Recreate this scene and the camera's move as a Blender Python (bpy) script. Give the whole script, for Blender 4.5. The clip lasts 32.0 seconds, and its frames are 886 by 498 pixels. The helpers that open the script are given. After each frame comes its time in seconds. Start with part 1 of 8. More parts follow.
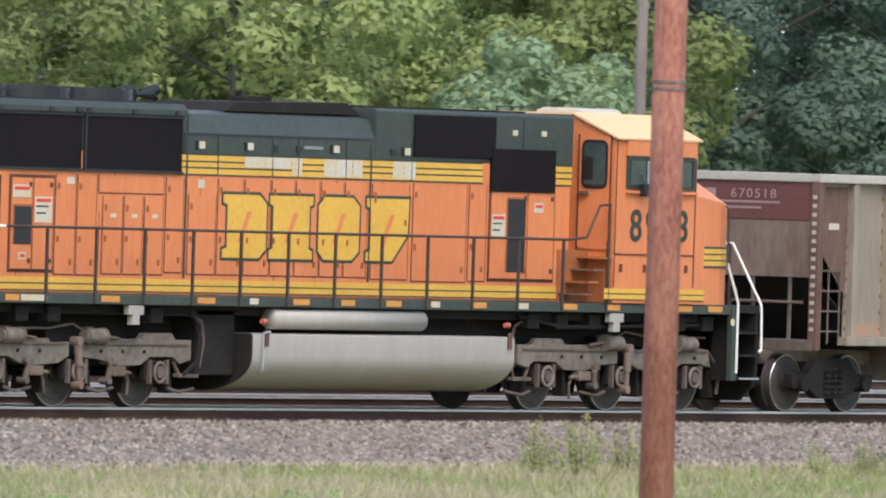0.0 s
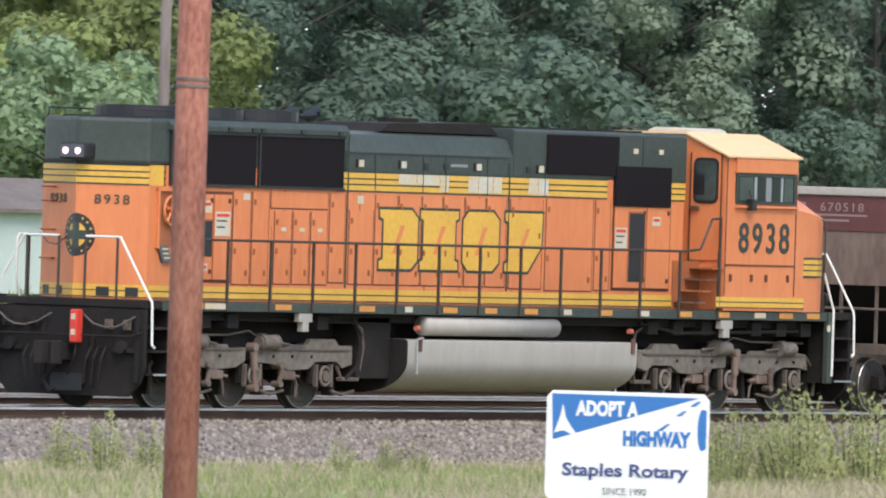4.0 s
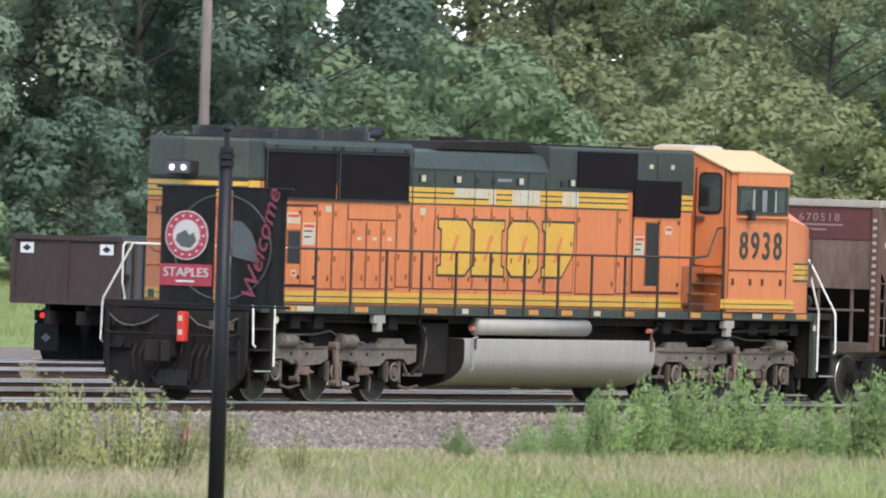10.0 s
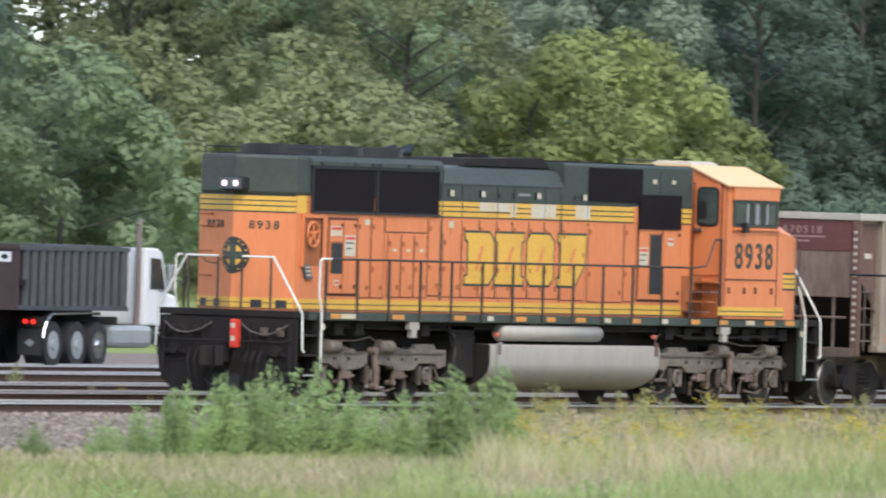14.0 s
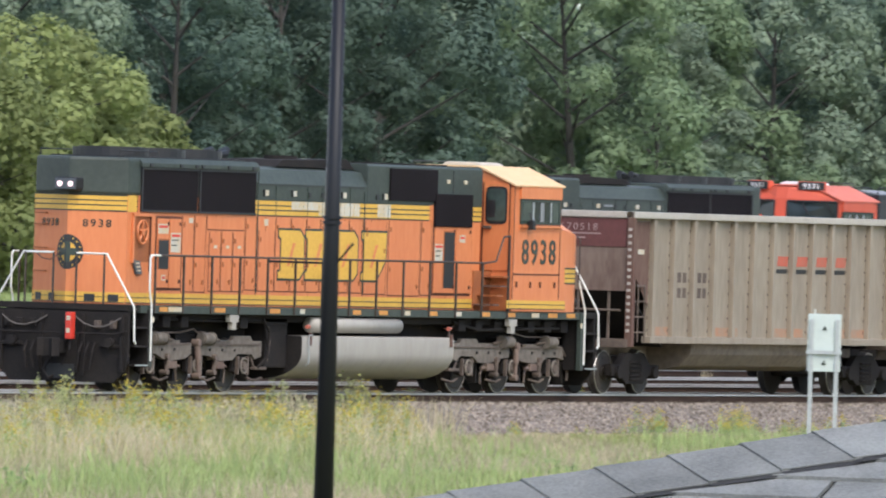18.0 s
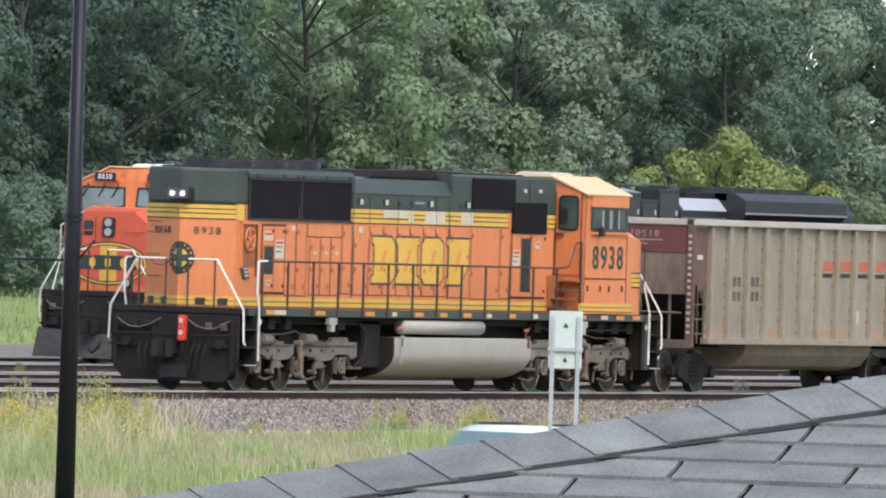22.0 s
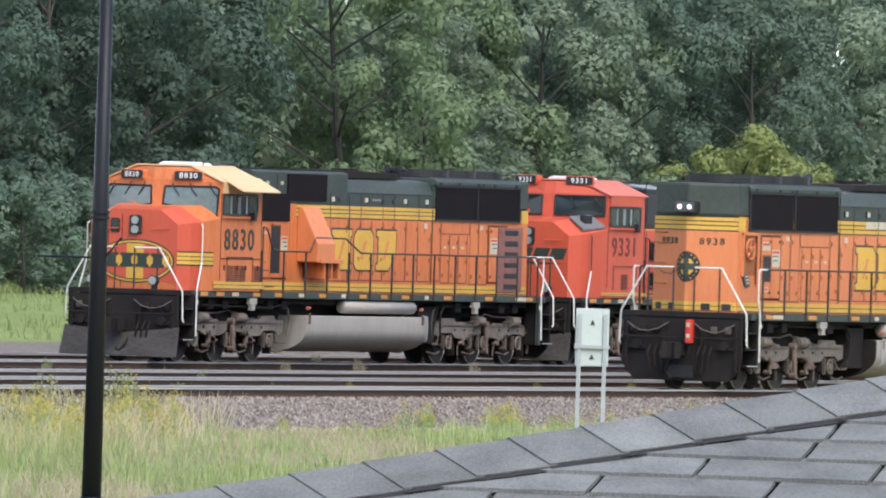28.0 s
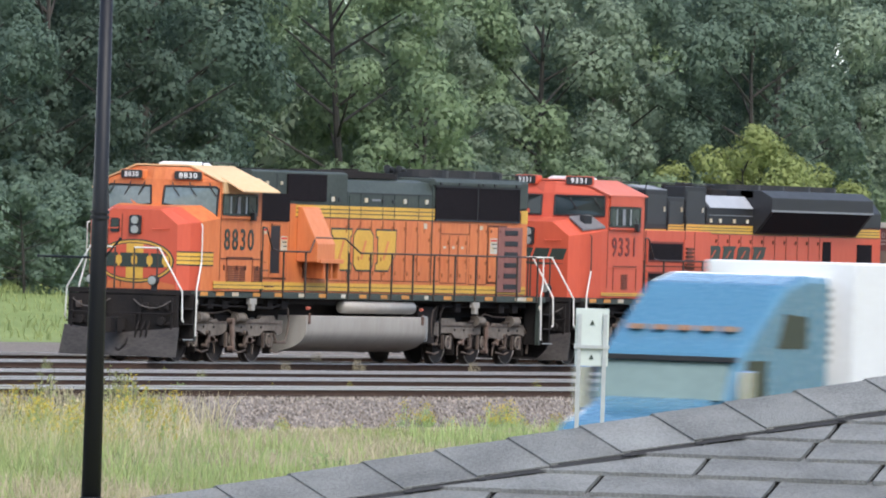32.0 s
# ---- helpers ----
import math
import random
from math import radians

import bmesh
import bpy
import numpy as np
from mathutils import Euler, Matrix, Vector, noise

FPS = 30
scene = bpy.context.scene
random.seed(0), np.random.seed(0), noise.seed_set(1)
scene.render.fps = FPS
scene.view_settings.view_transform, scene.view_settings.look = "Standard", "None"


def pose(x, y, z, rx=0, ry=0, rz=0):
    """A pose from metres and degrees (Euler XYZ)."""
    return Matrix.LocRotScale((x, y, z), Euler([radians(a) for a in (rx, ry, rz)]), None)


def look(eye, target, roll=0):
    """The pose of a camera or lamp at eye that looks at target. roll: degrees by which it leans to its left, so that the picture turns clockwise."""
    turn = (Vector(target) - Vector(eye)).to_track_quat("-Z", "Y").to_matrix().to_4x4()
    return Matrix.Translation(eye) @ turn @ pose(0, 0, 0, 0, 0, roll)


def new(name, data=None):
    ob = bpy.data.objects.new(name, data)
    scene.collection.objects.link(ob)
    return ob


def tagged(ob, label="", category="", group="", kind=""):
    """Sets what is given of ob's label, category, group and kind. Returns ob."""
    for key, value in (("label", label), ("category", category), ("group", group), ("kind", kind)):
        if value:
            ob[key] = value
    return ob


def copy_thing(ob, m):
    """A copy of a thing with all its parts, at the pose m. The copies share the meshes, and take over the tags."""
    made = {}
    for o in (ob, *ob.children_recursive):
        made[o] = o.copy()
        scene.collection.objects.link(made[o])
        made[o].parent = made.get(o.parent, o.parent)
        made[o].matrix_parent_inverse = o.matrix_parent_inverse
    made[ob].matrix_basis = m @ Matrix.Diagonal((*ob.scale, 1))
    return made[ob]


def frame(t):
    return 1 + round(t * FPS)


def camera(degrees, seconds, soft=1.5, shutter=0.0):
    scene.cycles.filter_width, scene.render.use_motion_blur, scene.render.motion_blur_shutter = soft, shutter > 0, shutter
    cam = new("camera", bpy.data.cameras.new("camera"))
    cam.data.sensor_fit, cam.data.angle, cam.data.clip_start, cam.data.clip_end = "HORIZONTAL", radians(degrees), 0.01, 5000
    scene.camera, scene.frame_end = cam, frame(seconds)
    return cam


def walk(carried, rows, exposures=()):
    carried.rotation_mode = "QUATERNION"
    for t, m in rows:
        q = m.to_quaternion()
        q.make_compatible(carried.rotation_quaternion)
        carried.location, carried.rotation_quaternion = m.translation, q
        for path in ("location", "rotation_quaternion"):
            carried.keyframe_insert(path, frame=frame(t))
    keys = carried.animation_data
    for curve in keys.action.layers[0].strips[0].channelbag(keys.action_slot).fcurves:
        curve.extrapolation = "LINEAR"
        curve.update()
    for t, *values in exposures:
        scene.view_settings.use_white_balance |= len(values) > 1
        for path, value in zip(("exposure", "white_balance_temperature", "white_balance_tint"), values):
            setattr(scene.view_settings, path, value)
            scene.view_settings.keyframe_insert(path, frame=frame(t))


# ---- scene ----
EYE_Z = 3.657
LEAN = 1.79
cam = camera(3.597, 32.0, soft=1.95, shutter=0.5)
# seconds, heading from the tracks' normal, tilt
PAN = [
    (0, 55.636, -0.316), (0.5, 55.922, -0.314), (1, 56.168, -0.295), (1.5, 56.43, -0.286), (2, 56.665, -0.284),
    (2.5, 56.905, -0.27), (4.5, 57.844, -0.27), (5, 58.147, -0.262), (5.5, 58.384, -0.236), (6, 58.68, -0.251),
    (6.5, 58.941, -0.255), (7, 59.239, -0.243), (7.5, 59.457, -0.232), (8, 59.697, -0.234), (8.5, 59.949, -0.224),
    (9, 60.146, -0.224), (9.5, 60.372, -0.23), (10, 60.566, -0.22), (10.5, 60.856, -0.203), (11, 61.146, -0.195),
    (11.5, 61.482, -0.181), (12, 61.515, -0.173), (12.5, 61.544, -0.157), (13, 61.571, -0.161), (13.5, 61.776, -0.159),
    (14, 62.284, -0.167), (14.5, 62.731, -0.185), (15, 63.119, -0.168), (15.5, 63.427, -0.173), (17.5, 64.323, -0.154),
    (18, 64.643, -0.148), (18.5, 64.896, -0.144), (19, 65.027, -0.149), (19.5, 65.073, -0.155), (20, 65.189, -0.158),
    (20.5, 65.332, -0.143), (21, 65.471, -0.135), (21.5, 65.59, -0.126), (22, 65.693, -0.127), (22.5, 65.642, -0.122),
    (23, 65.597, -0.129), (23.5, 65.589, -0.136), (24, 65.585, -0.139), (24.5, 65.585, -0.138), (25, 65.585, -0.14),
    (25.5, 65.585, -0.14), (27.5, 65.585, -0.141), (28, 65.585, -0.141), (28.5, 65.586, -0.141), (29, 65.585, -0.141),
    (29.5, 65.586, -0.141), (30, 65.586, -0.141), (30.5, 65.586, -0.141), (31, 65.586, -0.141), (31.5, 65.586, -0.141),
    (32, 65.586, -0.141),
]
walk(cam, [(t, pose(0, 0, EYE_Z, 90 + tilt, 0, -heading) @ pose(0, 0, 0, 0, 0, LEAN)) for t, heading, tilt in PAN])
# where the middle of the moving locomotive stands along its track, by the second
TRAIN = [(0.0, 175.95), (2.0, 184.73), (5.0, 197.86), (8.0, 210.84), (11.0, 223.72), (14.0, 236.5), (18.0, 253.25), (21.0, 265.77), (24.0, 278.17), (28.0, 294.48), (30.0, 302.58), (32.0, 310.68)]
TRACK = 122.99

# ---- world and light ----
world = bpy.data.worlds.new("world")
scene.world = world
world.use_nodes = True
wn = world.node_tree
sky = wn.nodes.new("ShaderNodeTexSky")
sky.sky_type, sky.sun_disc = "NISHITA", False
sky.sun_elevation, sky.sun_rotation = radians(52), radians(219)
sky.air_density, sky.dust_density, sky.ozone_density = 1.0, 2.0, 2.2
wn.links.new(sky.outputs[0], wn.nodes["Background"].inputs[0])
wn.nodes["Background"].inputs[1].default_value = 0.15
sun = new("sun", bpy.data.lights.new("sun", "SUN"))
sun.data.energy, sun.data.angle, sun.data.color = 1.4, radians(40), (1.0, 0.96, 0.90)
sun.matrix_world = look((-82, -100, 158), (0, 0, 0))
scene.view_settings.exposure = 0.90


# ---- materials ----
def material(name, base, rough=0.6, metal=0.0, second=None, scale=3.0, fine=40.0, amount=0.5, bump=0.0, bump_scale=60.0,
             streak=1.0, island=False, each=0.0):
    """A painted, worn or natural surface: two colours mixed by noise at two scales, with roughness and relief that follow it."""
    m = bpy.data.materials.new(name)
    m.use_nodes = True
    n, l = m.node_tree.nodes, m.node_tree.links
    b = n["Principled BSDF"]
    b.inputs["Metallic"].default_value = metal
    co = n.new("ShaderNodeTexCoord")
    mp = n.new("ShaderNodeMapping")
    mp.inputs["Scale"].default_value = (1, 1, 1 / streak)
    l.new(co.outputs["Object"], mp.inputs[0])
    big, small = n.new("ShaderNodeTexNoise"), n.new("ShaderNodeTexNoise")
    for node, sc in ((big, scale), (small, fine)):
        node.inputs["Scale"].default_value, node.inputs["Detail"].default_value = sc, 5
        l.new(mp.outputs[0], node.inputs["Vector"])
    add = n.new("ShaderNodeMath")
    add.operation = "MULTIPLY_ADD"
    add.inputs[1].default_value = 0.5
    l.new(small.outputs[0], add.inputs[0])
    half = n.new("ShaderNodeMath")
    half.operation = "MULTIPLY"
    half.inputs[1].default_value = 0.5
    l.new(big.outputs[0], half.inputs[0])
    l.new(half.outputs[0], add.inputs[2])
    ramp = n.new("ShaderNodeMapRange")
    ramp.inputs[1].default_value, ramp.inputs[2].default_value = 0.38, 0.64
    ramp.inputs[3].default_value, ramp.inputs[4].default_value = 0.0, amount
    l.new(add.outputs[0], ramp.inputs[0])
    mix = n.new("ShaderNodeMix")
    mix.data_type = "RGBA"
    dark = second or tuple(c * 0.6 for c in base)
    mix.inputs["A"].default_value, mix.inputs["B"].default_value = (*base, 1), (*dark, 1)
    l.new(ramp.outputs[0], mix.inputs["Factor"])
    colour = mix.outputs["Result"]
    if island or each:
        r = n.new("ShaderNodeNewGeometry").outputs["Random Per Island"] if island else n.new("ShaderNodeObjectInfo").outputs["Random"]
        if island:
            l.new(r, mix.inputs["Factor"])
        else:
            hs = n.new("ShaderNodeHueSaturation")
            mr = n.new("ShaderNodeMapRange")
            mr.inputs[3].default_value, mr.inputs[4].default_value = 1 - each, 1 + each
            l.new(r, mr.inputs[0])
            l.new(mr.outputs[0], hs.inputs["Value"])
            l.new(colour, hs.inputs["Color"])
            colour = hs.outputs[0]
    l.new(colour, b.inputs["Base Color"])
    rr = n.new("ShaderNodeMapRange")
    rr.inputs[3].default_value, rr.inputs[4].default_value = max(0.05, rough - 0.12), min(1, rough + 0.15)
    l.new(add.outputs[0], rr.inputs[0])
    l.new(rr.outputs[0], b.inputs["Roughness"])
    if bump:
        bt, bn = n.new("ShaderNodeTexNoise"), n.new("ShaderNodeBump")
        bt.inputs["Scale"].default_value, bt.inputs["Detail"].default_value = bump_scale, 4
        l.new(co.outputs["Object"], bt.inputs["Vector"])
        bn.inputs["Strength"].default_value, bn.inputs["Distance"].default_value = bump, 0.03
        l.new(bt.outputs[0], bn.inputs["Height"])
        l.new(bn.outputs[0], b.inputs["Normal"])
    return m


def leaf_material(name, light, dark, each=0.25, patch=7.0):
    """Leaves: a shade for each card, a shade for each plant, some light let through."""
    m = bpy.data.materials.new(name)
    m.use_nodes = True
    n, l = m.node_tree.nodes, m.node_tree.links
    b = n["Principled BSDF"]
    mix = n.new("ShaderNodeMix")
    mix.data_type = "RGBA"
    mix.inputs["A"].default_value, mix.inputs["B"].default_value = (*dark, 1), (*light, 1)
    nz, av = n.new("ShaderNodeTexNoise"), n.new("ShaderNodeMath")
    nz.inputs["Scale"].default_value, nz.inputs["Detail"].default_value = patch, 3.0
    l.new(n.new("ShaderNodeTexCoord").outputs["Object"], nz.inputs["Vector"])
    av.operation = "MULTIPLY_ADD"
    l.new(nz.outputs[0], av.inputs[0])
    av.inputs[1].default_value = 0.9 if patch > 1 else 1.7
    sc = n.new("ShaderNodeMath")
    sc.operation = "MULTIPLY_ADD"
    l.new(n.new("ShaderNodeNewGeometry").outputs["Random Per Island"], sc.inputs[0])
    sc.inputs[1].default_value, sc.inputs[2].default_value = (0.26, -0.08) if patch > 1 else (0.45, -0.6)
    l.new(sc.outputs[0], av.inputs[2])
    l.new(av.outputs[0], mix.inputs["Factor"])
    hs, mr = n.new("ShaderNodeHueSaturation"), n.new("ShaderNodeMapRange")
    mr.inputs[3].default_value, mr.inputs[4].default_value = 1 - each, 1 + each
    l.new(n.new("ShaderNodeObjectInfo").outputs["Random"], mr.inputs[0])
    l.new(mr.outputs[0], hs.inputs["Value"])
    l.new(mix.outputs["Result"], hs.inputs["Color"])
    l.new(hs.outputs[0], b.inputs["Base Color"])
    b.inputs["Roughness"].default_value = 0.6
    b.inputs["Specular IOR Level"].default_value = 0.12
    tr, ms = n.new("ShaderNodeBsdfTranslucent"), n.new("ShaderNodeMixShader")
    l.new(hs.outputs[0], tr.inputs[0])
    ms.inputs[0].default_value = 0.42
    l.new(b.outputs[0], ms.inputs[1])
    l.new(tr.outputs[0], ms.inputs[2])
    l.new(ms.outputs[0], n["Material Output"].inputs[0])
    return m


def glow(name, colour, strength):
    m = bpy.data.materials.new(name)
    m.use_nodes = True
    b = m.node_tree.nodes["Principled BSDF"]
    b.inputs["Base Color"].default_value = (*colour, 1)
    b.inputs["Emission Color"].default_value = (*colour, 1)
    b.inputs["Emission Strength"].default_value = strength
    return m


ORANGE = material("orange_paint", (0.67, 0.222, 0.082), 0.5, second=(0.55, 0.155, 0.052), scale=0.7, fine=9, amount=0.6, streak=4)
FADED = material("faded_orange_paint", (0.66, 0.20, 0.06), 0.5, second=(0.47, 0.105, 0.032), scale=0.8, fine=9, amount=0.7, streak=4)
REDDISH = material("orange_red_paint", (0.58, 0.095, 0.045), 0.45, second=(0.48, 0.07, 0.035), scale=0.7, fine=9, amount=0.5, streak=4)
CREAM = material("cream_roof_paint", (0.74, 0.50, 0.27), 0.55, second=(0.67, 0.40, 0.19), scale=1, fine=9, amount=0.5)
PALECAP = material("cream_white_cap", (0.50, 0.45, 0.37), 0.7, second=(0.40, 0.35, 0.28), amount=0.5)
PINKBROWN = material("pinkish_brown_primer", (0.27, 0.115, 0.095), 0.8, second=(0.20, 0.08, 0.065), scale=1.5, fine=9, amount=0.7)
PALEYELLOW = material("pale_yellow_post_paint", (0.62, 0.52, 0.24), 0.6, second=(0.5, 0.4, 0.18), amount=0.5)
AMBER = material("amber_reflector_patch", (0.62, 0.27, 0.05), 0.5, second=(0.45, 0.19, 0.05), scale=3, fine=14, amount=0.6)
CABGLASS = material("grey_green_cab_glass", (0.062, 0.085, 0.078), 0.12, second=(0.035, 0.05, 0.045), scale=2.5, fine=9, amount=0.7)
DARKGLASS = material("near_black_windshield", (0.016, 0.026, 0.028), 0.08, amount=0.1)
PLOW = material("scraped_grey_plow", (0.055, 0.047, 0.042), 0.75, second=(0.024, 0.021, 0.02), scale=1.6, fine=9, amount=0.9, streak=0.4)
DULLNUM = material("dull_dark_red_number", (0.16, 0.035, 0.03), 0.6, amount=0.4)
NOSEVENT = material("mid_grey_vent_cover", (0.17, 0.165, 0.165), 0.6, second=(0.12, 0.115, 0.115), amount=0.5)
JUMPER = material("grey_dusty_cable", (0.11, 0.095, 0.085), 0.8, amount=0.5)
TANK_DIRT_SHADE = material("brown_dusty_shaded_tank", (0.15, 0.125, 0.105), 0.8, second=(0.085, 0.068, 0.055), scale=1.2, fine=8, amount=0.8, streak=3)
REDTOP = material("paler_red_roof", (0.62, 0.16, 0.10), 0.55, second=(0.55, 0.12, 0.075), amount=0.5)
GREYBLACK = material("grey_black_cabinet", (0.022, 0.023, 0.026), 0.45, second=(0.035, 0.036, 0.04), scale=1.5, fine=9, amount=0.6)
PALEHATCH = material("pale_silver_hatch", (0.40, 0.41, 0.43), 0.5, second=(0.31, 0.32, 0.33), amount=0.5)
SEAM = material("dark_panel_seam", (0.13, 0.040, 0.020), 0.8, second=(0.06, 0.025, 0.018), scale=2, fine=12, amount=0.7)
# rust runs and small fittings, also the painted shade of the brake recess
RUST_AND_SHADE = material("rust_run_and_recess_shade", (0.36, 0.115, 0.035), 0.7, second=(0.22, 0.07, 0.03), amount=0.7)
YELLOW = material("yellow_paint", (0.70, 0.41, 0.06), 0.5, second=(0.55, 0.30, 0.045), scale=1.2, fine=12, amount=0.7)
PATCH = material("weathered_white_patch", (0.52, 0.52, 0.47), 0.6, second=(0.58, 0.37, 0.1), scale=2.2, fine=14, amount=0.7)
GREEN = material("dark_green_paint", (0.046, 0.058, 0.047), 0.55, second=(0.030, 0.040, 0.034), scale=0.8, fine=9, amount=0.8)
BLACK = material("black_paint", (0.012, 0.012, 0.014), 0.5, second=(0.03, 0.03, 0.03), scale=2, fine=20, amount=0.5)
LETTER_EDGE = material("dark_outline_paint", (0.03, 0.045, 0.035), 0.5, scale=3, fine=20, amount=0.5)
# soot colour, which also paints the shade under frames and cars
SOOT_SHADE = material("soot_and_underside_shade", (0.014, 0.012, 0.012), 0.85, second=(0.032, 0.026, 0.022), scale=2.5, fine=18, amount=0.65)
SOOT_SHADE.node_tree.nodes["Principled BSDF"].inputs["Specular IOR Level"].default_value = 0.25
TRUCK = material("dusty_cast_steel", (0.205, 0.174, 0.142), 0.85, second=(0.09, 0.073, 0.06), scale=1.2, fine=8, amount=0.8)
WHEEL = material("wheel_steel", (0.035, 0.030, 0.027), 0.6, second=(0.075, 0.06, 0.05), scale=5, fine=30, amount=0.6)
TREAD = material("bright_wheel_rim", (0.45, 0.43, 0.40), 0.3, 0.9, scale=5, fine=30, amount=0.4)
TANK = material("pale_grey_tank_paint", (0.37, 0.345, 0.305), 0.5, second=(0.28, 0.25, 0.215), scale=0.9, fine=7, amount=0.5, streak=3)
RAIL_WHITE = material("off_white_handrail", (0.75, 0.74, 0.68), 0.5, amount=0.2)
RAIL_DARK = material("brown_black_handrail", (0.05, 0.035, 0.028), 0.5, amount=0.4)
GRILLE = material("black_grille", (0.0095, 0.0075, 0.009), 0.95, second=(0.017, 0.013, 0.015), scale=1.5, fine=60, amount=0.6, bump=0.5, bump_scale=90)
GRILLE.node_tree.nodes["Principled BSDF"].inputs["Specular IOR Level"].default_value = 0.15
RUST = material("rust_brown_steel", (0.105, 0.046, 0.034), 0.8, second=(0.16, 0.105, 0.08), scale=1.0, fine=9, amount=0.8, streak=3)
CAR = material("dusty_aluminium", (0.345, 0.292, 0.225), 0.6, 0.2, second=(0.245, 0.198, 0.15), scale=0.8, fine=8, amount=0.8, streak=4)
PALECHORD = material("pale_aluminium", (0.50, 0.46, 0.40), 0.55, 0.2, second=(0.38, 0.33, 0.28), scale=1, fine=10, amount=0.7)
BELLY = material("dusty_aluminium_with_shade", (0.26, 0.21, 0.165), 0.7, second=(0.15, 0.115, 0.09), scale=0.8, fine=8, amount=0.9)
CARDARK = material("dark_dusty_steel", (0.085, 0.062, 0.05), 0.75, second=(0.16, 0.12, 0.095), scale=1.2, fine=9, amount=0.8)
CARDUST = material("tan_dusty_steel", (0.20, 0.145, 0.115), 0.8, second=(0.12, 0.075, 0.06), scale=1.0, fine=8, amount=0.9, streak=3)
MAROON = material("maroon_stencil_panel", (0.135, 0.045, 0.042), 0.75, second=(0.10, 0.04, 0.035), scale=1.5, fine=9, amount=0.7)
SIGNBACK = material("pale_green_white_sign_back", (0.50, 0.555, 0.52), 0.5, second=(0.43, 0.48, 0.45), scale=2, fine=12, amount=0.5)
DARKRED = material("dark_red_grille_paint", (0.20, 0.035, 0.022), 0.6, second=(0.14, 0.03, 0.02), scale=2, fine=12, amount=0.6)
DIMRED = material("sun_faded_red_mark", (0.50, 0.10, 0.06), 0.6, second=(0.38, 0.15, 0.10), scale=3, fine=14, amount=0.8)
DIMORANGE = material("dusty_faded_orange", (0.42, 0.20, 0.11), 0.7, second=(0.31, 0.24, 0.18), scale=2, fine=12, amount=0.9)
STENCIL = material("dull_stencil_paint", (0.34, 0.23, 0.21), 0.7, amount=0.5)
RED = material("red_paint", (0.65, 0.05, 0.03), 0.5, amount=0.3)
WHITE = material("white_paint", (0.72, 0.73, 0.72), 0.4, second=(0.62, 0.62, 0.60), scale=1, fine=8, amount=0.5)
STEEL = material("galvanised_steel", (0.45, 0.47, 0.47), 0.45, 0.6, scale=3, fine=20, amount=0.4)
GLASS = material("dark_window_glass", (0.028, 0.04, 0.038), 0.08, 0.0, amount=0.1)
GLASS.node_tree.nodes["Principled BSDF"].inputs["Specular IOR Level"].default_value = 0.55
# road vehicles' glass, a pale green reflection given as its colour
PALEGLASS = material("painted_reflection_glass", (0.20, 0.27, 0.245), 0.1, second=(0.14, 0.19, 0.18), scale=1.5, fine=6, amount=0.6)
# the teal is the windshield's reflection, put into the base colour
GLASS_FRONT = material("teal_reflection_windshield", (0.15, 0.205, 0.21), 0.08, second=(0.08, 0.115, 0.125), scale=2, fine=9, amount=0.6)
GLASS_FRONT.node_tree.nodes["Principled BSDF"].inputs["Specular IOR Level"].default_value = 0.8
LAMP = glow("lit_headlight", (1.0, 0.74, 0.76), 0.5)
TAIL = glow("lit_tail_light", (0.9, 0.03, 0.02), 0.7)
LENS = material("headlight_glass", (0.42, 0.43, 0.42), 0.12, 0.4, amount=0.3)
RUBBER = material("tyre_rubber", (0.022, 0.022, 0.023), 0.85, amount=0.4)
WOODPOLE = material("creosoted_red_brown_pole", (0.43, 0.185, 0.13), 0.9, second=(0.20, 0.065, 0.045), scale=2.2, fine=26, amount=1.0, streak=3, bump=0.4)
GREYPOLE = material("weathered_grey_pole", (0.19, 0.155, 0.135), 0.85, second=(0.11, 0.09, 0.08), scale=1.5, fine=14, amount=0.8, streak=9)
LAMPPOST = material("black_lamp_post_enamel", (0.011, 0.012, 0.016), 0.45, second=(0.018, 0.018, 0.022), amount=0.4)
LAMPPOST.node_tree.nodes["Principled BSDF"].inputs["Specular IOR Level"].default_value = 0.28
BARK = material("bark", (0.045, 0.040, 0.036), 0.9, second=(0.085, 0.078, 0.068), scale=3, fine=20, amount=0.8)
SHINGLE = material("grey_asphalt_shingle", (0.275, 0.28, 0.268), 0.95, second=(0.15, 0.152, 0.148), scale=7, fine=190, amount=1.0, bump=0.5, bump_scale=260, each=0.14)
SHINGLE.node_tree.nodes["Principled BSDF"].inputs["Specular IOR Level"].default_value = 0.15
# dark of the deck in the joints, and of the caps' painted shadow line
DECK_AND_SHADOW = material("dark_deck_and_cap_shadow", (0.03, 0.03, 0.032), 0.95, amount=0.4)
GRAVEL = material("ballast_gravel", (0.28, 0.245, 0.215), 0.9, second=(0.11, 0.094, 0.083), scale=4, fine=22, amount=1.0, bump=1.0, bump_scale=16)
STONE = material("ballast_stone", (0.43, 0.37, 0.315), 0.9, second=(0.11, 0.09, 0.076), island=True)
SOIL = material("grassy_soil", (0.26, 0.24, 0.11), 0.95, second=(0.15, 0.17, 0.06), scale=0.25, fine=3, amount=0.9)
MEADOW = material("mown_meadow", (0.24, 0.29, 0.11), 0.95, second=(0.16, 0.21, 0.07), scale=0.12, fine=2, amount=0.9)
YARD = material("dark_yard_ballast", (0.092, 0.077, 0.070), 0.9, second=(0.044, 0.036, 0.033), scale=1.5, fine=14, amount=1.0, bump=0.8, bump_scale=16)
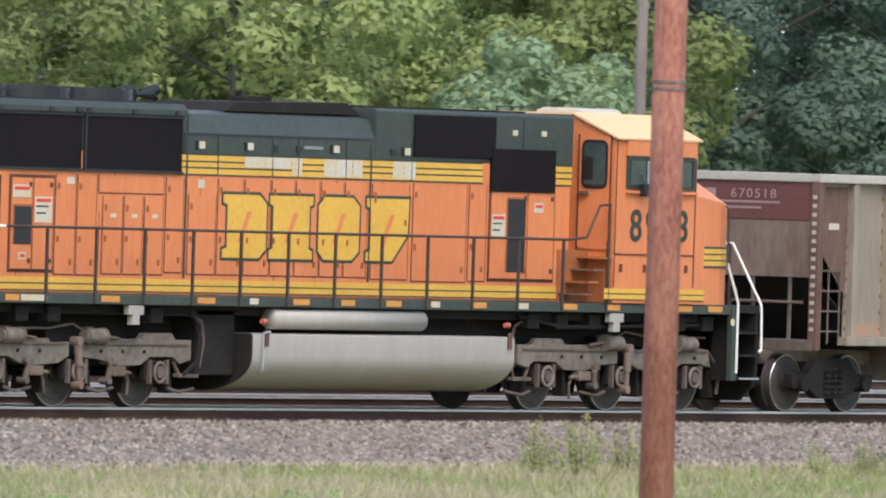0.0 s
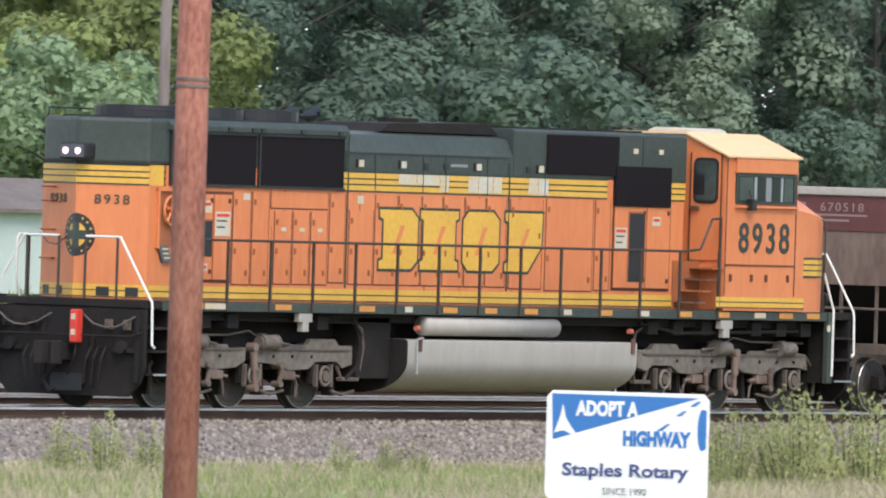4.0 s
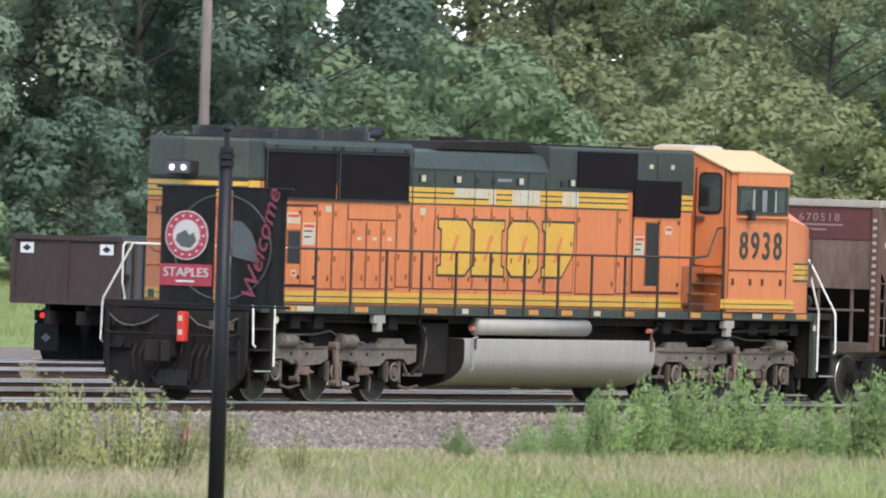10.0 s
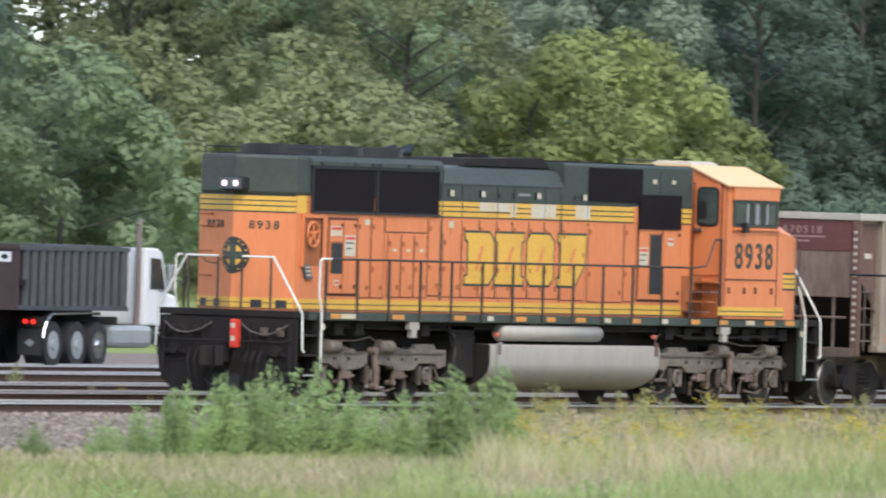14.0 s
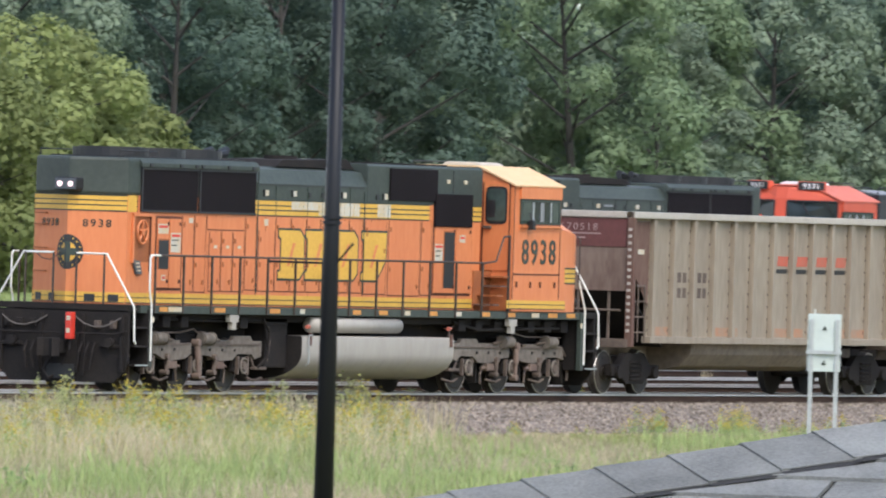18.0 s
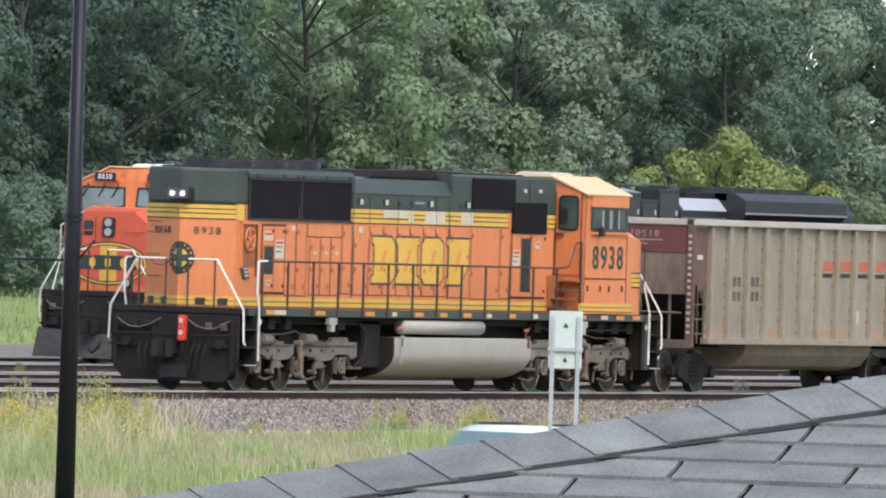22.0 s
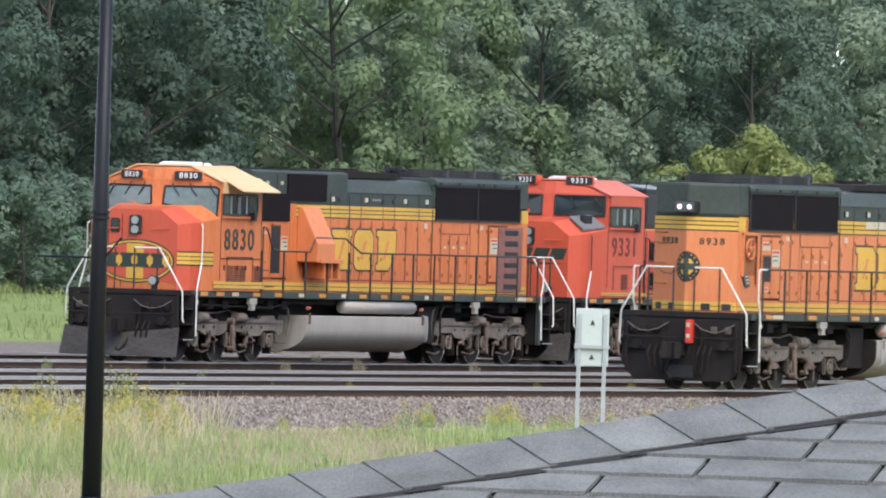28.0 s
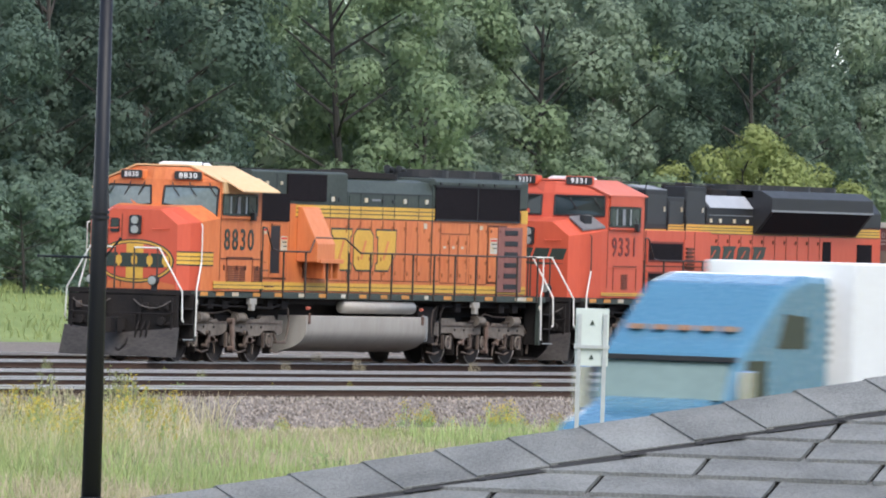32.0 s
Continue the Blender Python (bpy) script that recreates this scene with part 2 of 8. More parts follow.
ASPHALT = material("asphalt", (0.06, 0.06, 0.062), 0.9, second=(0.085, 0.083, 0.08), scale=0.6, fine=60, amount=0.7)
RAILTOP = material("polished_rail", (0.58, 0.57, 0.57), 0.35, 0.45, amount=0.3)
RAILSIDE = material("rusty_rail_side", (0.055, 0.036, 0.029), 0.8, second=(0.09, 0.06, 0.045), amount=0.6)
TIE = material("dark_tie_wood", (0.06, 0.046, 0.038), 0.9, second=(0.1, 0.085, 0.07), amount=0.7)
for dull in (GRAVEL, STONE, SOIL, MEADOW, YARD, ASPHALT, TIE, RAILSIDE):
    dull.node_tree.nodes["Principled BSDF"].inputs["Specular IOR Level"].default_value = 0.04
BLUE = material("blue_truck_paint", (0.075, 0.205, 0.305), 0.25, second=(0.055, 0.155, 0.24), scale=1, fine=8, amount=0.5)
BLUE.node_tree.nodes["Principled BSDF"].inputs["Coat Weight"].default_value = 0.8
POOLBLUE = material("bright_pool_vinyl", (0.10, 0.36, 0.78), 0.4, second=(0.16, 0.46, 0.85), scale=1, fine=5, amount=0.5)
SIGNBLUE = material("sign_blue", (0.025, 0.15, 0.42), 0.45, amount=0.2)
PINK = material("faded_pink_flag", (0.75, 0.16, 0.24), 0.7, amount=0.3)
DARKPINK = material("dull_crimson_script", (0.22, 0.045, 0.075), 0.6, amount=0.3)
PRINTWHITE = material("off_white_banner_print", (0.55, 0.53, 0.52), 0.6, amount=0.3)
CRIMSON = material("crimson_banner_print", (0.38, 0.045, 0.075), 0.6, amount=0.3)
BANNER = material("black_banner_vinyl", (0.014, 0.014, 0.016), 0.55, second=(0.03, 0.03, 0.035), scale=2, fine=9, amount=0.5)
EMBLEM_GREY = material("grey_banner_print", (0.09, 0.10, 0.11), 0.6, amount=0.4)
HATCHGREY = material("pale_grey_hatch_paint", (0.23, 0.24, 0.25), 0.55, second=(0.18, 0.185, 0.19), amount=0.5)
DUMP = material("grey_green_dump_steel", (0.075, 0.080, 0.082), 0.65, second=(0.042, 0.044, 0.045), scale=1.2, fine=9, amount=0.7, streak=3)
DUMPBROWN = material("brown_tailgate_steel", (0.055, 0.034, 0.031), 0.7, second=(0.034, 0.023, 0.022), scale=1.2, fine=9, amount=0.7, streak=3)
CHROME = material("chrome", (0.75, 0.75, 0.75), 0.15, 1.0, amount=0.1)
LEAF_DARK = leaf_material("oak_leaves", (0.181, 0.25, 0.173), (0.116, 0.159, 0.125))
LEAF_DEEP = leaf_material("deep_green_oak_leaves", (0.145, 0.207, 0.150), (0.092, 0.130, 0.105))
LEAF_MID = leaf_material("ash_leaves", (0.308, 0.406, 0.223), (0.193, 0.253, 0.159))
LEAF_RICH = leaf_material("maple_leaves", (0.259, 0.419, 0.214), (0.161, 0.258, 0.149))
LEAF_PALE = leaf_material("silvery_leaves", (0.36, 0.443, 0.304), (0.192, 0.247, 0.182))
LEAF_OLIVE = leaf_material("olive_leaves", (0.301, 0.332, 0.162), (0.18, 0.2, 0.114))
LEAF_YELLOW = leaf_material("yellow_green_leaves", (0.342, 0.393, 0.146), (0.204, 0.235, 0.101))
LEAF_COTTON = leaf_material("cottonwood_leaves", (0.41, 0.485, 0.19), (0.25, 0.295, 0.13))
LEAF_WEED = leaf_material("weed_leaves", (0.43, 0.55, 0.25), (0.26, 0.37, 0.15))
GRASS_GREEN = leaf_material("green_grass", (0.47, 0.51, 0.215), (0.25, 0.30, 0.12), patch=0.45)
GRASS_DRY = leaf_material("straw_coloured_grass", (0.74, 0.62, 0.45), (0.41, 0.37, 0.22), patch=0.6)
GRASS_FRESH = leaf_material("fresh_green_grass", (0.43, 0.50, 0.21), (0.27, 0.335, 0.14), patch=0.8)
LEAF_DULL = leaf_material("dull_weed_leaves", (0.50, 0.50, 0.24), (0.33, 0.36, 0.15))
GOLDENROD = leaf_material("yellow_weed_flowers", (0.75, 0.58, 0.10), (0.45, 0.36, 0.08))


# ---- mesh helpers ----
def finish(bm, name, mats, smooth=False):
    me = bpy.data.meshes.new(name)
    bm.to_mesh(me)
    bm.free()
    for m in mats if isinstance(mats, (list, tuple)) else (mats,):
        me.materials.append(m)
    if smooth:
        for p in me.polygons:
            p.use_smooth = True
    return me


def part(name, bm, mat, parent, label="", smooth=False):
    """One mesh object under a thing or a part."""
    ob = new(name, finish(bm, name, mat, smooth))
    ob.parent = parent
    if label:
        ob["label"] = label
    return ob


def thing(name, label, category, group="", at=None):
    ob = tagged(new(name), label, category, group)
    if at is not None:
        ob.matrix_basis = at
    return ob


def box(bm, x0, x1, y0, y1, z0, z1, bevel=0.0, mat=0):
    v = bmesh.ops.create_cube(bm, size=1, matrix=Matrix.LocRotScale(((x0 + x1) / 2, (y0 + y1) / 2, (z0 + z1) / 2), None, (abs(x1 - x0), abs(y1 - y0), abs(z1 - z0))))["verts"]
    fs = {f for w in v for f in w.link_faces}
    if bevel:
        es = list({e for w in v for e in w.link_edges})
        r = bmesh.ops.bevel(bm, geom=es, offset=bevel, segments=2, affect="EDGES", profile=0.6)
        fs = {f for f in r["faces"]} | {f for f in fs if f.is_valid}
    for f in fs:
        f.material_index = mat
    return bm


def cyl(bm, a, b, r, n=12, r2=None, mat=0):
    """A round bar from a to b."""
    a, b = Vector(a), Vector(b)
    d = b - a
    m = Matrix.Translation((a + b) / 2) @ d.to_track_quat("Z", "Y").to_matrix().to_4x4()
    v = bmesh.ops.create_cone(bm, cap_ends=True, segments=n, radius1=r, radius2=r if r2 is None else r2, depth=d.length, matrix=m)["verts"]
    for f in {f for w in v for f in w.link_faces}:
        f.material_index = mat
    return bm


def tube(bm, pts, r, n=8):
    """A bent bar through points."""
    for a, b in zip(pts, pts[1:]):
        cyl(bm, a, b, r, n)
    for p in pts[1:-1]:
        bmesh.ops.create_icosphere(bm, subdivisions=1, radius=r * 1.05, matrix=Matrix.Translation(p))
    return bm


def prism(bm, outline, axis, lo, hi, bevel=0.0, mat=0):
    """An outline in the plane across an axis, drawn out from lo to hi along it. Outlines: 'y' takes (x, z), 'x' takes (y, z), 'z' takes (x, y)."""
    def at(p, w):
        return {"x": (w, p[0], p[1]), "y": (p[0], w, p[1]), "z": (p[0], p[1], w)}[axis]
    a, b = [bm.verts.new(at(p, lo)) for p in outline], [bm.verts.new(at(p, hi)) for p in outline]
    fs = [bm.faces.new(a), bm.faces.new(b[::-1])]
    k = len(a)
    fs += [bm.faces.new((a[(i + 1) % k], a[i], b[i], b[(i + 1) % k])) for i in range(k)]
    bmesh.ops.recalc_face_normals(bm, faces=fs)
    if bevel:
        es = list({e for f in fs for e in f.edges})
        r = bmesh.ops.bevel(bm, geom=es, offset=bevel, segments=2, affect="EDGES", profile=0.6)
        fs = [f for f in fs if f.is_valid] + list(r["faces"])
    for f in fs:
        f.material_index = mat
    return bm


def B():
    return bmesh.new()


def text_mesh(body, size, mat, parent, m, name="lettering", sx=1.0, shear=0.0, thick=0.006, label="", bold=0.0):
    """Flat raised lettering from the built-in font, centred on m."""
    cu = bpy.data.curves.new(name, "FONT")
    cu.body, cu.size, cu.align_x, cu.align_y, cu.extrude, cu.shear = body, size, "CENTER", "CENTER", thick, shear
    cu.resolution_u, cu.offset = 3, bold
    tmp = bpy.data.objects.new("tmp", cu)
    me = bpy.data.meshes.new_from_object(tmp)
    bpy.data.objects.remove(tmp)
    bpy.data.curves.remove(cu)
    me.transform(Matrix.Diagonal((sx, 1, 1, 1)))
    me.materials.append(mat)
    ob = new(name, me)
    ob.parent = parent
    ob.matrix_basis = m
    if label:
        ob["label"] = label
    return ob


def digits(body, size, mat, parent, m, name, sx=1.0, bold=0.0, step=0.62):
    """A painted number, each digit a mesh of its own, centred on m."""
    for k, c in enumerate(body):
        text_mesh(c, size, mat, parent, m @ pose((k - (len(body) - 1) / 2) * step * size * sx, 0, 0), name, sx, bold=bold)


def ring(bm, c, axis, r, thick, n=24):
    """A closed round bar: a ring of radius r about c."""
    axis = Vector(axis).normalized()
    u = axis.orthogonal().normalized()
    w = axis.cross(u)
    loops = []
    for k in range(n):
        a = 6.28319 * k / n
        d = u * math.cos(a) + w * math.sin(a)
        loops.append([bm.verts.new(Vector(c) + d * (r + thick * math.cos(b)) + axis * thick * math.sin(b)) for b in (0, 1.047, 2.094, 3.142, 4.189, 5.236)])
    for k in range(n):
        p, q = loops[k], loops[(k + 1) % n]
        for i in range(6):
            bm.faces.new((p[i], p[(i + 1) % 6], q[(i + 1) % 6], q[i]))
    bmesh.ops.recalc_face_normals(bm, faces=bm.faces)
    return bm


def along(t):
    """Where the train is at t seconds."""
    for (a, p), (b, q) in zip(TRAIN, TRAIN[1:]):
        if t <= b:
            return p + (q - p) * (t - a) / (b - a)
    return TRAIN[-1][1]


# ---- locomotives ----
def wheelset(parent, x, r=0.533):
    """One axle with its two wheels, under a thing or part."""
    bm = B()
    cyl(bm, (0, -0.9, 0), (0, 0.9, 0), 0.09, 10)
    ax = part("wheelset", bm, WHEEL, parent)
    for sy in (-1, 1):
        bm = B()
        cyl(bm, (0, sy * 0.68, 0), (0, sy * 0.80, 0), r, 28)
        cyl(bm, (0, sy * 0.645, 0), (0, sy * 0.68, 0), r + 0.028, 28)
        cyl(bm, (0, sy * 0.80, 0), (0, sy * 0.812, 0), r - 0.09, 24, r - 0.12)
        cyl(bm, (0, sy * 0.80, 0), (0, sy * 0.85, 0), 0.16, 14)
        for k in range(5):
            a = k * 1.2566
            cyl(bm, (0.3 * math.cos(a), sy * 0.805, 0.3 * math.sin(a)), (0.3 * math.cos(a), sy * 0.82, 0.3 * math.sin(a)), 0.035, 8)
        part("wheel", bm, WHEEL, ax)
        bm = B()
        ring(bm, (0, sy * 0.802, 0), (0, 1, 0), r - 0.012, 0.012, 28)
        part("rim", bm, TREAD, ax)
    ax.location = (x, 0, r)
    return ax


def bogie(parent, x, turn=1):
    """A six-wheeled truck; returns its wheelsets. turn: which way its brake gear points."""
    sets = []
    for sy in (-1, 1):
        yy = lambda a, c: sorted((sy * a, sy * c))
        g = lambda v: turn * v
        gx = lambda a, c: sorted((turn * a, turn * c))
        bm = B()
        prism(bm, [(-2.70, 0.72), (-2.6, 0.92), (2.72, 0.92), (2.95, 0.80), (2.6, 0.70), (1.7, 0.72), (0.9, 0.78), (-0.9, 0.78), (-1.7, 0.72)], "y", sy * 0.98, sy * 1.06, 0.01)
        fr = part("side_frame", bm, SOOT_SHADE, parent)
        fr.location = (x, 0, 0)
        for out in ([(-2.42, 0.70), (-2.36, 0.97), (-1.9, 1.02), (-0.62, 1.02), (-0.58, 0.96), (-0.10, 0.97), (-0.10, 0.76), (-0.36, 0.66), (-0.95, 0.62), (-1.35, 0.66), (-1.62, 0.75), (-2.1, 0.75)],
                    [(0.22, 0.74), (0.22, 0.98), (0.5, 1.03), (1.70, 1.03), (1.80, 1.12), (2.50, 1.12), (2.60, 1.02), (3.0, 1.02), (3.0, 0.72), (2.72, 0.66), (2.55, 0.76), (1.95, 0.76), (1.72, 0.64), (1.15, 0.62), (0.66, 0.72)]):
            bm = B()
            prism(bm, [(g(u), v) for u, v in out], "y", sy * 1.06, sy * 1.16, 0.012)
            part("frame_plate", bm, TRUCK, fr, "dusty tan cast frame plate")
            bm = B()
            a, b = min(u for u, v in out) + 0.12, max(u for u, v in out) - 0.12
            box(bm, *gx(a, b), *yy(1.16, 1.185), 0.935, 0.96)
            part("plate_rib", bm, CARDARK, fr)
            for k in range(3):
                bm = B()
                u = a + 0.35 + 0.55 * k
                cyl(bm, (g(u), sy * 1.16, 0.84), (g(u), sy * 1.18, 0.84), 0.028, 8)
                part("rivet", bm, SOOT_SHADE, fr)
        for ax in (-2.07, 0, 2.07):
            bm = B()
            cyl(bm, (ax + g(0.12), sy * 0.95, 0.535), (ax + g(0.12), sy * 1.17, 0.535), 0.17, 16)
            box(bm, *sorted((ax + g(-0.16), ax + g(0.40))), *yy(0.98, 1.10), 0.40, 0.70, 0.03)
            part("journal_box", bm, SOOT_SHADE, fr)
            bm = B()
            ring(bm, (ax + g(0.12), sy * 1.18, 0.535), (0, 1, 0), 0.145, 0.026)
            part("bearing_cap", bm, TRUCK, fr)
            bm = B()
            cyl(bm, (ax + g(0.12), sy * 1.17, 0.535), (ax + g(0.12), sy * 1.20, 0.535), 0.09, 12)
            part("axle_cap", bm, CARDARK, fr)
            for u in (-0.12, 0.31):
                bm = B()
                box(bm, *sorted((ax + g(u), ax + g(u + 0.06))), *yy(1.10, 1.17), 0.36, 0.72, 0.01)
                part("pedestal_jaw", bm, CARDARK, fr)
            for k in (-1.18, 0.86):
                if abs(ax + g(k)) > 2.9:
                    continue
                bm = B()
                tube(bm, [(ax + g(k), sy * 1.15, 0.74), (ax + g(k + 0.03), sy * 1.20, 0.60), (ax + g(k - 0.02), sy * 1.16, 0.38)], 0.036, 6)
                cyl(bm, (ax + g(k), sy * 1.05, 0.70), (ax + g(k), sy * 1.23, 0.70), 0.06, 10)
                cyl(bm, (ax + g(k), sy * 1.05, 0.40), (ax + g(k), sy * 1.21, 0.40), 0.05, 10)
                part("brake_hanger", bm, CARDARK, fr)
                bm = B()
                box(bm, *sorted((ax + g(k + 0.12), ax + g(k + 0.42))), *yy(1.06, 1.19), 0.47, 0.62, 0.025)
                cyl(bm, (ax + g(k + 0.42), sy * 1.13, 0.54), (ax + g(k + 0.60), sy * 1.13, 0.52), 0.028, 8)
                part("slack_adjuster", bm, CARDUST, fr)
            for k, lean in ((0.62, 0.06), (-0.58, -0.06)):
                bm = B()
                prism(bm, [(ax + k - 0.05, 0.22), (ax + k + 0.05, 0.22), (ax + k + 0.05 - lean, 0.66), (ax + k - 0.05 - lean, 0.66)], "y", sy * 0.82, sy * 1.02, 0.01)
                part("brake_shoe", bm, SOOT_SHADE, fr)
            bm = B()
            tube(bm, [(ax + g(0.45), sy * 1.08, 0.30), (ax + g(0.72), sy * 1.10, 0.24), (ax + g(1.15), sy * 1.06, 0.30)], 0.026, 6)
            part("brake_rod", bm, CARDARK, fr)
        for ax in (-1.62, 0.46):
            bm = B()
            cyl(bm, (g(ax - 0.22), sy * 1.20, 1.06), (g(ax + 0.20), sy * 1.20, 1.06), 0.115, 16)
            cyl(bm, (g(ax - 0.27), sy * 1.20, 1.06), (g(ax - 0.22), sy * 1.20, 1.06), 0.09, 14)
            cyl(bm, (g(ax + 0.20), sy * 1.20, 1.06), (g(ax + 0.23), sy * 1.20, 1.06), 0.13, 16)
            part("brake_cylinder", bm, TRUCK, fr)
            bm = B()
            cyl(bm, (g(ax + 0.23), sy * 1.20, 1.06), (g(ax + 0.62), sy * 1.20, 1.03), 0.022, 8)
            box(bm, *gx(ax - 0.10, ax + 0.06), *yy(1.05, 1.15), 0.97, 1.20, 0.01)
            part("push_rod", bm, CARDARK, fr)
        bm = B()
        tube(bm, [(g(0.02), sy * 1.22, 0.98), (g(0.07), sy * 1.24, 0.34)], 0.04, 8)
        tube(bm, [(g(0.03), sy * 1.22, 0.92), (g(0.05), sy * 1.235, 0.62)], 0.062, 10)
        cyl(bm, (g(0.02), sy * 1.12, 0.98), (g(0.02), sy * 1.28, 0.98), 0.075, 12)
        cyl(bm, (g(0.07), sy * 1.12, 0.34), (g(0.07), sy * 1.28, 0.34), 0.065, 12)
        part("damper", bm, CARDUST, fr)
        bm = B()
        tube(bm, [(g(-2.3), sy * 1.12, 1.16), (g(-0.6), sy * 1.14, 1.17), (g(0.0), sy * 1.14, 1.24), (g(0.25), sy * 1.14, 1.15), (g(0.75), sy * 1.12, 1.16)], 0.018, 5)
        part("brake_pipe", bm, CARDARK, fr)
        bm = B()
        box(bm, *gx(2.66, 3.16), *yy(1.08, 1.20), 0.46, 0.52, 0.012)
        tube(bm, [(g(2.75), sy * 1.12, 0.50), (g(2.62), sy * 1.10, 0.70)], 0.03, 6)
        part("sand_bracket", bm, CARDARK, fr)
        bm = B()
        tube(bm, [(g(2.9), sy * 1.18, 1.40), (g(3.18), sy * 1.20, 1.30), (g(3.26), sy * 1.20, 1.0), (g(3.18), sy * 1.18, 0.62), (g(3.1), sy * 1.15, 0.5)], 0.024, 6)
        part("air_hose", bm, CARDARK, fr)
        for pts, r in ([[(-2.45, 0.92), (-2.75, 0.66), (-2.70, 0.28)], 0.03], [[(-0.85, 0.66), (-0.66, 0.42), (-0.62, 0.22)], 0.022], [[(1.30, 0.66), (1.48, 0.40), (1.46, 0.2)], 0.022]):
            bm = B()
            tube(bm, [(g(u), sy * 1.10, v) for u, v in pts], r, 6)
            part("sand_pipe", bm, CARDARK, fr)
    bm = B()
    box(bm, -2.3, 2.3, -0.95, 0.95, 0.62, 0.90, 0.03)
    box(bm, -0.5, 0.5, -1.0, 1.0, 0.8, 1.15, 0.03)
    part("bolster", bm, SOOT_SHADE, parent).location = (x, 0, 0)
    for ax in (-2.07, 0, 2.07):
        sets.append(wheelset(parent, x + ax))
    return sets


def stripes(parent, x0, x1, z0, z1, y, sy, gap=None):
    """A yellow band with dark edges and two thin dark lines."""
    bm = B()
    a, b = sorted((y * sy, (y + 0.006) * sy))
    h = z1 - z0
    box(bm, x0, x1, a, b, z0, z1)
    c, d = sorted(((y + 0.006) * sy, (y + 0.010) * sy))
    for k in (0.0, 0.33, 0.62, 0.95) if h > 0.22 else (0.0, 0.50):
        box(bm, x0, x1, c, d, z0 + k * h, z0 + k * h + 0.05 * h + 0.006, mat=1)
    part("stripe", bm, [YELLOW, LETTER_EDGE], parent, "yellow band with dark lines")


def block_mark(parent, x0, z0, w, h, y, sy, kind, edge=LETTER_EDGE, fill=YELLOW, grow=0.045, lean=0.0):
    """One solid slab of the painted emblem, plain in outline, with a dark edge and short slots."""
    out = ([(0, 0), (0.84, 0), (1.0, 0.14), (1.0, 0.86), (0.84, 1.0), (0, 1.0), (0, 0.87), (0.10, 0.84), (0.10, 0.16), (0, 0.13)],
           [(0, 0), (1.0, 0), (1.0, 0.13), (0.92, 0.16), (0.92, 0.84), (1.0, 0.87), (1.0, 1.0), (0, 1.0), (0, 0.87), (0.08, 0.84), (0.08, 0.16), (0, 0.13)],
           [(0.16, 0), (0.82, 0), (0.98, 0.14), (0.98, 0.86), (0.82, 1.0), (0.16, 1.0), (0.02, 0.86), (0.02, 0.14)],
           [(0, 0), (0.62, 0), (0.98, 0.42), (1.0, 1.0), (0, 1.0), (0, 0.87), (0.10, 0.84), (0.10, 0.16), (0, 0.13)])[kind]
    k = lean * -sy

    def place(u, v):
        return x0 + (u if sy < 0 else 1 - u) * w + k * v * h, z0 + v * h

    def grown(pts, d):
        res, n = [], len(pts)
        for i in range(n):
            p, a, b = Vector(pts[i]), Vector(pts[i - 1]), Vector(pts[(i + 1) % n])
            a, b = (p - a).normalized(), (b - p).normalized()
            nrm = Vector((a.y + b.y, -a.x - b.x))
            nrm = nrm.normalized() / max(0.55, abs(nrm.length) / 2)
            res.append((p.x + nrm.x * d, p.y + nrm.y * d))
        return res
    flat = [(u * w, v * h) for u, v in out]
    for mat, g, d, nm in ((edge, grow, 0.004, "mark_outline"), (fill, 0.0, 0.008, "mark")):
        bm = B()
        prism(bm, [place(u / w, v / h) for u, v in (grown(flat, g) if g else flat)], "y", y * sy, (y + d) * sy)
        m = part(nm, bm, mat, parent)
    bm = B()
    prism(bm, [place(u, v) for u, v in ((0.34, 0.26), (0.44, 0.26), (0.66, 0.74), (0.56, 0.74))], "y", (y + d) * sy, (y + d + 0.003) * sy)
    part("mark_slit", bm, ORANGE if fill is not edge else REDDISH, m)


def handrail(parent, name, pts, r, mat, label=""):
    return part(name, tube(B(), pts, r, 8), mat, parent, label)


def rounded(a0, a1, z0, z1, r, n=4):
    """A rectangle with round corners, as an outline."""
    pts = []
    for ca, cz, q in ((a1 - r, z1 - r, 0), (a0 + r, z1 - r, 1), (a0 + r, z0 + r, 2), (a1 - r, z0 + r, 3)):
        pts += [(ca + r * math.cos((q + i / n) * math.pi / 2), cz + r * math.sin((q + i / n) * math.pi / 2)) for i in range(n + 1)]
    return pts


NOSE = ((8.66, 1.5, 3.40, 1.10, 3.70), (9.0, 1.48, 3.36, 1.0, 3.68), (9.55, 1.42, 3.30, 0.85, 3.64), (9.9, 1.30, 3.26, 0.72, 3.60), (10.15, 1.08, 3.22, 0.62, 3.56))


def nose_shell(rows):
    """A length of the wide nose: rows give x, half width, shoulder height, half width of the top, top height."""
    bm = B()
    rings = [[bm.verts.new(p) for p in ((x, -w, 1.69), (x, -w, sh), (x, -m, top), (x, m, top), (x, w, sh), (x, w, 1.69))] for x, w, sh, m, top in rows]
    for a, b in zip(rings, rings[1:]):
        for i in range(6):
            bm.faces.new((a[i], a[(i + 1) % 6], b[(i + 1) % 6], b[i]))
    bm.faces.new(rings[-1]), bm.faces.new(rings[0][::-1])
    bmesh.ops.recalc_face_normals(bm, faces=bm.faces)
    return bm


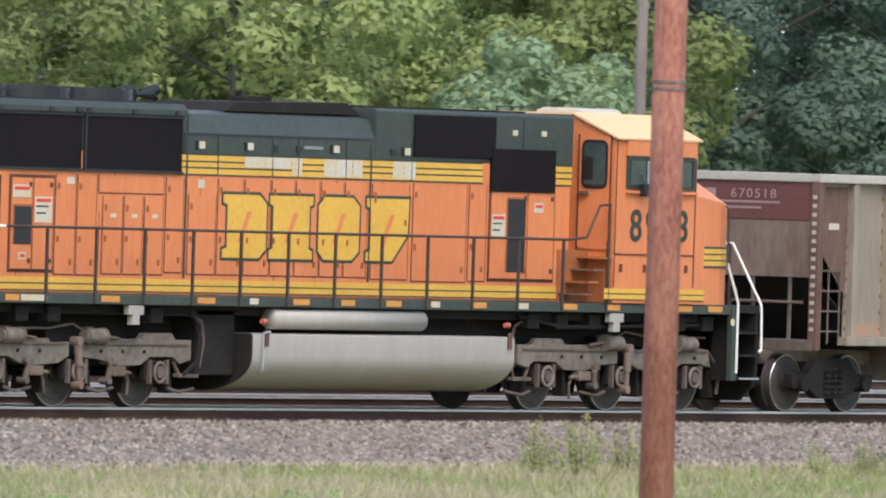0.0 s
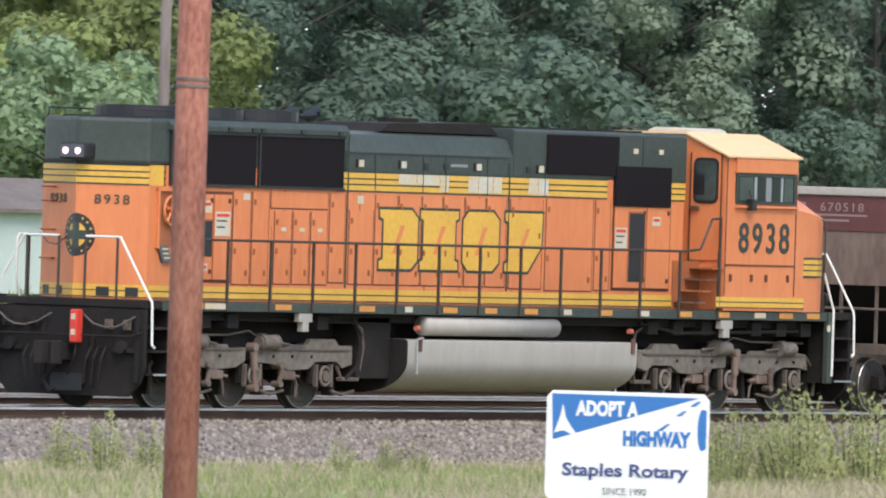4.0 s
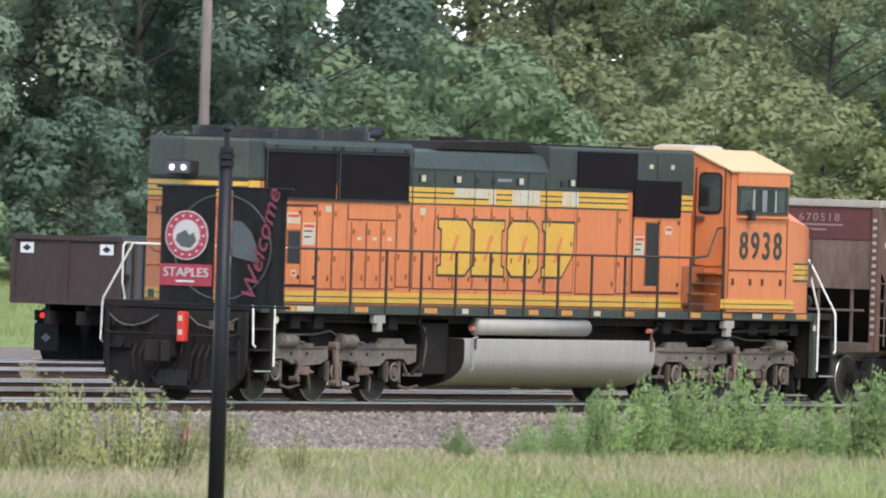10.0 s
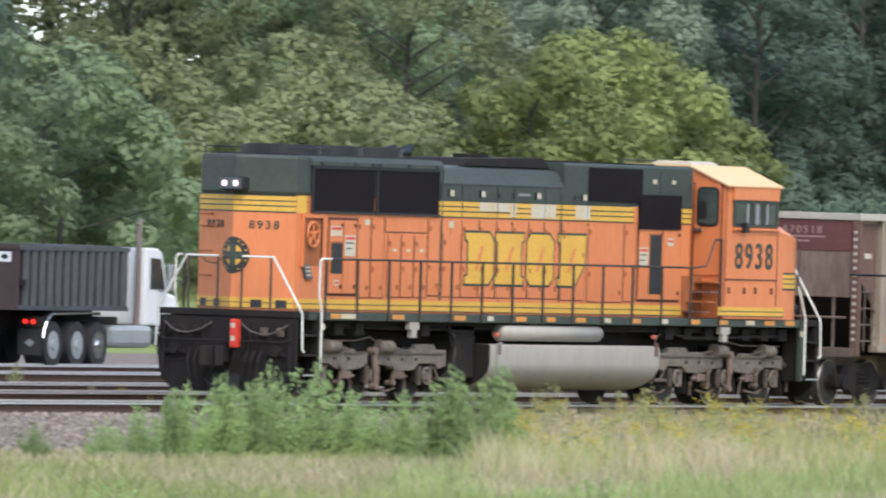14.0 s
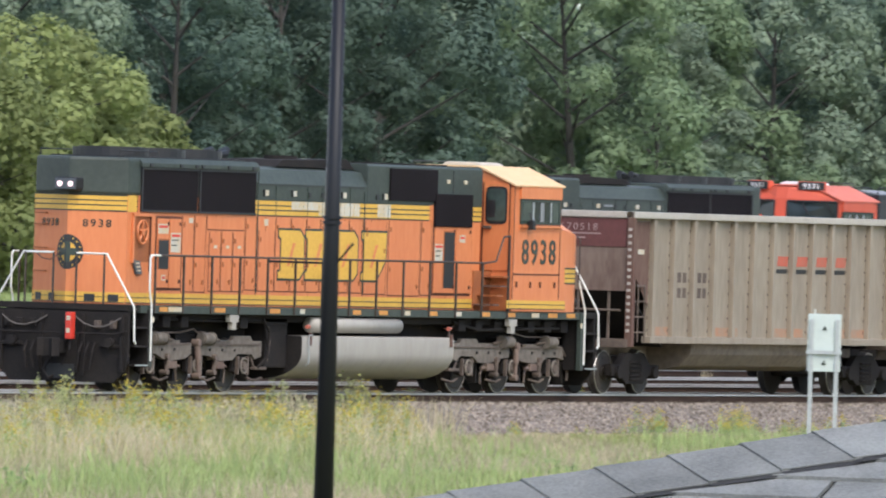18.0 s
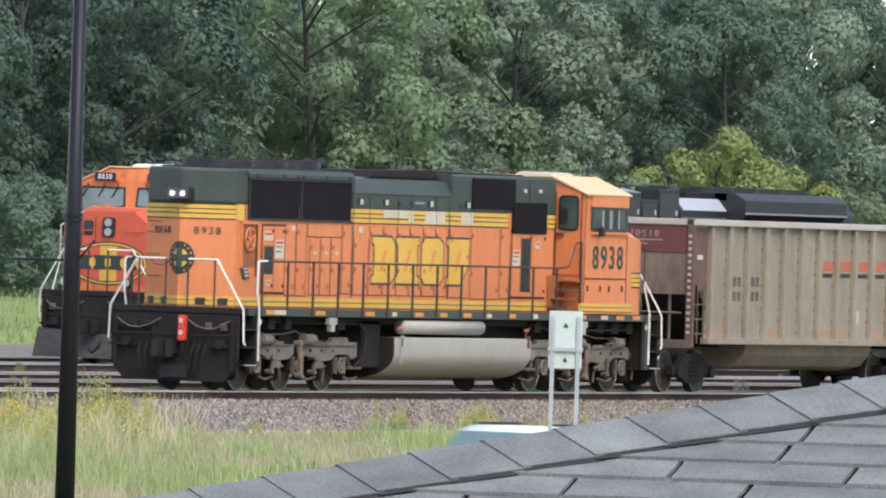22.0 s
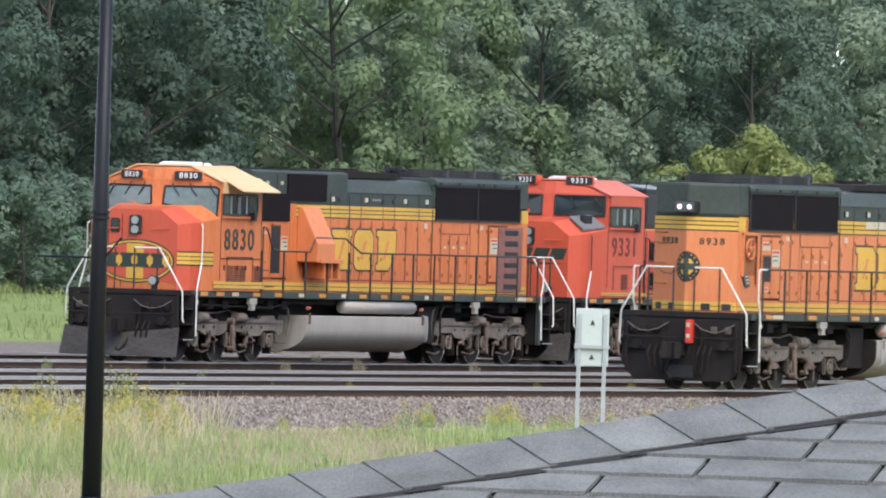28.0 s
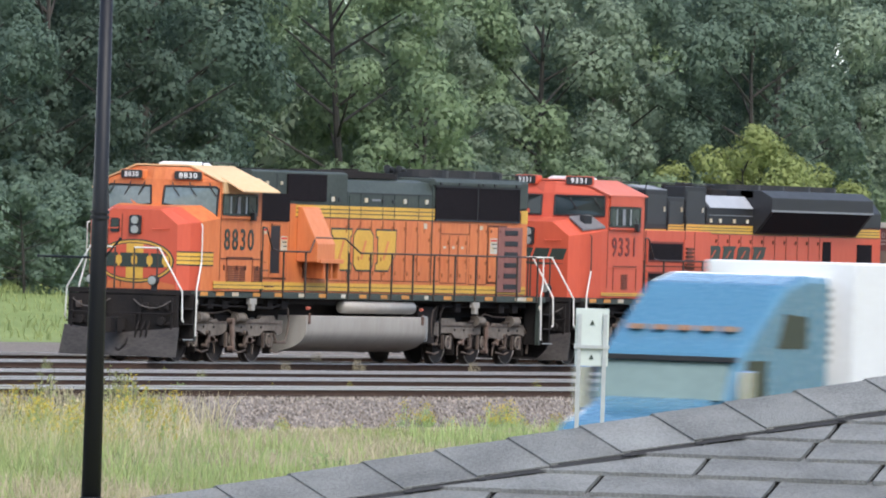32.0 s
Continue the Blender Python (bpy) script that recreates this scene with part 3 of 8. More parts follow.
def comfort_cab(parent, paint, roof, number, rear_x=6.42, nose_paint=None, shade=False, modern=False):
    """The wide-nosed cab, in the thing's space, with windows, doors, number and lights."""
    nose_paint = nose_paint or paint
    cab = parent
    bm = B()
    side = [(-1.5, 1.69), (1.5, 1.69), (1.5, 4.25), (0.72, 4.58), (-0.72, 4.58), (-1.5, 4.25)]
    prism(bm, side, "x", rear_x, 8.72, 0.02)
    part("cab_body", bm, paint, cab)
    # roof slabs in a paler colour than the cab body
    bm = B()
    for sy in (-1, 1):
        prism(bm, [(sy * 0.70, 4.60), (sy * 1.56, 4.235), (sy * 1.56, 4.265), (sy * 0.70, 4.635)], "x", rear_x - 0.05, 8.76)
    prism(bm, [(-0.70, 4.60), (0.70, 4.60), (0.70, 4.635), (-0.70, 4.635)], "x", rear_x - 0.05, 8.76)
    part("cab_roof", bm, roof, cab, "cab roof, paler than the cab sides")
    # the front, folded at the middle, with its brow
    bm = B()
    low = [bm.verts.new(p) for p in ((8.70, -1.5, 3.40), (8.70, 1.5, 3.40), (9.08, 0.15, 3.40), (9.08, -0.15, 3.40))]
    mid = [bm.verts.new(p) for p in ((8.70, -1.5, 4.25), (8.70, 1.5, 4.25), (9.0, 0.15, 4.28), (9.0, -0.15, 4.28))]
    top = [bm.verts.new(p) for p in ((8.70, -0.74, 4.57), (8.70, 0.74, 4.57), (8.92, 0.15, 4.57), (8.92, -0.15, 4.57))]
    for a, b in ((low, mid), (mid, top)):
        for i in range(4):
            bm.faces.new((a[i], a[(i + 1) % 4], b[(i + 1) % 4], b[i]))
    bm.faces.new(top), bm.faces.new(low[::-1])
    bmesh.ops.recalc_face_normals(bm, faces=bm.faces)
    part("cab_front", bm, paint, cab)

    def front(f, z, sy, lift=0.0):
        n = Vector((1.35, 0.38)).normalized() * lift
        return Vector((9.08 - 0.38 * f - 0.095 * (z - 3.40) * (1 - f) + n.x, sy * (0.15 + 1.35 * f + n.y), z))
    # nose: its flanks in the cab's colour, its front in the nose's
    bm = nose_shell(NOSE[:3])
    part("nose_flank", bm, paint, cab)
    nose = part("nose", nose_shell(NOSE[2:]), nose_paint, cab)
    for sy in (-1, 1):
        yy = lambda a, b: sorted((sy * a, sy * b))
        pane = [(0.02, 3.74), (0.93, 3.74), (0.93, 4.22), (0.02, 4.22)] if modern else [(0.0, 3.70), (0.44, 3.60), (0.93, 3.44), (0.96, 4.08), (0.90, 4.13), (0.02, 4.12)]
        bm = B()
        lo, hi = [bm.verts.new(front(f, z, sy, 0.004)) for f, z in pane], [bm.verts.new(front(f, z, sy, 0.014)) for f, z in pane]
        bm.faces.new(lo), bm.faces.new(hi[::-1])
        for i in range(len(pane)):
            bm.faces.new((lo[i - 1], lo[i], hi[i], hi[i - 1]))
        bmesh.ops.recalc_face_normals(bm, faces=bm.faces)
        ws = part("windshield", bm, DARKGLASS if modern else GLASS_FRONT, cab, "windshield pane")
        bm = B()
        for i in range(len(pane)):
            cyl(bm, front(*pane[i - 1], sy, 0.016), front(*pane[i], sy, 0.016), 0.026, 6)
        part("gasket", bm, BLACK, ws)
        for f in ((0.3, 0.75) if modern else (0.15, 0.45, 0.80)):
            bm = B()
            tube(bm, [front(f, 4.22, sy, 0.03), front(f + 0.02, 4.10, sy, 0.05), front(f + 0.13, 3.90, sy, 0.03)], 0.014, 5)
            part("wiper", bm, BLACK, ws)
        # side window with its sliding panes, ledge and sunshade
        bm = B()
        box(bm, 6.72, 8.58, *yy(1.502, 1.508), 3.50, 3.95)
        sw = part("side_window", bm, DARKGLASS, cab, "side window with half-open sliding panes")
        for xa, xb, za, zb in ((6.70, 8.62, 3.93, 3.98), (6.70, 8.62, 3.47, 3.51), (6.70, 6.76, 3.5, 3.94), (8.55, 8.62, 3.5, 3.94)):
            bm = B()
            box(bm, xa, xb, *yy(1.50, 1.53), za, zb)
            part("window_frame", bm, LETTER_EDGE, sw)
        for xa, xb, mt in ((6.80, 7.22, CABGLASS), (7.28, 7.36, STEEL), (7.66, 7.82, HATCHGREY), (8.14, 8.20, STEEL), (8.24, 8.52, CABGLASS)):
            bm = B()
            box(bm, xa, xb, *yy(1.508, 1.524), 3.52, 3.92)
            part("sliding_sash", bm, mt, sw)
        bm = B()
        box(bm, 6.68, 8.66, *yy(1.50, 1.56), 3.40, 3.445, 0.01)
        box(bm, 6.68, 8.66, *yy(1.50, 1.512), 3.34, 3.40)
        part("window_ledge", bm, paint, cab)
        bm = B()
        prism(bm, [(6.67, 3.99), (8.64, 3.99), (8.64, 4.235), (6.67, 4.235)], "y", sy * 1.5, sy * 1.545)
        if shade:
            prism(bm, [(sy * 1.4, 4.33), (sy * 1.98, 4.03), (sy * 1.98, 4.06), (sy * 1.4, 4.37)], "x", 6.45, 8.5)
        part("sunshade", bm, roof if shade else paint, cab)
        bm = B()
        box(bm, 7.02, 7.16, *yy(1.54, 1.66), 3.36, 3.56, 0.02)
        tube(bm, [(7.09, sy * 1.6, 3.56), (7.09, sy * 1.54, 3.70)], 0.014, 5)
        part("mirror", bm, BLACK, cab)
        # door in the back wall of the cab: round-cornered pane, handle, hinges
        bm = B()
        prism(bm, rounded(*yy(0.83, 1.40), 2.52, 4.28, 0.06), "x", rear_x - 0.03, rear_x)
        dr = part("cab_door", bm, paint, cab)
        bm = B()
        prism(bm, rounded(*yy(0.88, 1.36), 3.46, 4.22, 0.11), "x", rear_x - 0.045, rear_x - 0.03)
        part("door_gasket", bm, BLACK, dr)
        bm = B()
        prism(bm, rounded(*yy(0.92, 1.32), 3.51, 4.17, 0.09), "x", rear_x - 0.052, rear_x - 0.045)
        part("door_pane", bm, CABGLASS, dr)
        bm = B()
        box(bm, rear_x - 0.055, rear_x - 0.052, *yy(0.92, 1.10), 3.60, 3.95)
        part("seat_seen_through", bm, BLACK, dr)
        bm = B()
        box(bm, rear_x - 0.10, rear_x - 0.03, *yy(0.86, 1.02), 3.36, 3.42, 0.01)
        part("door_handle", bm, CARDARK, dr)
        bm = B()
        box(bm, rear_x - 0.032, rear_x - 0.028, *yy(0.80, 0.83), 2.50, 4.30)
        box(bm, rear_x - 0.032, rear_x - 0.028, *yy(1.40, 1.43), 2.50, 4.30)
        part("door_seam", bm, SEAM, dr)
        for k in range(4):
            bm = B()
            box(bm, rear_x - 0.82 + k * 0.16, rear_x - 0.55 + k * 0.18, *yy(1.02, 1.48), 1.80 + k * 0.19, 1.83 + k * 0.19)
            part("cab_step", bm, RUST_AND_SHADE if k % 2 else RUST, cab)
        bm = B()
        box(bm, rear_x - 0.84, rear_x - 0.02, *yy(1.0, 1.03), 1.69, 2.50)
        part("step_well", bm, RUST_AND_SHADE, cab)
        for k, xa in enumerate(() if modern else (6.58, 7.25, 7.72, 8.42)):
            bm = B()
            box(bm, xa, xa + 0.06, *yy(1.5, 1.525), 2.18, 2.30)
            part("latch", bm, SEAM, cab)
        bm = B()
        box(bm, 6.43, 8.68, *yy(1.5, 1.512), 2.44, 2.465)
        part("side_seam", bm, SEAM if not modern else paint, cab)
        bm = B()
        box(bm, rear_x + 0.004, rear_x + 0.03, *yy(1.5, 1.506), 1.95, 4.22)
        box(bm, 8.66, 8.69, *yy(1.5, 1.506), 1.95, 3.96)
        part("side_seam", bm, SEAM, cab)
        if shade or modern:
            cols = ((7.28, 7.60), (7.64, 7.92), (7.96, 8.24), (6.44, 6.80)) if shade else ((7.42, 7.80),)
            for xa, xb in cols:
                lv = new("louvre_panel")
                lv.parent = cab
                for k in range(9):
                    bm = B()
                    box(bm, xa, xb, *yy(1.5, 1.516), 1.92 + 0.043 * k, 1.942 + 0.043 * k)
                    part("louvre", bm, SEAM, lv)
            bm = B()
            for xa, xb, za, zb in ((6.86, 6.89, 1.9, 2.5), (8.28, 8.31, 1.9, 2.5), (6.86, 8.31, 2.47, 2.5)):
                box(bm, xa, xb, *yy(1.5, 1.51), za, zb)
            part("panel_seam", bm, SEAM, cab)
        stripes(cab, rear_x - 0.24, 9.0, 1.74, 1.92 if not modern else 1.83, 1.5, sy)
        digits(number, 0.66 if modern else 0.70, DULLNUM if modern else LETTER_EDGE, cab, pose(7.66, sy * 1.508, 2.88 if not modern else 2.95, 90, 0, 0 if sy < 0 else 180), "digit", 1.0, 0.008)
        # number boards over the windows
        ang = math.degrees(math.atan2(0.38, 1.35)) * sy
        at = front(0.42, 4.60 if modern else 4.38, sy, 0.0)
        at = pose(at.x - (0.10 if modern else 0.0), at.y, at.z, 0, 0, ang)
        bm = B()
        box(bm, -0.16, 0.07, -0.36, 0.36, -0.115, 0.115, 0.05)
        nb = part("number_board_pod", bm, paint, cab)
        nb.matrix_basis = at
        bm = B()
        prism(bm, rounded(-0.33, 0.33, -0.10, 0.10, 0.05), "x", 0.068, 0.078)
        part("number_board", bm, BLACK, nb)
        digits(number, 0.175, WHITE, nb, pose(0.082, 0, -0.005, 90, 0, 90), "board_digit", 1.05, 0.004)
        # ditch light on its bracket
        bm = B()
        cyl(bm, (10.72, sy * 0.80, 1.90), (10.86, sy * 0.80, 1.90), 0.12, 16)
        box(bm, 10.70, 10.78, *yy(0.74, 0.86), 1.66, 1.84)
        dl = part("ditch_light", bm, BLACK, cab)
        bm = B()
        cyl(bm, (10.86, sy * 0.80, 1.90), (10.875, sy * 0.80, 1.90), 0.10, 16)
        part("lens", bm, LENS, dl, "clear ditch light lens")
        handrail(cab, "grab_iron", [(9.62, sy * 1.45, 3.25), (9.66, sy * 1.50, 3.2), (9.66, sy * 1.50, 2.3)], 0.016, RAIL_WHITE if shade else RAIL_DARK)
        handrail(cab, "grab_iron", [(10.16, sy * 0.45, 3.12), (10.20, sy * 0.45, 3.10), (10.20, sy * 0.85, 3.10), (10.13, sy * 0.88, 3.12)], 0.012, nose_paint)
    # bands along the nose
    edges = [Vector((x, w, 0)) for x, w, _, _, _ in NOSE[1:]]
    for sy in (-1, 1):
        for a, b in (() if modern else zip(edges, edges[1:])):
            a, b = Vector((a.x, a.y * sy, 0)), Vector((b.x, b.y * sy, 0))
            nrm = Vector((-(b - a).y, (b - a).x, 0)).normalized() * (1 if sy > 0 else -1)
            for f0, f1, d0, d1, m in ((0, 1, 0, 0.006, YELLOW), (-.08, .03, .001, .010, LETTER_EDGE), (.30, .37, .006, .010, LETTER_EDGE), (.63, .70, .006, .010, LETTER_EDGE), (.97, 1.08, .001, .010, LETTER_EDGE)):
                bm = B()
                prism(bm, [(v.x, v.y) for v in (a + nrm * d0, b + nrm * d0, b + nrm * d1, a + nrm * d1)], "z", 2.29 + 0.29 * f0, 2.29 + 0.29 * f1)
                part("nose_stripe", bm, m, nose)
    if nose_paint is not paint:
        ov = lambda ry, rz: [(ry * math.cos(a), 2.34 + rz * math.sin(a)) for a in [k * math.pi / 16 for k in range(32)]]
        x = 10.15
        em, d = None, 0.0
        for ry, rz, m in ((1.02, 0.52, LETTER_EDGE), (0.98, 0.485, YELLOW), (0.93, 0.44, LETTER_EDGE), (0.90, 0.415, nose_paint)):
            bm = B()
            prism(bm, ov(ry, rz), "x", x, x + 0.004 + d)
            d += 0.003
            if em is None:
                em = part("nose_emblem", bm, m, cab, "oval emblem in red, yellow and black")
            else:
                part("emblem_field", bm, m, em)
        for y0, y1, z0, z1 in ((-0.88, 0.88, 2.22, 2.47), (-0.22, 0.22, 1.93, 2.75)):
            bm = B()
            box(bm, x, x + 0.018 + 0.002 * (y1 < 0.5), y0, y1, z0, z1)
            part("emblem_bar", bm, YELLOW, em)
        for k in range(4):
            y0 = -0.78 + 0.40 * k
            bm = B()
            prism(bm, [(y0, 2.20), (y0 + 0.34, 2.20), (y0 + 0.34, 2.26), (y0 + 0.29, 2.29), (y0 + 0.29, 2.44), (y0 + 0.34, 2.47), (y0 + 0.34, 2.53), (y0, 2.53), (y0, 2.47), (y0 + 0.05, 2.44), (y0 + 0.05, 2.29), (y0, 2.26)], "x", x, x + 0.026)
            part("emblem_mark", bm, LETTER_EDGE, em)
        bm = B()
        prism(bm, [(-1.05, 1.70), (1.05, 1.70), (1.05, 1.80), (0.5, 1.90), (-0.5, 1.90), (-1.05, 1.80)], "x", x, x + 0.003)
        part("lower_band", bm, paint, em)
    if modern:
        # slanted dark bars and a grey vent cover on the nose shoulder
        for k in range(3):
            y0 = 0.95 - 0.46 * k
            bm = B()
            prism(bm, [(y0, 2.62), (y0 - 0.40, 2.62), (y0 - 0.30, 2.90), (y0 + 0.10, 2.90)], "x", 10.15, 10.158)
            part("nose_mark", bm, LETTER_EDGE, nose)
        bm = B()
        prism(bm, [(1.0, 2.52), (-0.5, 2.58), (-0.5, 2.54), (0.2, 2.48)], "x", 10.15, 10.157)
        part("nose_swoosh", bm, LETTER_EDGE, nose)
        for sy in (-1, 1):
            bm = B()
            q = [bm.verts.new(p) for p in ((8.82, sy * 1.06, 3.715), (9.62, sy * 0.84, 3.66), (9.78, sy * 1.30, 3.35), (8.82, sy * 1.49, 3.43))]
            bm.faces.new(q)
            r = bmesh.ops.extrude_face_region(bm, geom=bm.faces[:])
            bmesh.ops.translate(bm, vec=(0, 0, 0.05), verts=[v for v in r["geom"] if isinstance(v, bmesh.types.BMVert)])
            bmesh.ops.recalc_face_normals(bm, faces=bm.faces)
            vc = part("vent_cover", bm, NOSEVENT, cab, "grey vent cover on the nose shoulder")
            bm = B()
            prism(bm, [(9.15, sy * 1.12), (9.45, sy * 1.06), (9.48, sy * 1.20), (9.20, sy * 1.28)], "z", 3.50, 3.74)
            part("vent_mouth", bm, BLACK, vc)
    bm = B()
    prism(bm, rounded(-0.15, 0.15, 2.97, 3.42, 0.06), "x", 10.12, 10.22)
    hl = part("headlight", bm, BLACK, cab)
    for z in (3.08, 3.30):
        bm = B()
        cyl(bm, (10.22, 0, z), (10.245, 0, z), 0.095, 16)
        part("lens", bm, LENS, hl)
    bm = B()
    prism(bm, rounded(-0.66, -0.42, 3.0, 3.34, 0.06), "x", 10.14, 10.17)
    nw = part("nose_door_window", bm, BLACK, cab)
    bm = B()
    prism(bm, rounded(-0.62, -0.46, 3.04, 3.30, 0.05), "x", 10.17, 10.176)
    part("nose_door_pane", bm, GLASS, nw)
    bm = B()
    for y in (-0.72, -0.36):
        box(bm, 10.14, 10.156, y - 0.012, y + 0.012, 1.72, 3.44)
    part("nose_door_seam", bm, SEAM, nose)
    bm = B()
    prism(bm, [(-0.44, 4.60), (0.44, 4.60), (0.42, 4.67), (0.30, 4.71), (-0.30, 4.71), (-0.42, 4.67)], "x", 7.0, 8.15, 0.03)
    part("air_conditioner", bm, PALECAP if roof is CREAM and not shade else WHITE, cab, "pale rooftop air conditioner")
    handrail(cab, "roof_antenna", [(6.6, 0.9, 4.62), (6.6, 0.9, 4.70), (8.5, 0.9, 4.70), (8.5, 0.9, 4.62)], 0.012, BLACK)
    return cab


def snow_plow(loco, x):
    """A folded plough plate under the front pilot."""
    for sy in (-1, 1):
        bm = B()
        q = [bm.verts.new(p) for p in ((x + 0.02, sy * 1.48, 0.82), (x + 0.10, 0, 0.66), (x + 0.42, 0, 0.12), (x + 0.22, sy * 1.52, 0.12))]
        bm.faces.new(q)
        r = bmesh.ops.extrude_face_region(bm, geom=bm.faces[:])
        bmesh.ops.translate(bm, vec=(-0.04, 0, 0), verts=[v for v in r["geom"] if isinstance(v, bmesh.types.BMVert)])
        bmesh.ops.recalc_face_normals(bm, faces=bm.faces)
        part("snow_plow", bm, PLOW, loco, "scraped grey plough plate")


def hood_end_platform(loco, x, sx):
    """The end platform with its steps, rails, pilot, coupler and hoses; sx: the way it faces."""
    bm = B()
    box(bm, x - sx * 0.95, x, -1.42, 1.42, 1.57, 1.69, 0.01)
    part("end_platform", bm, SOOT_SHADE, loco)
    bm = B()
    prism(bm, [(-1.42, 1.56), (1.42, 1.56), (1.42, 0.62), (1.34, 0.40), (1.12, 0.18), (-1.12, 0.18), (-1.34, 0.40), (-1.42, 0.62)], "x", x - sx * 0.10, x - sx * 0.02, 0.01)
    box(bm, x - sx * 0.02, x + sx * 0.02, -0.35, 0.35, 0.35, 1.1, 0.01)
    pl = part("pilot", bm, SOOT_SHADE, loco, "sooty black pilot plate")
    bm = B()
    box(bm, x, x + sx * 0.42, -0.13, 0.13, 0.72, 0.98, 0.03)
    prism(bm, [(x + sx * 0.34, -0.14), (x + sx * 0.5, -0.20), (x + sx * 0.66, -0.12), (x + sx * 0.54, -0.02), (x + sx * 0.56, 0.10), (x + sx * 0.66, 0.20), (x + sx * 0.40, 0.22)], "z", 0.66, 1.02, 0.02)
    part("coupler", bm, SOOT_SHADE, loco, "sooty knuckle coupler")
    bm = B()
    box(bm, *sorted((x - sx * 0.012, x + sx * 0.028)), -0.30, 0.30, 0.24, 0.52, 0.005)
    part("pilot_opening", bm, BLACK, pl)
    bm = B()
    tube(bm, [(x + sx * 0.05, -1.42, 1.18), (x + sx * 0.12, -1.2, 1.12), (x + sx * 0.12, 1.2, 1.12), (x + sx * 0.05, 1.42, 1.18)], 0.016, 6)
    part("uncoupling_rod", bm, SOOT_SHADE, pl)
    bm = B()
    tube(bm, [(x + sx * 0.05, 0.22, 0.62), (x + sx * 0.30, 0.24, 0.40), (x + sx * 0.34, 0.10, 0.24), (x + sx * 0.30, 0.0, 0.30)], 0.03, 8)
    part("brake_hose", bm, SOOT_SHADE, pl)
    for y in (-1.12, -0.78, 0.62, 0.9, 1.15):
        bm = B()
        box(bm, *sorted((x, x + sx * 0.06)), y - 0.07, y + 0.07, 1.22, 1.38, 0.015)
        cyl(bm, (x + sx * 0.05, y, 1.30), (x + sx * 0.09, y, 1.30), 0.045, 10)
        part("air_valve", bm, CARDARK if y < 0 else SOOT_SHADE, pl)
    for y in (-1.30, 1.30):
        bm = B()
        box(bm, *sorted((x - sx * 0.02, x + sx * 0.05)), y - 0.03, y + 0.03, 0.40, 1.5, 0.008)
        part("pilot_rib", bm, SOOT_SHADE, pl)
    for sy in (-1, 1):
        bm = B()
        tube(bm, [(x + sx * 0.03, sy * 1.3, 1.45), (x + sx * 0.09, sy * 1.12, 1.33), (x + sx * 0.10, sy * 0.95, 1.26), (x + sx * 0.10, sy * 0.75, 1.25), (x + sx * 0.10, sy * 0.52, 1.31), (x + sx * 0.04, sy * 0.3, 1.45)], 0.017, 6)
        part("jumper_cable", bm, JUMPER, pl)
        for k in range(3):
            y = sy * (0.45 + 0.14 * k)
            bm = B()
            tube(bm, [(x + sx * 0.02, y, 0.95), (x + sx * 0.16, y, 0.75), (x + sx * 0.14, y - sy * 0.05, 0.42)], 0.024, 6)
            part("hose", bm, SOOT_SHADE, pl)
        bm = B()
        cyl(bm, (x + sx * 0.0, sy * 1.05, 0.95), (x + sx * 0.12, sy * 1.05, 0.95), 0.10, 10)
        box(bm, x - sx * 0.02, x + sx * 0.05, *sorted((sy * 0.85, sy * 1.3)), 0.86, 0.93, 0.01)
        part("cut_lever", bm, SOOT_SHADE, pl)
        bm = B()
        box(bm, x - sx * 0.02, x + sx * 0.03, *sorted((sy * 0.42, sy * 0.50)), 0.3, 1.5, 0.01)
        part("pilot_rib", bm, SOOT_SHADE, pl)
        bm = B()
        cyl(bm, (x - sx * 0.9, sy * 1.502, 1.42), (x - sx * 0.9, sy * 1.508, 1.42), 0.06, 14)
        part("round_plate", bm, PATCH, pl)
        # stair well
        bm = B()
        for k in range(3):
            z = 0.52 + 0.36 * k
            box(bm, x - sx * 0.12, x - sx * 0.72, *sorted((sy * 1.16, sy * 1.52)), z, z + 0.035)
        box(bm, x - sx * 0.72, x - sx * 0.80, *sorted((sy * 1.1, sy * 1.5)), 0.5, 1.6)
        box(bm, x - sx * 0.12, x - sx * 0.80, *sorted((sy * 1.05, sy * 1.10)), 0.5, 1.6)
        stp = part("step", bm, SOOT_SHADE, loco)
        bm = B()
        box(bm, x - sx * 0.14, x - sx * 0.70, *sorted((sy * 1.515, sy * 1.53)), 0.522, 0.55)
        part("step_edge", bm, STEEL, stp, "worn pale step edge")
        bm = B()
        prism(bm, [(x - sx * 0.74, 0.5), (x - sx * 0.90, 0.5), (x - sx * 0.90, 1.68), (x - sx * 0.74, 1.68)], "y", sy * 1.40, sy * 1.50, 0.01)
        part("step_side", bm, GREEN, stp)
        w = 0.021
        handrail(loco, "end_handrail", [(x - sx * 0.04, sy * 0.25, 2.66), (x - sx * 0.04, sy * 0.9, 2.66), (x - sx * 0.06, sy * 1.47, 1.72), (x - sx * 0.08, sy * 1.50, 1.66), (x - sx * 0.08, sy * 1.52, 1.0), (x - sx * 0.15, sy * 1.52, 0.95)], w, RAIL_WHITE, "off-white bent step handrail")
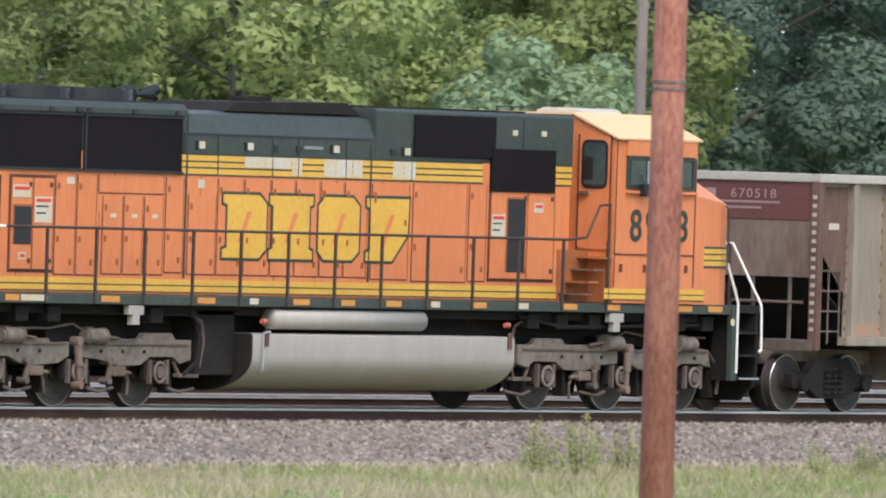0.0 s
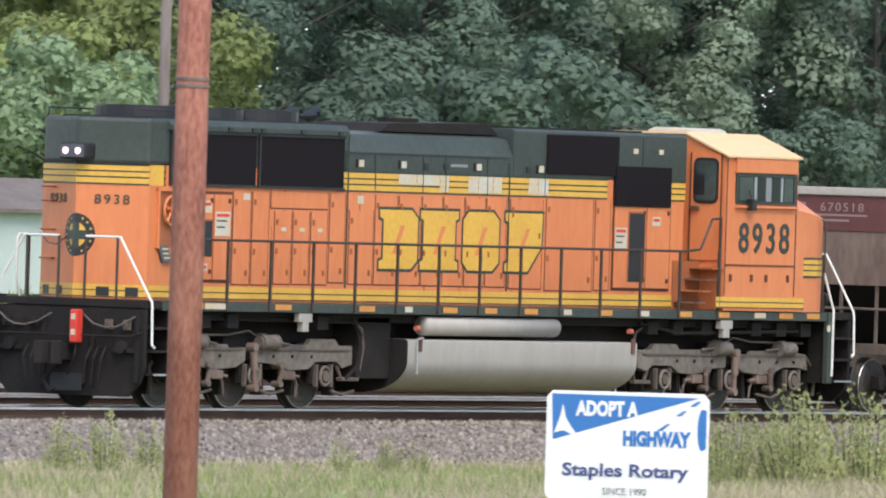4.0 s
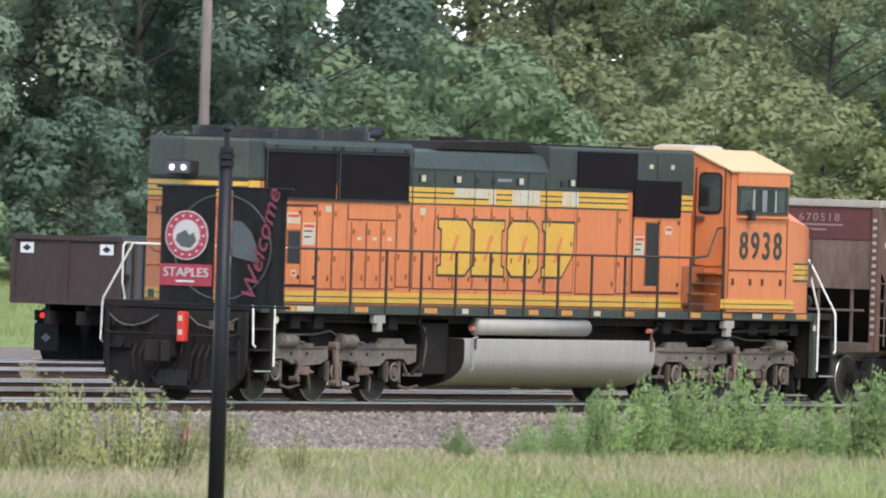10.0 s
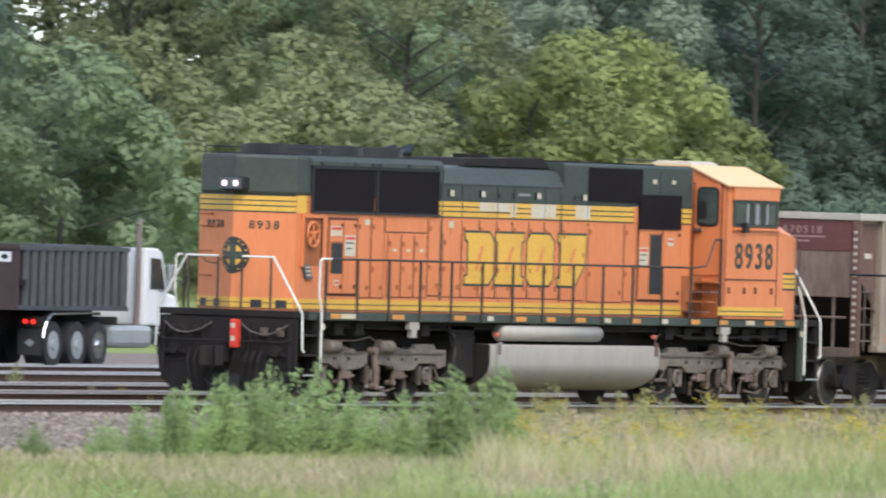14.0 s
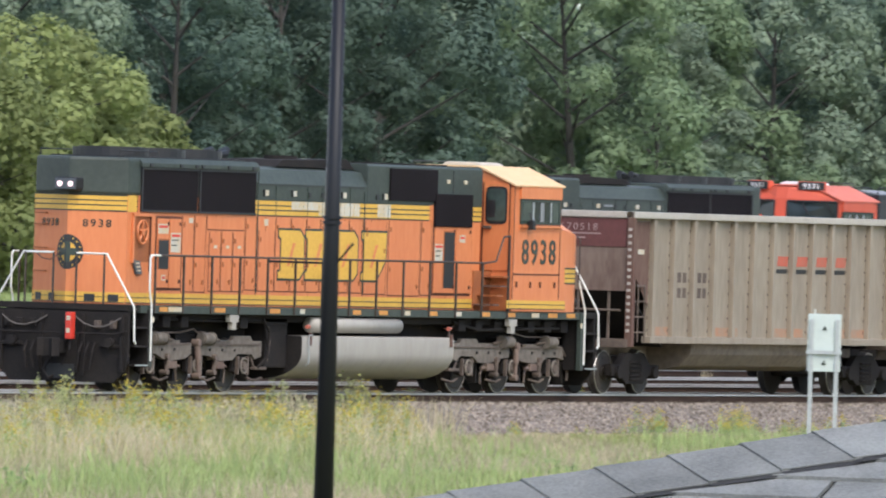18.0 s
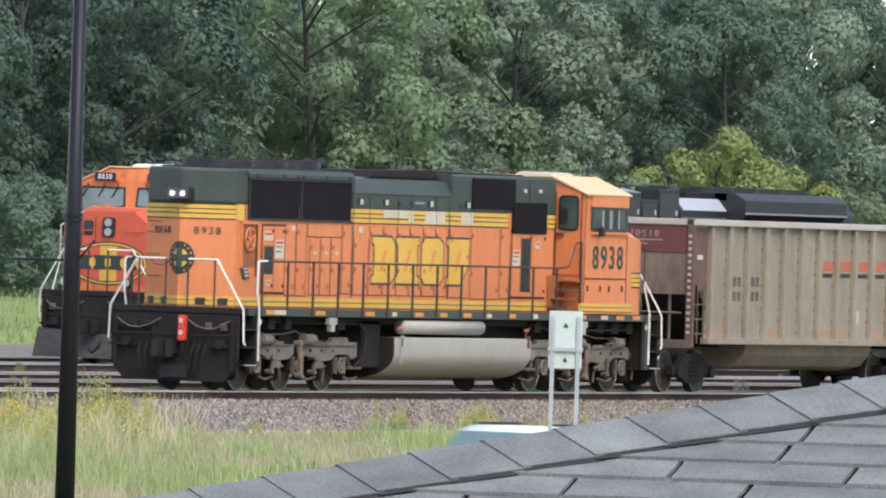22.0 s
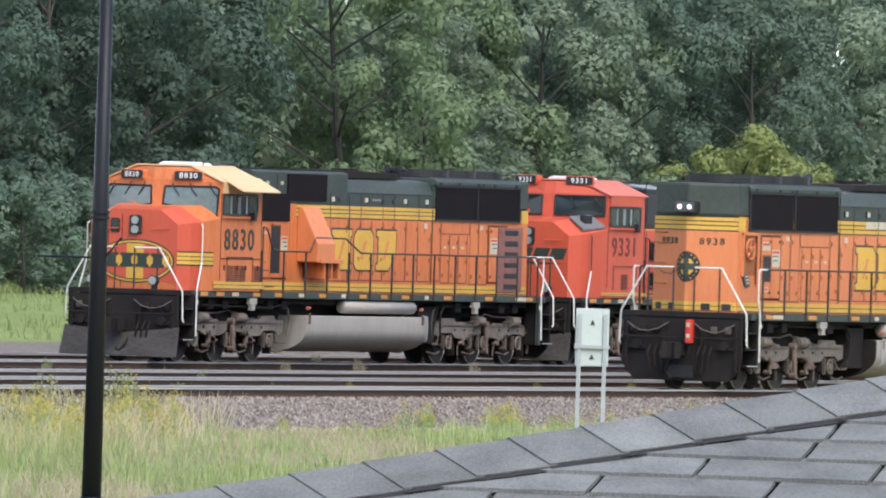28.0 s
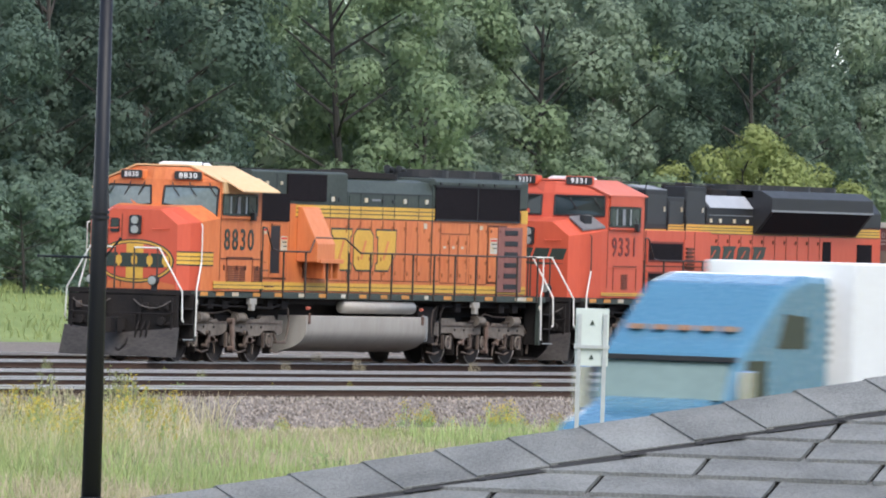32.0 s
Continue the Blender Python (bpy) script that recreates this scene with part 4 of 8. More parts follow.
        if sx > 0:
            handrail(loco, "end_handrail", [(9.66, sy * 1.50, 2.35), (x - 0.80, sy * 1.53, 1.72), (x - 0.80, sy * 1.53, 0.62)], w, RAIL_WHITE, "off-white bent step handrail")
        else:
            handrail(loco, "end_handrail", [(x - sx * 1.15, sy * 1.5, 2.66), (x - sx * 0.78, sy * 1.5, 2.66), (x - sx * 0.72, sy * 1.5, 2.60), (x - sx * 0.72, sy * 1.5, 1.98), (x - sx * 0.82, sy * 1.5, 1.72), (x - sx * 0.80, sy * 1.52, 0.62)], w, RAIL_WHITE, "off-white bent step handrail")
        handrail(loco, "handrail_post", [(x - sx * 0.04, sy * 0.25, 2.66), (x - sx * 0.04, sy * 0.25, 1.66)], 0.022, RAIL_DARK)
        handrail(loco, "handrail_post", [(x - sx * 0.04, sy * 0.85, 2.66), (x - sx * 0.04, sy * 0.85, 1.66)], 0.022, RAIL_DARK)


def underframe(loco, x0, x1, faceted=False):
    """Frame, fuel tank, air tanks and pipes; the tank round-bellied or faceted."""
    bm = B()
    box(bm, x0, x1, -1.46, 1.46, 1.54, 1.685, 0.008)
    uf = part("underframe", bm, GREEN, loco)
    # deep sill coloured near black, for the shade between frame and trucks
    bm = B()
    box(bm, x0 + 0.6, x1 - 0.6, -1.2, 1.2, 1.40, 1.537)
    box(bm, x0 + 0.6, x1 - 0.6, -0.75, 0.75, 1.0, 1.40)
    part("centre_sill", bm, SOOT_SHADE, uf)
    for sy in (-1, 1):
        for x, w, m in ((-9.5, .34, AMBER), (-9.12, .66, PATCH), (-7.1, .46, AMBER), (-4.65, .45, AMBER), (-3.3, .22, PATCH), (-2.16, .42, AMBER), (-0.9, .36, AMBER), (0.3, .40, AMBER), (1.5, .24, PATCH), (2.6, .40, AMBER), (3.85, .30, PATCH),
                        (5.1, .40, AMBER), (6.3, .40, AMBER), (7.5, .36, PATCH), (8.3, .44, AMBER), (9.2, .4, AMBER)):
            bm = B()
            box(bm, x, x + w, *sorted((sy * 1.462, sy * 1.468)), 1.575, 1.665)
            part("reflector_patch", bm, m, loco)
        for x in (-6.38, 6.45):
            bm = B()
            prism(bm, [(x, 1.53), (x + 0.38, 1.53), (x + 0.38, 1.39), (x + 0.28, 1.39), (x + 0.28, 1.24), (x + 0.10, 1.24), (x + 0.10, 1.39), (x, 1.39)], "y", sy * 1.35, sy * 1.455, 0.01)
            part("jacking_pad", bm, TANK, loco)
        for pts in ([(x0 + 1.5, sy * 1.2, 1.42), (-4.4, sy * 1.22, 1.40), (-4.2, sy * 1.2, 0.9)], [(-4.6, sy * 1.3, 1.46), (-4.35, sy * 1.32, 1.2), (-4.4, sy * 1.3, 0.7), (-4.6, sy * 1.2, 0.5)],
                    [(4.2, sy * 1.25, 1.45), (5.4, sy * 1.28, 1.30), (9.2, sy * 1.28, 1.36)]):
            part("air_pipe", tube(B(), pts, 0.03, 6), SOOT_SHADE, loco)
        for x in (-9.0, -8.2, -5.6, 4.4, 5.2, 6.1, 7.7, 8.5, 9.3):
            bm2 = B()
            box(bm2, x, x + 0.32, *sorted((sy * 0.9, sy * 1.3)), 1.27, 1.5, 0.02)
            part("equipment_box", bm2, SOOT_SHADE, loco)
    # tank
    # dirt colour also carries the lower facets' shade
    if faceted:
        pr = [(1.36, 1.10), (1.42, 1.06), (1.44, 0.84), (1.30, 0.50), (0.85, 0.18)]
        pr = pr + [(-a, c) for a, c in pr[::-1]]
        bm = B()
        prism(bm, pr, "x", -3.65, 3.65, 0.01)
        tk = part("fuel_tank", bm, TANK_DIRT_SHADE, loco, "brown dusty faceted fuel tank with shade in its colour")
        # pale sheet painting the upper facet as the one that catches light
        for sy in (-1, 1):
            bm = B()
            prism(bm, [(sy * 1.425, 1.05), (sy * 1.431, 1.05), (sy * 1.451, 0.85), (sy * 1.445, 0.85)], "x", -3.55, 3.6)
            part("paler_upper_facet", bm, TANK, tk, "upper tank facet, its lighter tone painted in")
    else:
        bm = B()
        arc = [(1.50 - 0.95 * (1 - math.cos(a)), 0.80 - 0.53 * math.sin(a)) for a in [k * math.pi / 20 for k in range(11)]]
        pr = [(1.46, 1.14), (1.495, 1.12), (1.50, 1.08)] + arc
        pr = pr + [(-a, c) for a, c in pr[::-1]]
        prism(bm, pr, "x", -3.25, 3.75)
        tk = part("fuel_tank", bm, TANK, loco, "pale grey rounded fuel tank", True)
        for p in tk.data.polygons:
            p.use_smooth = abs(p.normal.x) < 0.5 and abs(p.normal.z) < 0.98
        tk.data.set_sharp_from_angle(angle=radians(35))
    for sy in (-1, 1):
        bm = B()
        tube(bm, [(-3.05, sy * 1.50, 0.55 if not faceted else 0.8), (-3.05, sy * 1.56, 0.6 if not faceted else 0.85), (-3.05, sy * 1.56, 1.15), (-2.85, sy * 1.54, 1.17)], 0.016, 6)
        part("sight_pipe", bm, STEEL, tk)
    # end face far darker than the pale tank: its shade is in the colour
    bm = B()
    prism(bm, [(a * 1.004, 0.70 + (b - 0.70) * 1.004) for a, b in pr], "x", -3.70 if faceted else -3.29, -3.65 if faceted else -3.25)
    box(bm, -4.3, -3.3, -1.2, 1.2, 0.5, 1.5, 0.03)
    part("tank_end", bm, SOOT_SHADE, loco)
    for sy in (-1, 1):
        bm = B()
        cyl(bm, (-2.58, sy * 1.33, 1.36), (1.4, sy * 1.33, 1.36), 0.155, 18)
        part("air_reservoir", bm, SOOT_SHADE if faceted else TANK, loco, "air cylinder under the frame", True)
        for x in (-2.95, 3.55):
            bm = B()
            box(bm, x, x + 0.10, *sorted((sy * 1.5, sy * 1.53)), 0.95, 1.2, 0.01)
            part("tank_gauge", bm, RUST, loco)
            bm = B()
            cyl(bm, (x - 0.02, sy * 1.46, 1.32), (x + 0.09, sy * 1.46, 1.32), 0.04, 10)
            part("tank_filler", bm, DIMRED, loco, "faded red filler cap")


def long_hood(loco, paint, number, patched, hatch):
    """The engine hood with its doors, grilles, stripes and roof gear."""
    hood = loco
    prow = [(-10.10, -1.0), (-10.66, 0.0), (-10.10, 1.0)]
    bm = B()
    prism(bm, [*prow, (5.9, 1.0), (5.9, -1.0)], "z", 1.69, 3.80, 0.015)
    part("hood_side", bm, paint, hood)
    bm = B()
    prism(bm, [*prow, (-4.45, 1.0), (-4.45, -1.0)], "z", 3.80, 4.53, 0.06)
    part("radiator_housing", bm, GREEN, hood)
    bm = B()
    prism(bm, [(-1.0, 3.80), (1.0, 3.80), (1.0, 4.12), (0.86, 4.40), (0.55, 4.46), (-0.55, 4.46), (-0.86, 4.40), (-1.0, 4.12)], "x", -4.44, 0.55, 0.01)
    part("engine_cover", bm, GREEN, hood)
    bm = B()
    prism(bm, [(-1.0, 3.80), (1.0, 3.80), (1.0, 4.54), (0.94, 4.585), (-0.94, 4.585), (-1.0, 4.54)], "x", 0.56, 5.95, 0.015)
    part("equipment_cover", bm, GREEN, hood)
    bm = B()
    prism(bm, [(-3.0, 4.46), (-2.75, 4.60), (0.2, 4.65), (0.55, 4.46)], "y", -0.7, 0.7, 0.01)
    box(bm, 0.9, 5.4, -0.45, 0.45, 4.58, 4.62)
    cyl(bm, (-1.4, 0, 4.60), (-1.4, 0, 4.69), 0.34, 16)
    part("exhaust_hatch", bm, SOOT_SHADE, hood, "sooty black exhaust hatch")
    bm = B()
    box(bm, -9.9, -4.6, -0.80, 0.80, 4.53, 4.56)
    for x in (-8.9, -7.3, -5.7):
        cyl(bm, (x, 0, 4.56), (x, 0, 4.72), 0.74, 28)
        cyl(bm, (x, 0, 4.72), (x, 0, 4.74), 0.62, 24)
    for sy in (-1, 1):
        tube(bm, [(-10.2, sy * 0.86, 4.54), (-10.2, sy * 0.86, 4.66), (-8.6, sy * 0.86, 4.66), (-8.6, sy * 0.86, 4.54)], 0.014, 5)
    part("radiator_fan", bm, BLACK, hood, "black rooftop cooling fans")
    bm = B()
    for k, (dx, dz) in enumerate(((0, 0), (0.25, 0.06), (-0.22, 0.05))):
        cyl(bm, (-4.5 + dx, 0.1 * k - 0.1, 4.66 + dz), (-4.1 + dx, 0.1 * k - 0.1, 4.68 + dz), 0.03, 8, 0.09)
    cyl(bm, (-4.4, 0, 4.5), (-4.4, 0, 4.7), 0.05, 8)
    part("horn", bm, BLACK, hood)
    for sy in (-1, 1):
        yy = lambda a, b: sorted((sy * a, sy * b))
        ds = 0.25 if hatch else 0.0
        # stripe bands
        stripes(hood, -9.70, -9.66, 3.48, 3.80, 1.0, sy)
        stripes(hood, -4.68, 3.46, 3.48, 3.80, 1.0, sy)
        stripes(hood, 5.28, 5.92, 3.48, 3.80, 1.0, sy)
        stripes(hood, -10.05, 5.9, 1.72, 1.92, 1.0, sy)
        # bands round the angled end
        ang = math.degrees(math.atan2(0.56, 1.0))
        for z0, z1 in ((3.48, 3.80), (1.72, 1.92)):
            bm = B()
            p, q = Vector((-10.10, sy * 1.0, 0)), Vector((-10.66, 0, 0))
            nrm = Vector((-1.0, sy * 0.56, 0)).normalized()
            for m0, m1, d0, d1, k in [(0, 1, 0.001, 0.006, 0)] + [(f, f + 0.07, 0.006, 0.010, 1) for f in ((0, .33, .62, .93) if z0 > 3 else (0, .5))]:
                a, b = p + nrm * d0, q + nrm * d0
                c, d = q + nrm * d1, p + nrm * d1
                prism(bm, [(v.x, v.y) for v in (a, b, c, d)], "z", z0 + m0 * (z1 - z0), z0 + m1 * (z1 - z0), mat=k)
            part("stripe", bm, [YELLOW, LETTER_EDGE], hood, "yellow band with dark lines")
        face = pose(-10.385, sy * 0.50, 3.24, 90, 0, -90 + (ang if sy < 0 else -ang)) @ pose(0, 0, 0.006)
        digits(number, 0.21, LETTER_EDGE, hood, face, "digit", 1.15)
        bm = B()
        box(bm, -10.08, -9.66, *yy(1.0, 1.006), 3.48, 3.80)
        part("stripe_end", bm, YELLOW, hood)
        # radiator grilles
        for x0, x1 in ((-9.54, -7.10), (-7.02, -4.54)):
            bm = B()
            box(bm, x0, x1, *yy(0.98, 1.025), 3.52, 4.33, 0.01)
            g = part("radiator_grille", bm, GRILLE, hood, "black mesh radiator grille")
            bm = B()
            for za, zb in ((3.49, 3.53), (4.31, 4.35)):
                box(bm, x0 - 0.02, x1 + 0.02, *yy(1.0, 1.04), za, zb)
            box(bm, x0 - 0.02, x0 + 0.03, *yy(1.0, 1.04), 3.53, 4.31)
            part("grille_frame", bm, BLACK, g)
        bm = B()
        prism(bm, [(sy * 0.98, 4.53), (sy * 1.06, 4.44), (sy * 1.06, 4.355), (sy * 0.98, 4.355)], "x", -9.62, -4.46, 0.01)
        part("grille_cowl", bm, GREEN, hood)
        # inertial filter grille, air box
        bm = B()
        box(bm, 1.56 + ds, 3.76 + ds, *yy(0.99, 1.04), 3.87, 4.51, 0.01)
        part("filter_grille", bm, GRILLE, hood, "black mesh air filter grille")
        bm = B()
        box(bm, 3.66 + ds, 5.40 + ds, *yy(0.99, 1.06), 3.37, 4.03, 0.01)
        part("air_intake", bm, GRILLE, hood, "black air intake box")
        # hand brake wheel, gauge box; the recess is flat, its shade painted dark
        if sy < 0 or not hatch:
            bm = B()
            box(bm, -9.86, -9.10, *yy(1.0, 1.004), 2.52, 3.42)
            rc = part("brake_recess", bm, RUST_AND_SHADE, hood, "hand brake recess, its shade painted dark orange")
            bm = B()
            for xa, xb, za, zb in ((-9.90, -9.84, 2.50, 3.44), (-9.12, -9.06, 2.30, 3.44), (-9.90, -9.06, 3.40, 3.46)):
                box(bm, xa, xb, *yy(1.0, 1.05), za, zb)
            part("recess_frame", bm, paint, rc)
            bm = B()
            box(bm, -9.13, -9.105, *yy(1.004, 1.045), 2.34, 3.40)
            part("painted_recess_shade", bm, SEAM, rc)
            bm = B()
            ring(bm, (-9.52, sy * 1.06, 3.10), (0, 1, 0), 0.225, 0.022)
            for k in range(5):
                q = k * 1.2566 + 0.3
                cyl(bm, (-9.52, sy * 1.05, 3.10), (-9.52 + 0.225 * math.cos(q), sy * 1.06, 3.10 + 0.225 * math.sin(q)), 0.02, 6)
            cyl(bm, (-9.52, sy * 1.0, 3.10), (-9.52, sy * 1.08, 3.10), 0.06, 10)
            part("hand_brake_wheel", bm, ORANGE, rc)
            bm = B()
            prism(bm, [(-9.86, 2.56), (-9.58, 2.54), (-9.46, 2.28), (-9.72, 2.28)], "y", sy * 1.0, sy * 1.05, 0.01)
            gb = part("gauge_box", bm, EMBLEM_GREY, hood, "grey slanted gauge box")
            for k in range(3):
                bm = B()
                box(bm, -9.76 + 0.03 * k, -9.60 + 0.03 * k, *yy(1.05, 1.054), 2.48 - 0.07 * k, 2.51 - 0.07 * k)
                part("gauge_bar", bm, PATCH, gb)
        # equipment cabinets: an orange recess with two doors, vent and notices each
        for xa, xb, xm, va, vb, v0, v1 in ((-8.86, -7.73, -8.28, -8.76, -8.32, 2.39, 2.95), (3.66 + ds, 5.48 + ds, 4.70 + ds, 4.14 + ds, 4.64 + ds, 2.13, 3.26)):
            bm = B()
            box(bm, xa, xb, *yy(1.0, 1.006), 1.98, 3.42)
            cb_ = part("cabinet_frame", bm, SEAM, hood)
            for x0, x1 in ((xa + 0.05, xm - 0.02), (xm + 0.02, xb - 0.05)):
                bm = B()
                box(bm, x0, x1, *yy(1.006, 1.03), 2.03, 3.37, 0.008)
                d = part("cabinet_door", bm, paint, cb_)
                for zz in (2.12, 3.24):
                    bm = B()
                    box(bm, x1 - 0.10, x1 - 0.04, *yy(1.03, 1.045), zz, zz + 0.07)
                    part("door_latch", bm, SEAM, d)
            bm = B()
            box(bm, va, vb, *yy(1.03, 1.036), v0, v1, 0.004)
            part("vent", bm, BLACK, hood, "dark ventilation opening")
            bm = B()
            box(bm, va - 0.03, va, *yy(1.03, 1.04), v0, v1)
            box(bm, va - 0.03, vb, *yy(1.03, 1.04), v1, v1 + 0.03)
            part("vent_frame", bm, RUST_AND_SHADE, hood)
        for x0, x1, z0, z1 in ((-8.80, -8.36, 3.08, 3.27), (-8.24, -7.82, 2.72, 3.10), (3.71 + ds, 4.08 + ds, 2.68, 3.02), (4.87 + ds, 5.12 + ds, 3.06, 3.21), (-8.62, -8.44, 2.17, 2.28)):
            bm = B()
            box(bm, x0, x1, *yy(1.03, 1.036), z0, z1)
            wp = part("warning_plate", bm, PATCH, hood, "weathered white notice plate")
            for q in range(3 if z1 - z0 > 0.3 else 1):
                bm = B()
                zq = z1 - 0.03 - 0.10 * q
                box(bm, x0 + 0.03, x1 - 0.03 - 0.06 * q, *yy(1.036, 1.038), zq - 0.05 + 0.025 * min(q, 1), zq)
                part("notice_line", bm, LETTER_EDGE if q else RED, wp)
        # engine doors: proud leaves with dark joints
        doors = [(-7.70, -7.19, 1.96, 3.44), (-7.15, -6.66, 1.96, 3.44), (-6.62, -4.95, 3.18, 3.45), (-6.50, -6.00, 1.98, 3.14), (-5.96, -5.48, 1.98, 3.14), (-5.44, -4.95, 1.98, 3.14), (-4.90, -4.44, 2.02, 3.44),
                 (-4.32, -3.60, 2.0, 3.19), (-3.56, -2.90, 2.0, 3.44), (-2.86, -2.20, 2.0, 3.44), (-2.16, -1.56, 2.0, 3.44), (-1.52, -0.90, 2.0, 3.44), (-0.86, -0.26, 2.0, 3.44), (-0.22, 0.38, 2.0, 3.44),
                 (0.50, 1.50, 1.98, 2.62), (0.50, 1.50, 2.66, 3.44), (1.60, 3.06, 1.96, 3.46), (3.12, 3.60, 1.98, 3.46)]
        for x0, x1, z0, z1 in doors:
            if hatch and x0 > 1.0:
                continue
            bm = B()
            box(bm, x0 + 0.018, x1 - 0.018, *yy(1.0, 1.0030), z0 + 0.012, z1 - 0.012)
            d = part("engine_door", bm, paint, hood)
            bm = B()
            for e0, e1, f0, f1 in ((x0 - 0.012, x0 + 0.014, z0, z1), (x1 - 0.004, x1 + 0.006, z0, z1), (x0, x1, z0 - 0.012, z0 + 0.008)):
                box(bm, e0, e1, *yy(1.0, 1.0034), f0, f1)
            part("door_seam", bm, SEAM, d)
            for xx, zz in ((x1 - 0.13, z0 + 0.14), (x0 + 0.05, z0 + 0.48), (x0 + 0.05, z1 - 0.22)):
                if z1 - z0 > 0.7:
                    bm = B()
                    box(bm, xx, xx + 0.05, *yy(1.003, 1.018), zz, zz + 0.09)
                    part("door_latch", bm, RUST_AND_SHADE, d)
        for x in (-6.30, -5.76, -5.24):
            bm = B()
            box(bm, x, x + 0.14, *yy(1.003, 1.008), 2.82, 2.88)
            part("vent_dot", bm, PATCH, hood)
        for x0, x1, z0, z1 in ((-4.10, -3.92, 3.29, 3.42), (-7.42, -7.24, 3.30, 3.40)):
            bm = B()
            box(bm, x0, x1, *yy(1.003, 1.010), z0, z1)
            part("small_plate", bm, PATCH, hood)
        for x in (-4.41, 0.42):
            bm = B()
            box(bm, x, x + 0.035, *yy(1.0, 1.013), 1.94, 4.02 if x > 0 else 4.40)
            part("hood_joint", bm, LETTER_EDGE, hood)
        # lugs and latches on the green top
        for x in (-4.12, -2.86, -0.60, 1.30):
            bm = B()
            box(bm, x, x + 0.17, *yy(1.0, 1.02), 3.88, 3.99, 0.005)
            part("lift_lug", bm, PATCH, hood)
            # black strip painting the shade beside the lug
            bm = B()
            box(bm, x - 0.05, x, *yy(1.0, 1.03), 3.87, 4.0)
            part("painted_lug_shade", bm, BLACK, hood)
        for x in (-2.15, -1.56, 0.95, 4.25, 5.05):
            bm = B()
            box(bm, x, x + 0.13, *yy(1.0, 1.02), 3.87 if x < 2 else 4.24, 3.97 if x < 2 else 4.32, 0.005)
            part("hood_latch", bm, BLACK if x < 4 else PATCH, hood)
        bm = B()
        box(bm, -1.35, -0.85, *yy(1.0, 1.012), 3.92, 3.97, 0.005)
        part("maker_plate", bm, HATCHGREY, hood)
        bm = B()
        box(bm, -4.36, 0.40, *yy(1.0, 1.008), 4.085, 4.105)
        part("cover_seam", bm, BLACK, hood)
        for x in (-3.60, -2.18, -1.50, -0.24, 1.52):
            bm = B()
            box(bm, x, x + 0.02, *yy(1.0, 1.012), 3.50, 4.08)
            part("cover_seam", bm, LETTER_EDGE, hood)
        bm = B()
        box(bm, 4.55, 4.57, *yy(1.0, 1.008), 4.05, 4.50)
        part("cover_seam", bm, BLACK, hood)
        for x in (-9.3, -8.0, -7.32, -7.05, -5.9, -4.8):
            bm = B()
            box(bm, x, x + 0.12, *yy(1.05, 1.085), 4.37, 4.43)
            part("hood_latch", bm, BLACK, hood)
        if patched:
            random.seed(5)
            x = -2.9
            while x < 1.4:
                w = random.uniform(0.25, 0.7)
                if random.random() < 0.75:
                    bm = B()
                    box(bm, x, x + w, *yy(1.006, 1.0105), 3.52 + random.choice((0, 0, 0.1)), 3.78)
                    part("paint_patch", bm, PATCH, hood, "patch of worn white paint")
                x += w + 0.02
        if hatch and sy > 0:
            bm = B()
            prism(bm, [(1.0, 3.74), (1.12, 3.72), (1.55, 2.86), (1.55, 2.42), (1.0, 2.42)], "x", 2.35, 3.35, 0.02)
            part("hatch_cover", bm, ORANGE, hood, "sloping orange hatch cover")
            bm = B()
            box(bm, 1.9, 3.2, 1.0, 1.58, 2.40, 2.50, 0.01)
            part("hatch_ledge", bm, ORANGE, hood)
            for x in (1.95, 2.35, 2.75):
                bm = B()
                box(bm, x, x + 0.10, 1.0, 1.5, 2.03, 2.40, 0.01)
                part("hatch_foot", bm, FADED, hood)
            bm = B()
            box(bm, 1.9, 3.0, 1.0, 1.02, 2.03, 2.40)
            part("hatch_well", bm, SEAM, hood)
            bm = B()
            box(bm, -9.72, -8.30, 1.0, 1.045, 1.78, 3.38, 0.01)
            lp = part("louvre_panel", bm, PINKBROWN, hood, "pinkish brown step panel with dark slots")
            for q in range(6):
                bm = B()
                box(bm, -9.44, -8.66, 1.045, 1.052, 1.86 + 0.265 * q, 1.98 + 0.265 * q, 0.008)
                part("louvre", bm, BLACK, lp)
        random.seed(9 if patched else 12)
        for k in range(26 if patched else 60):
            x = random.uniform(-9.9, 5.6)
            w, z1 = random.uniform(0.012, 0.035), random.choice((3.46, 3.38, 2.9, 2.5, 2.05))
            bm = B()
            prism(bm, [(x, z1), (x + w, z1), (x + w * 0.7, z1 - random.uniform(0.15, 0.7)), (x + w * 0.4, z1 - 0.75)], "y", sy * 1.0005, sy * 1.0028)
            part("rust_run", bm, RUST_AND_SHADE, hood)
        # painted emblem of four slab marks
        for k, x in enumerate((-3.42, -2.20, -0.94, 0.36)):
            xx = x if sy < 0 else -3.04 - x + (1.1 if hatch else 0)
            block_mark(hood, xx, 2.26, 1.13, 0.95, 1.004, sy, k)
    # round emblem and lights on the end
    def on_prow(y, z, lift):
        return (-10.66 + 0.56 * abs(y) - lift, y, z)

    def prow_patch(pts, lift):
        bm = B()
        for sy in (-1, 1):
            q = [bm.verts.new(on_prow(sy * u, v, lift)) for u, v in pts]
            bm.faces.new(q if sy > 0 else q[::-1])
        return bm
    arc = [math.pi * (k / 14 - 0.5) for k in range(15)]
    em = part("end_emblem", prow_patch([(0.285 * math.cos(a), 2.68 + 0.34 * math.sin(a)) for a in arc], 0.003), BLACK, hood, "dark round emblem painted on the end")
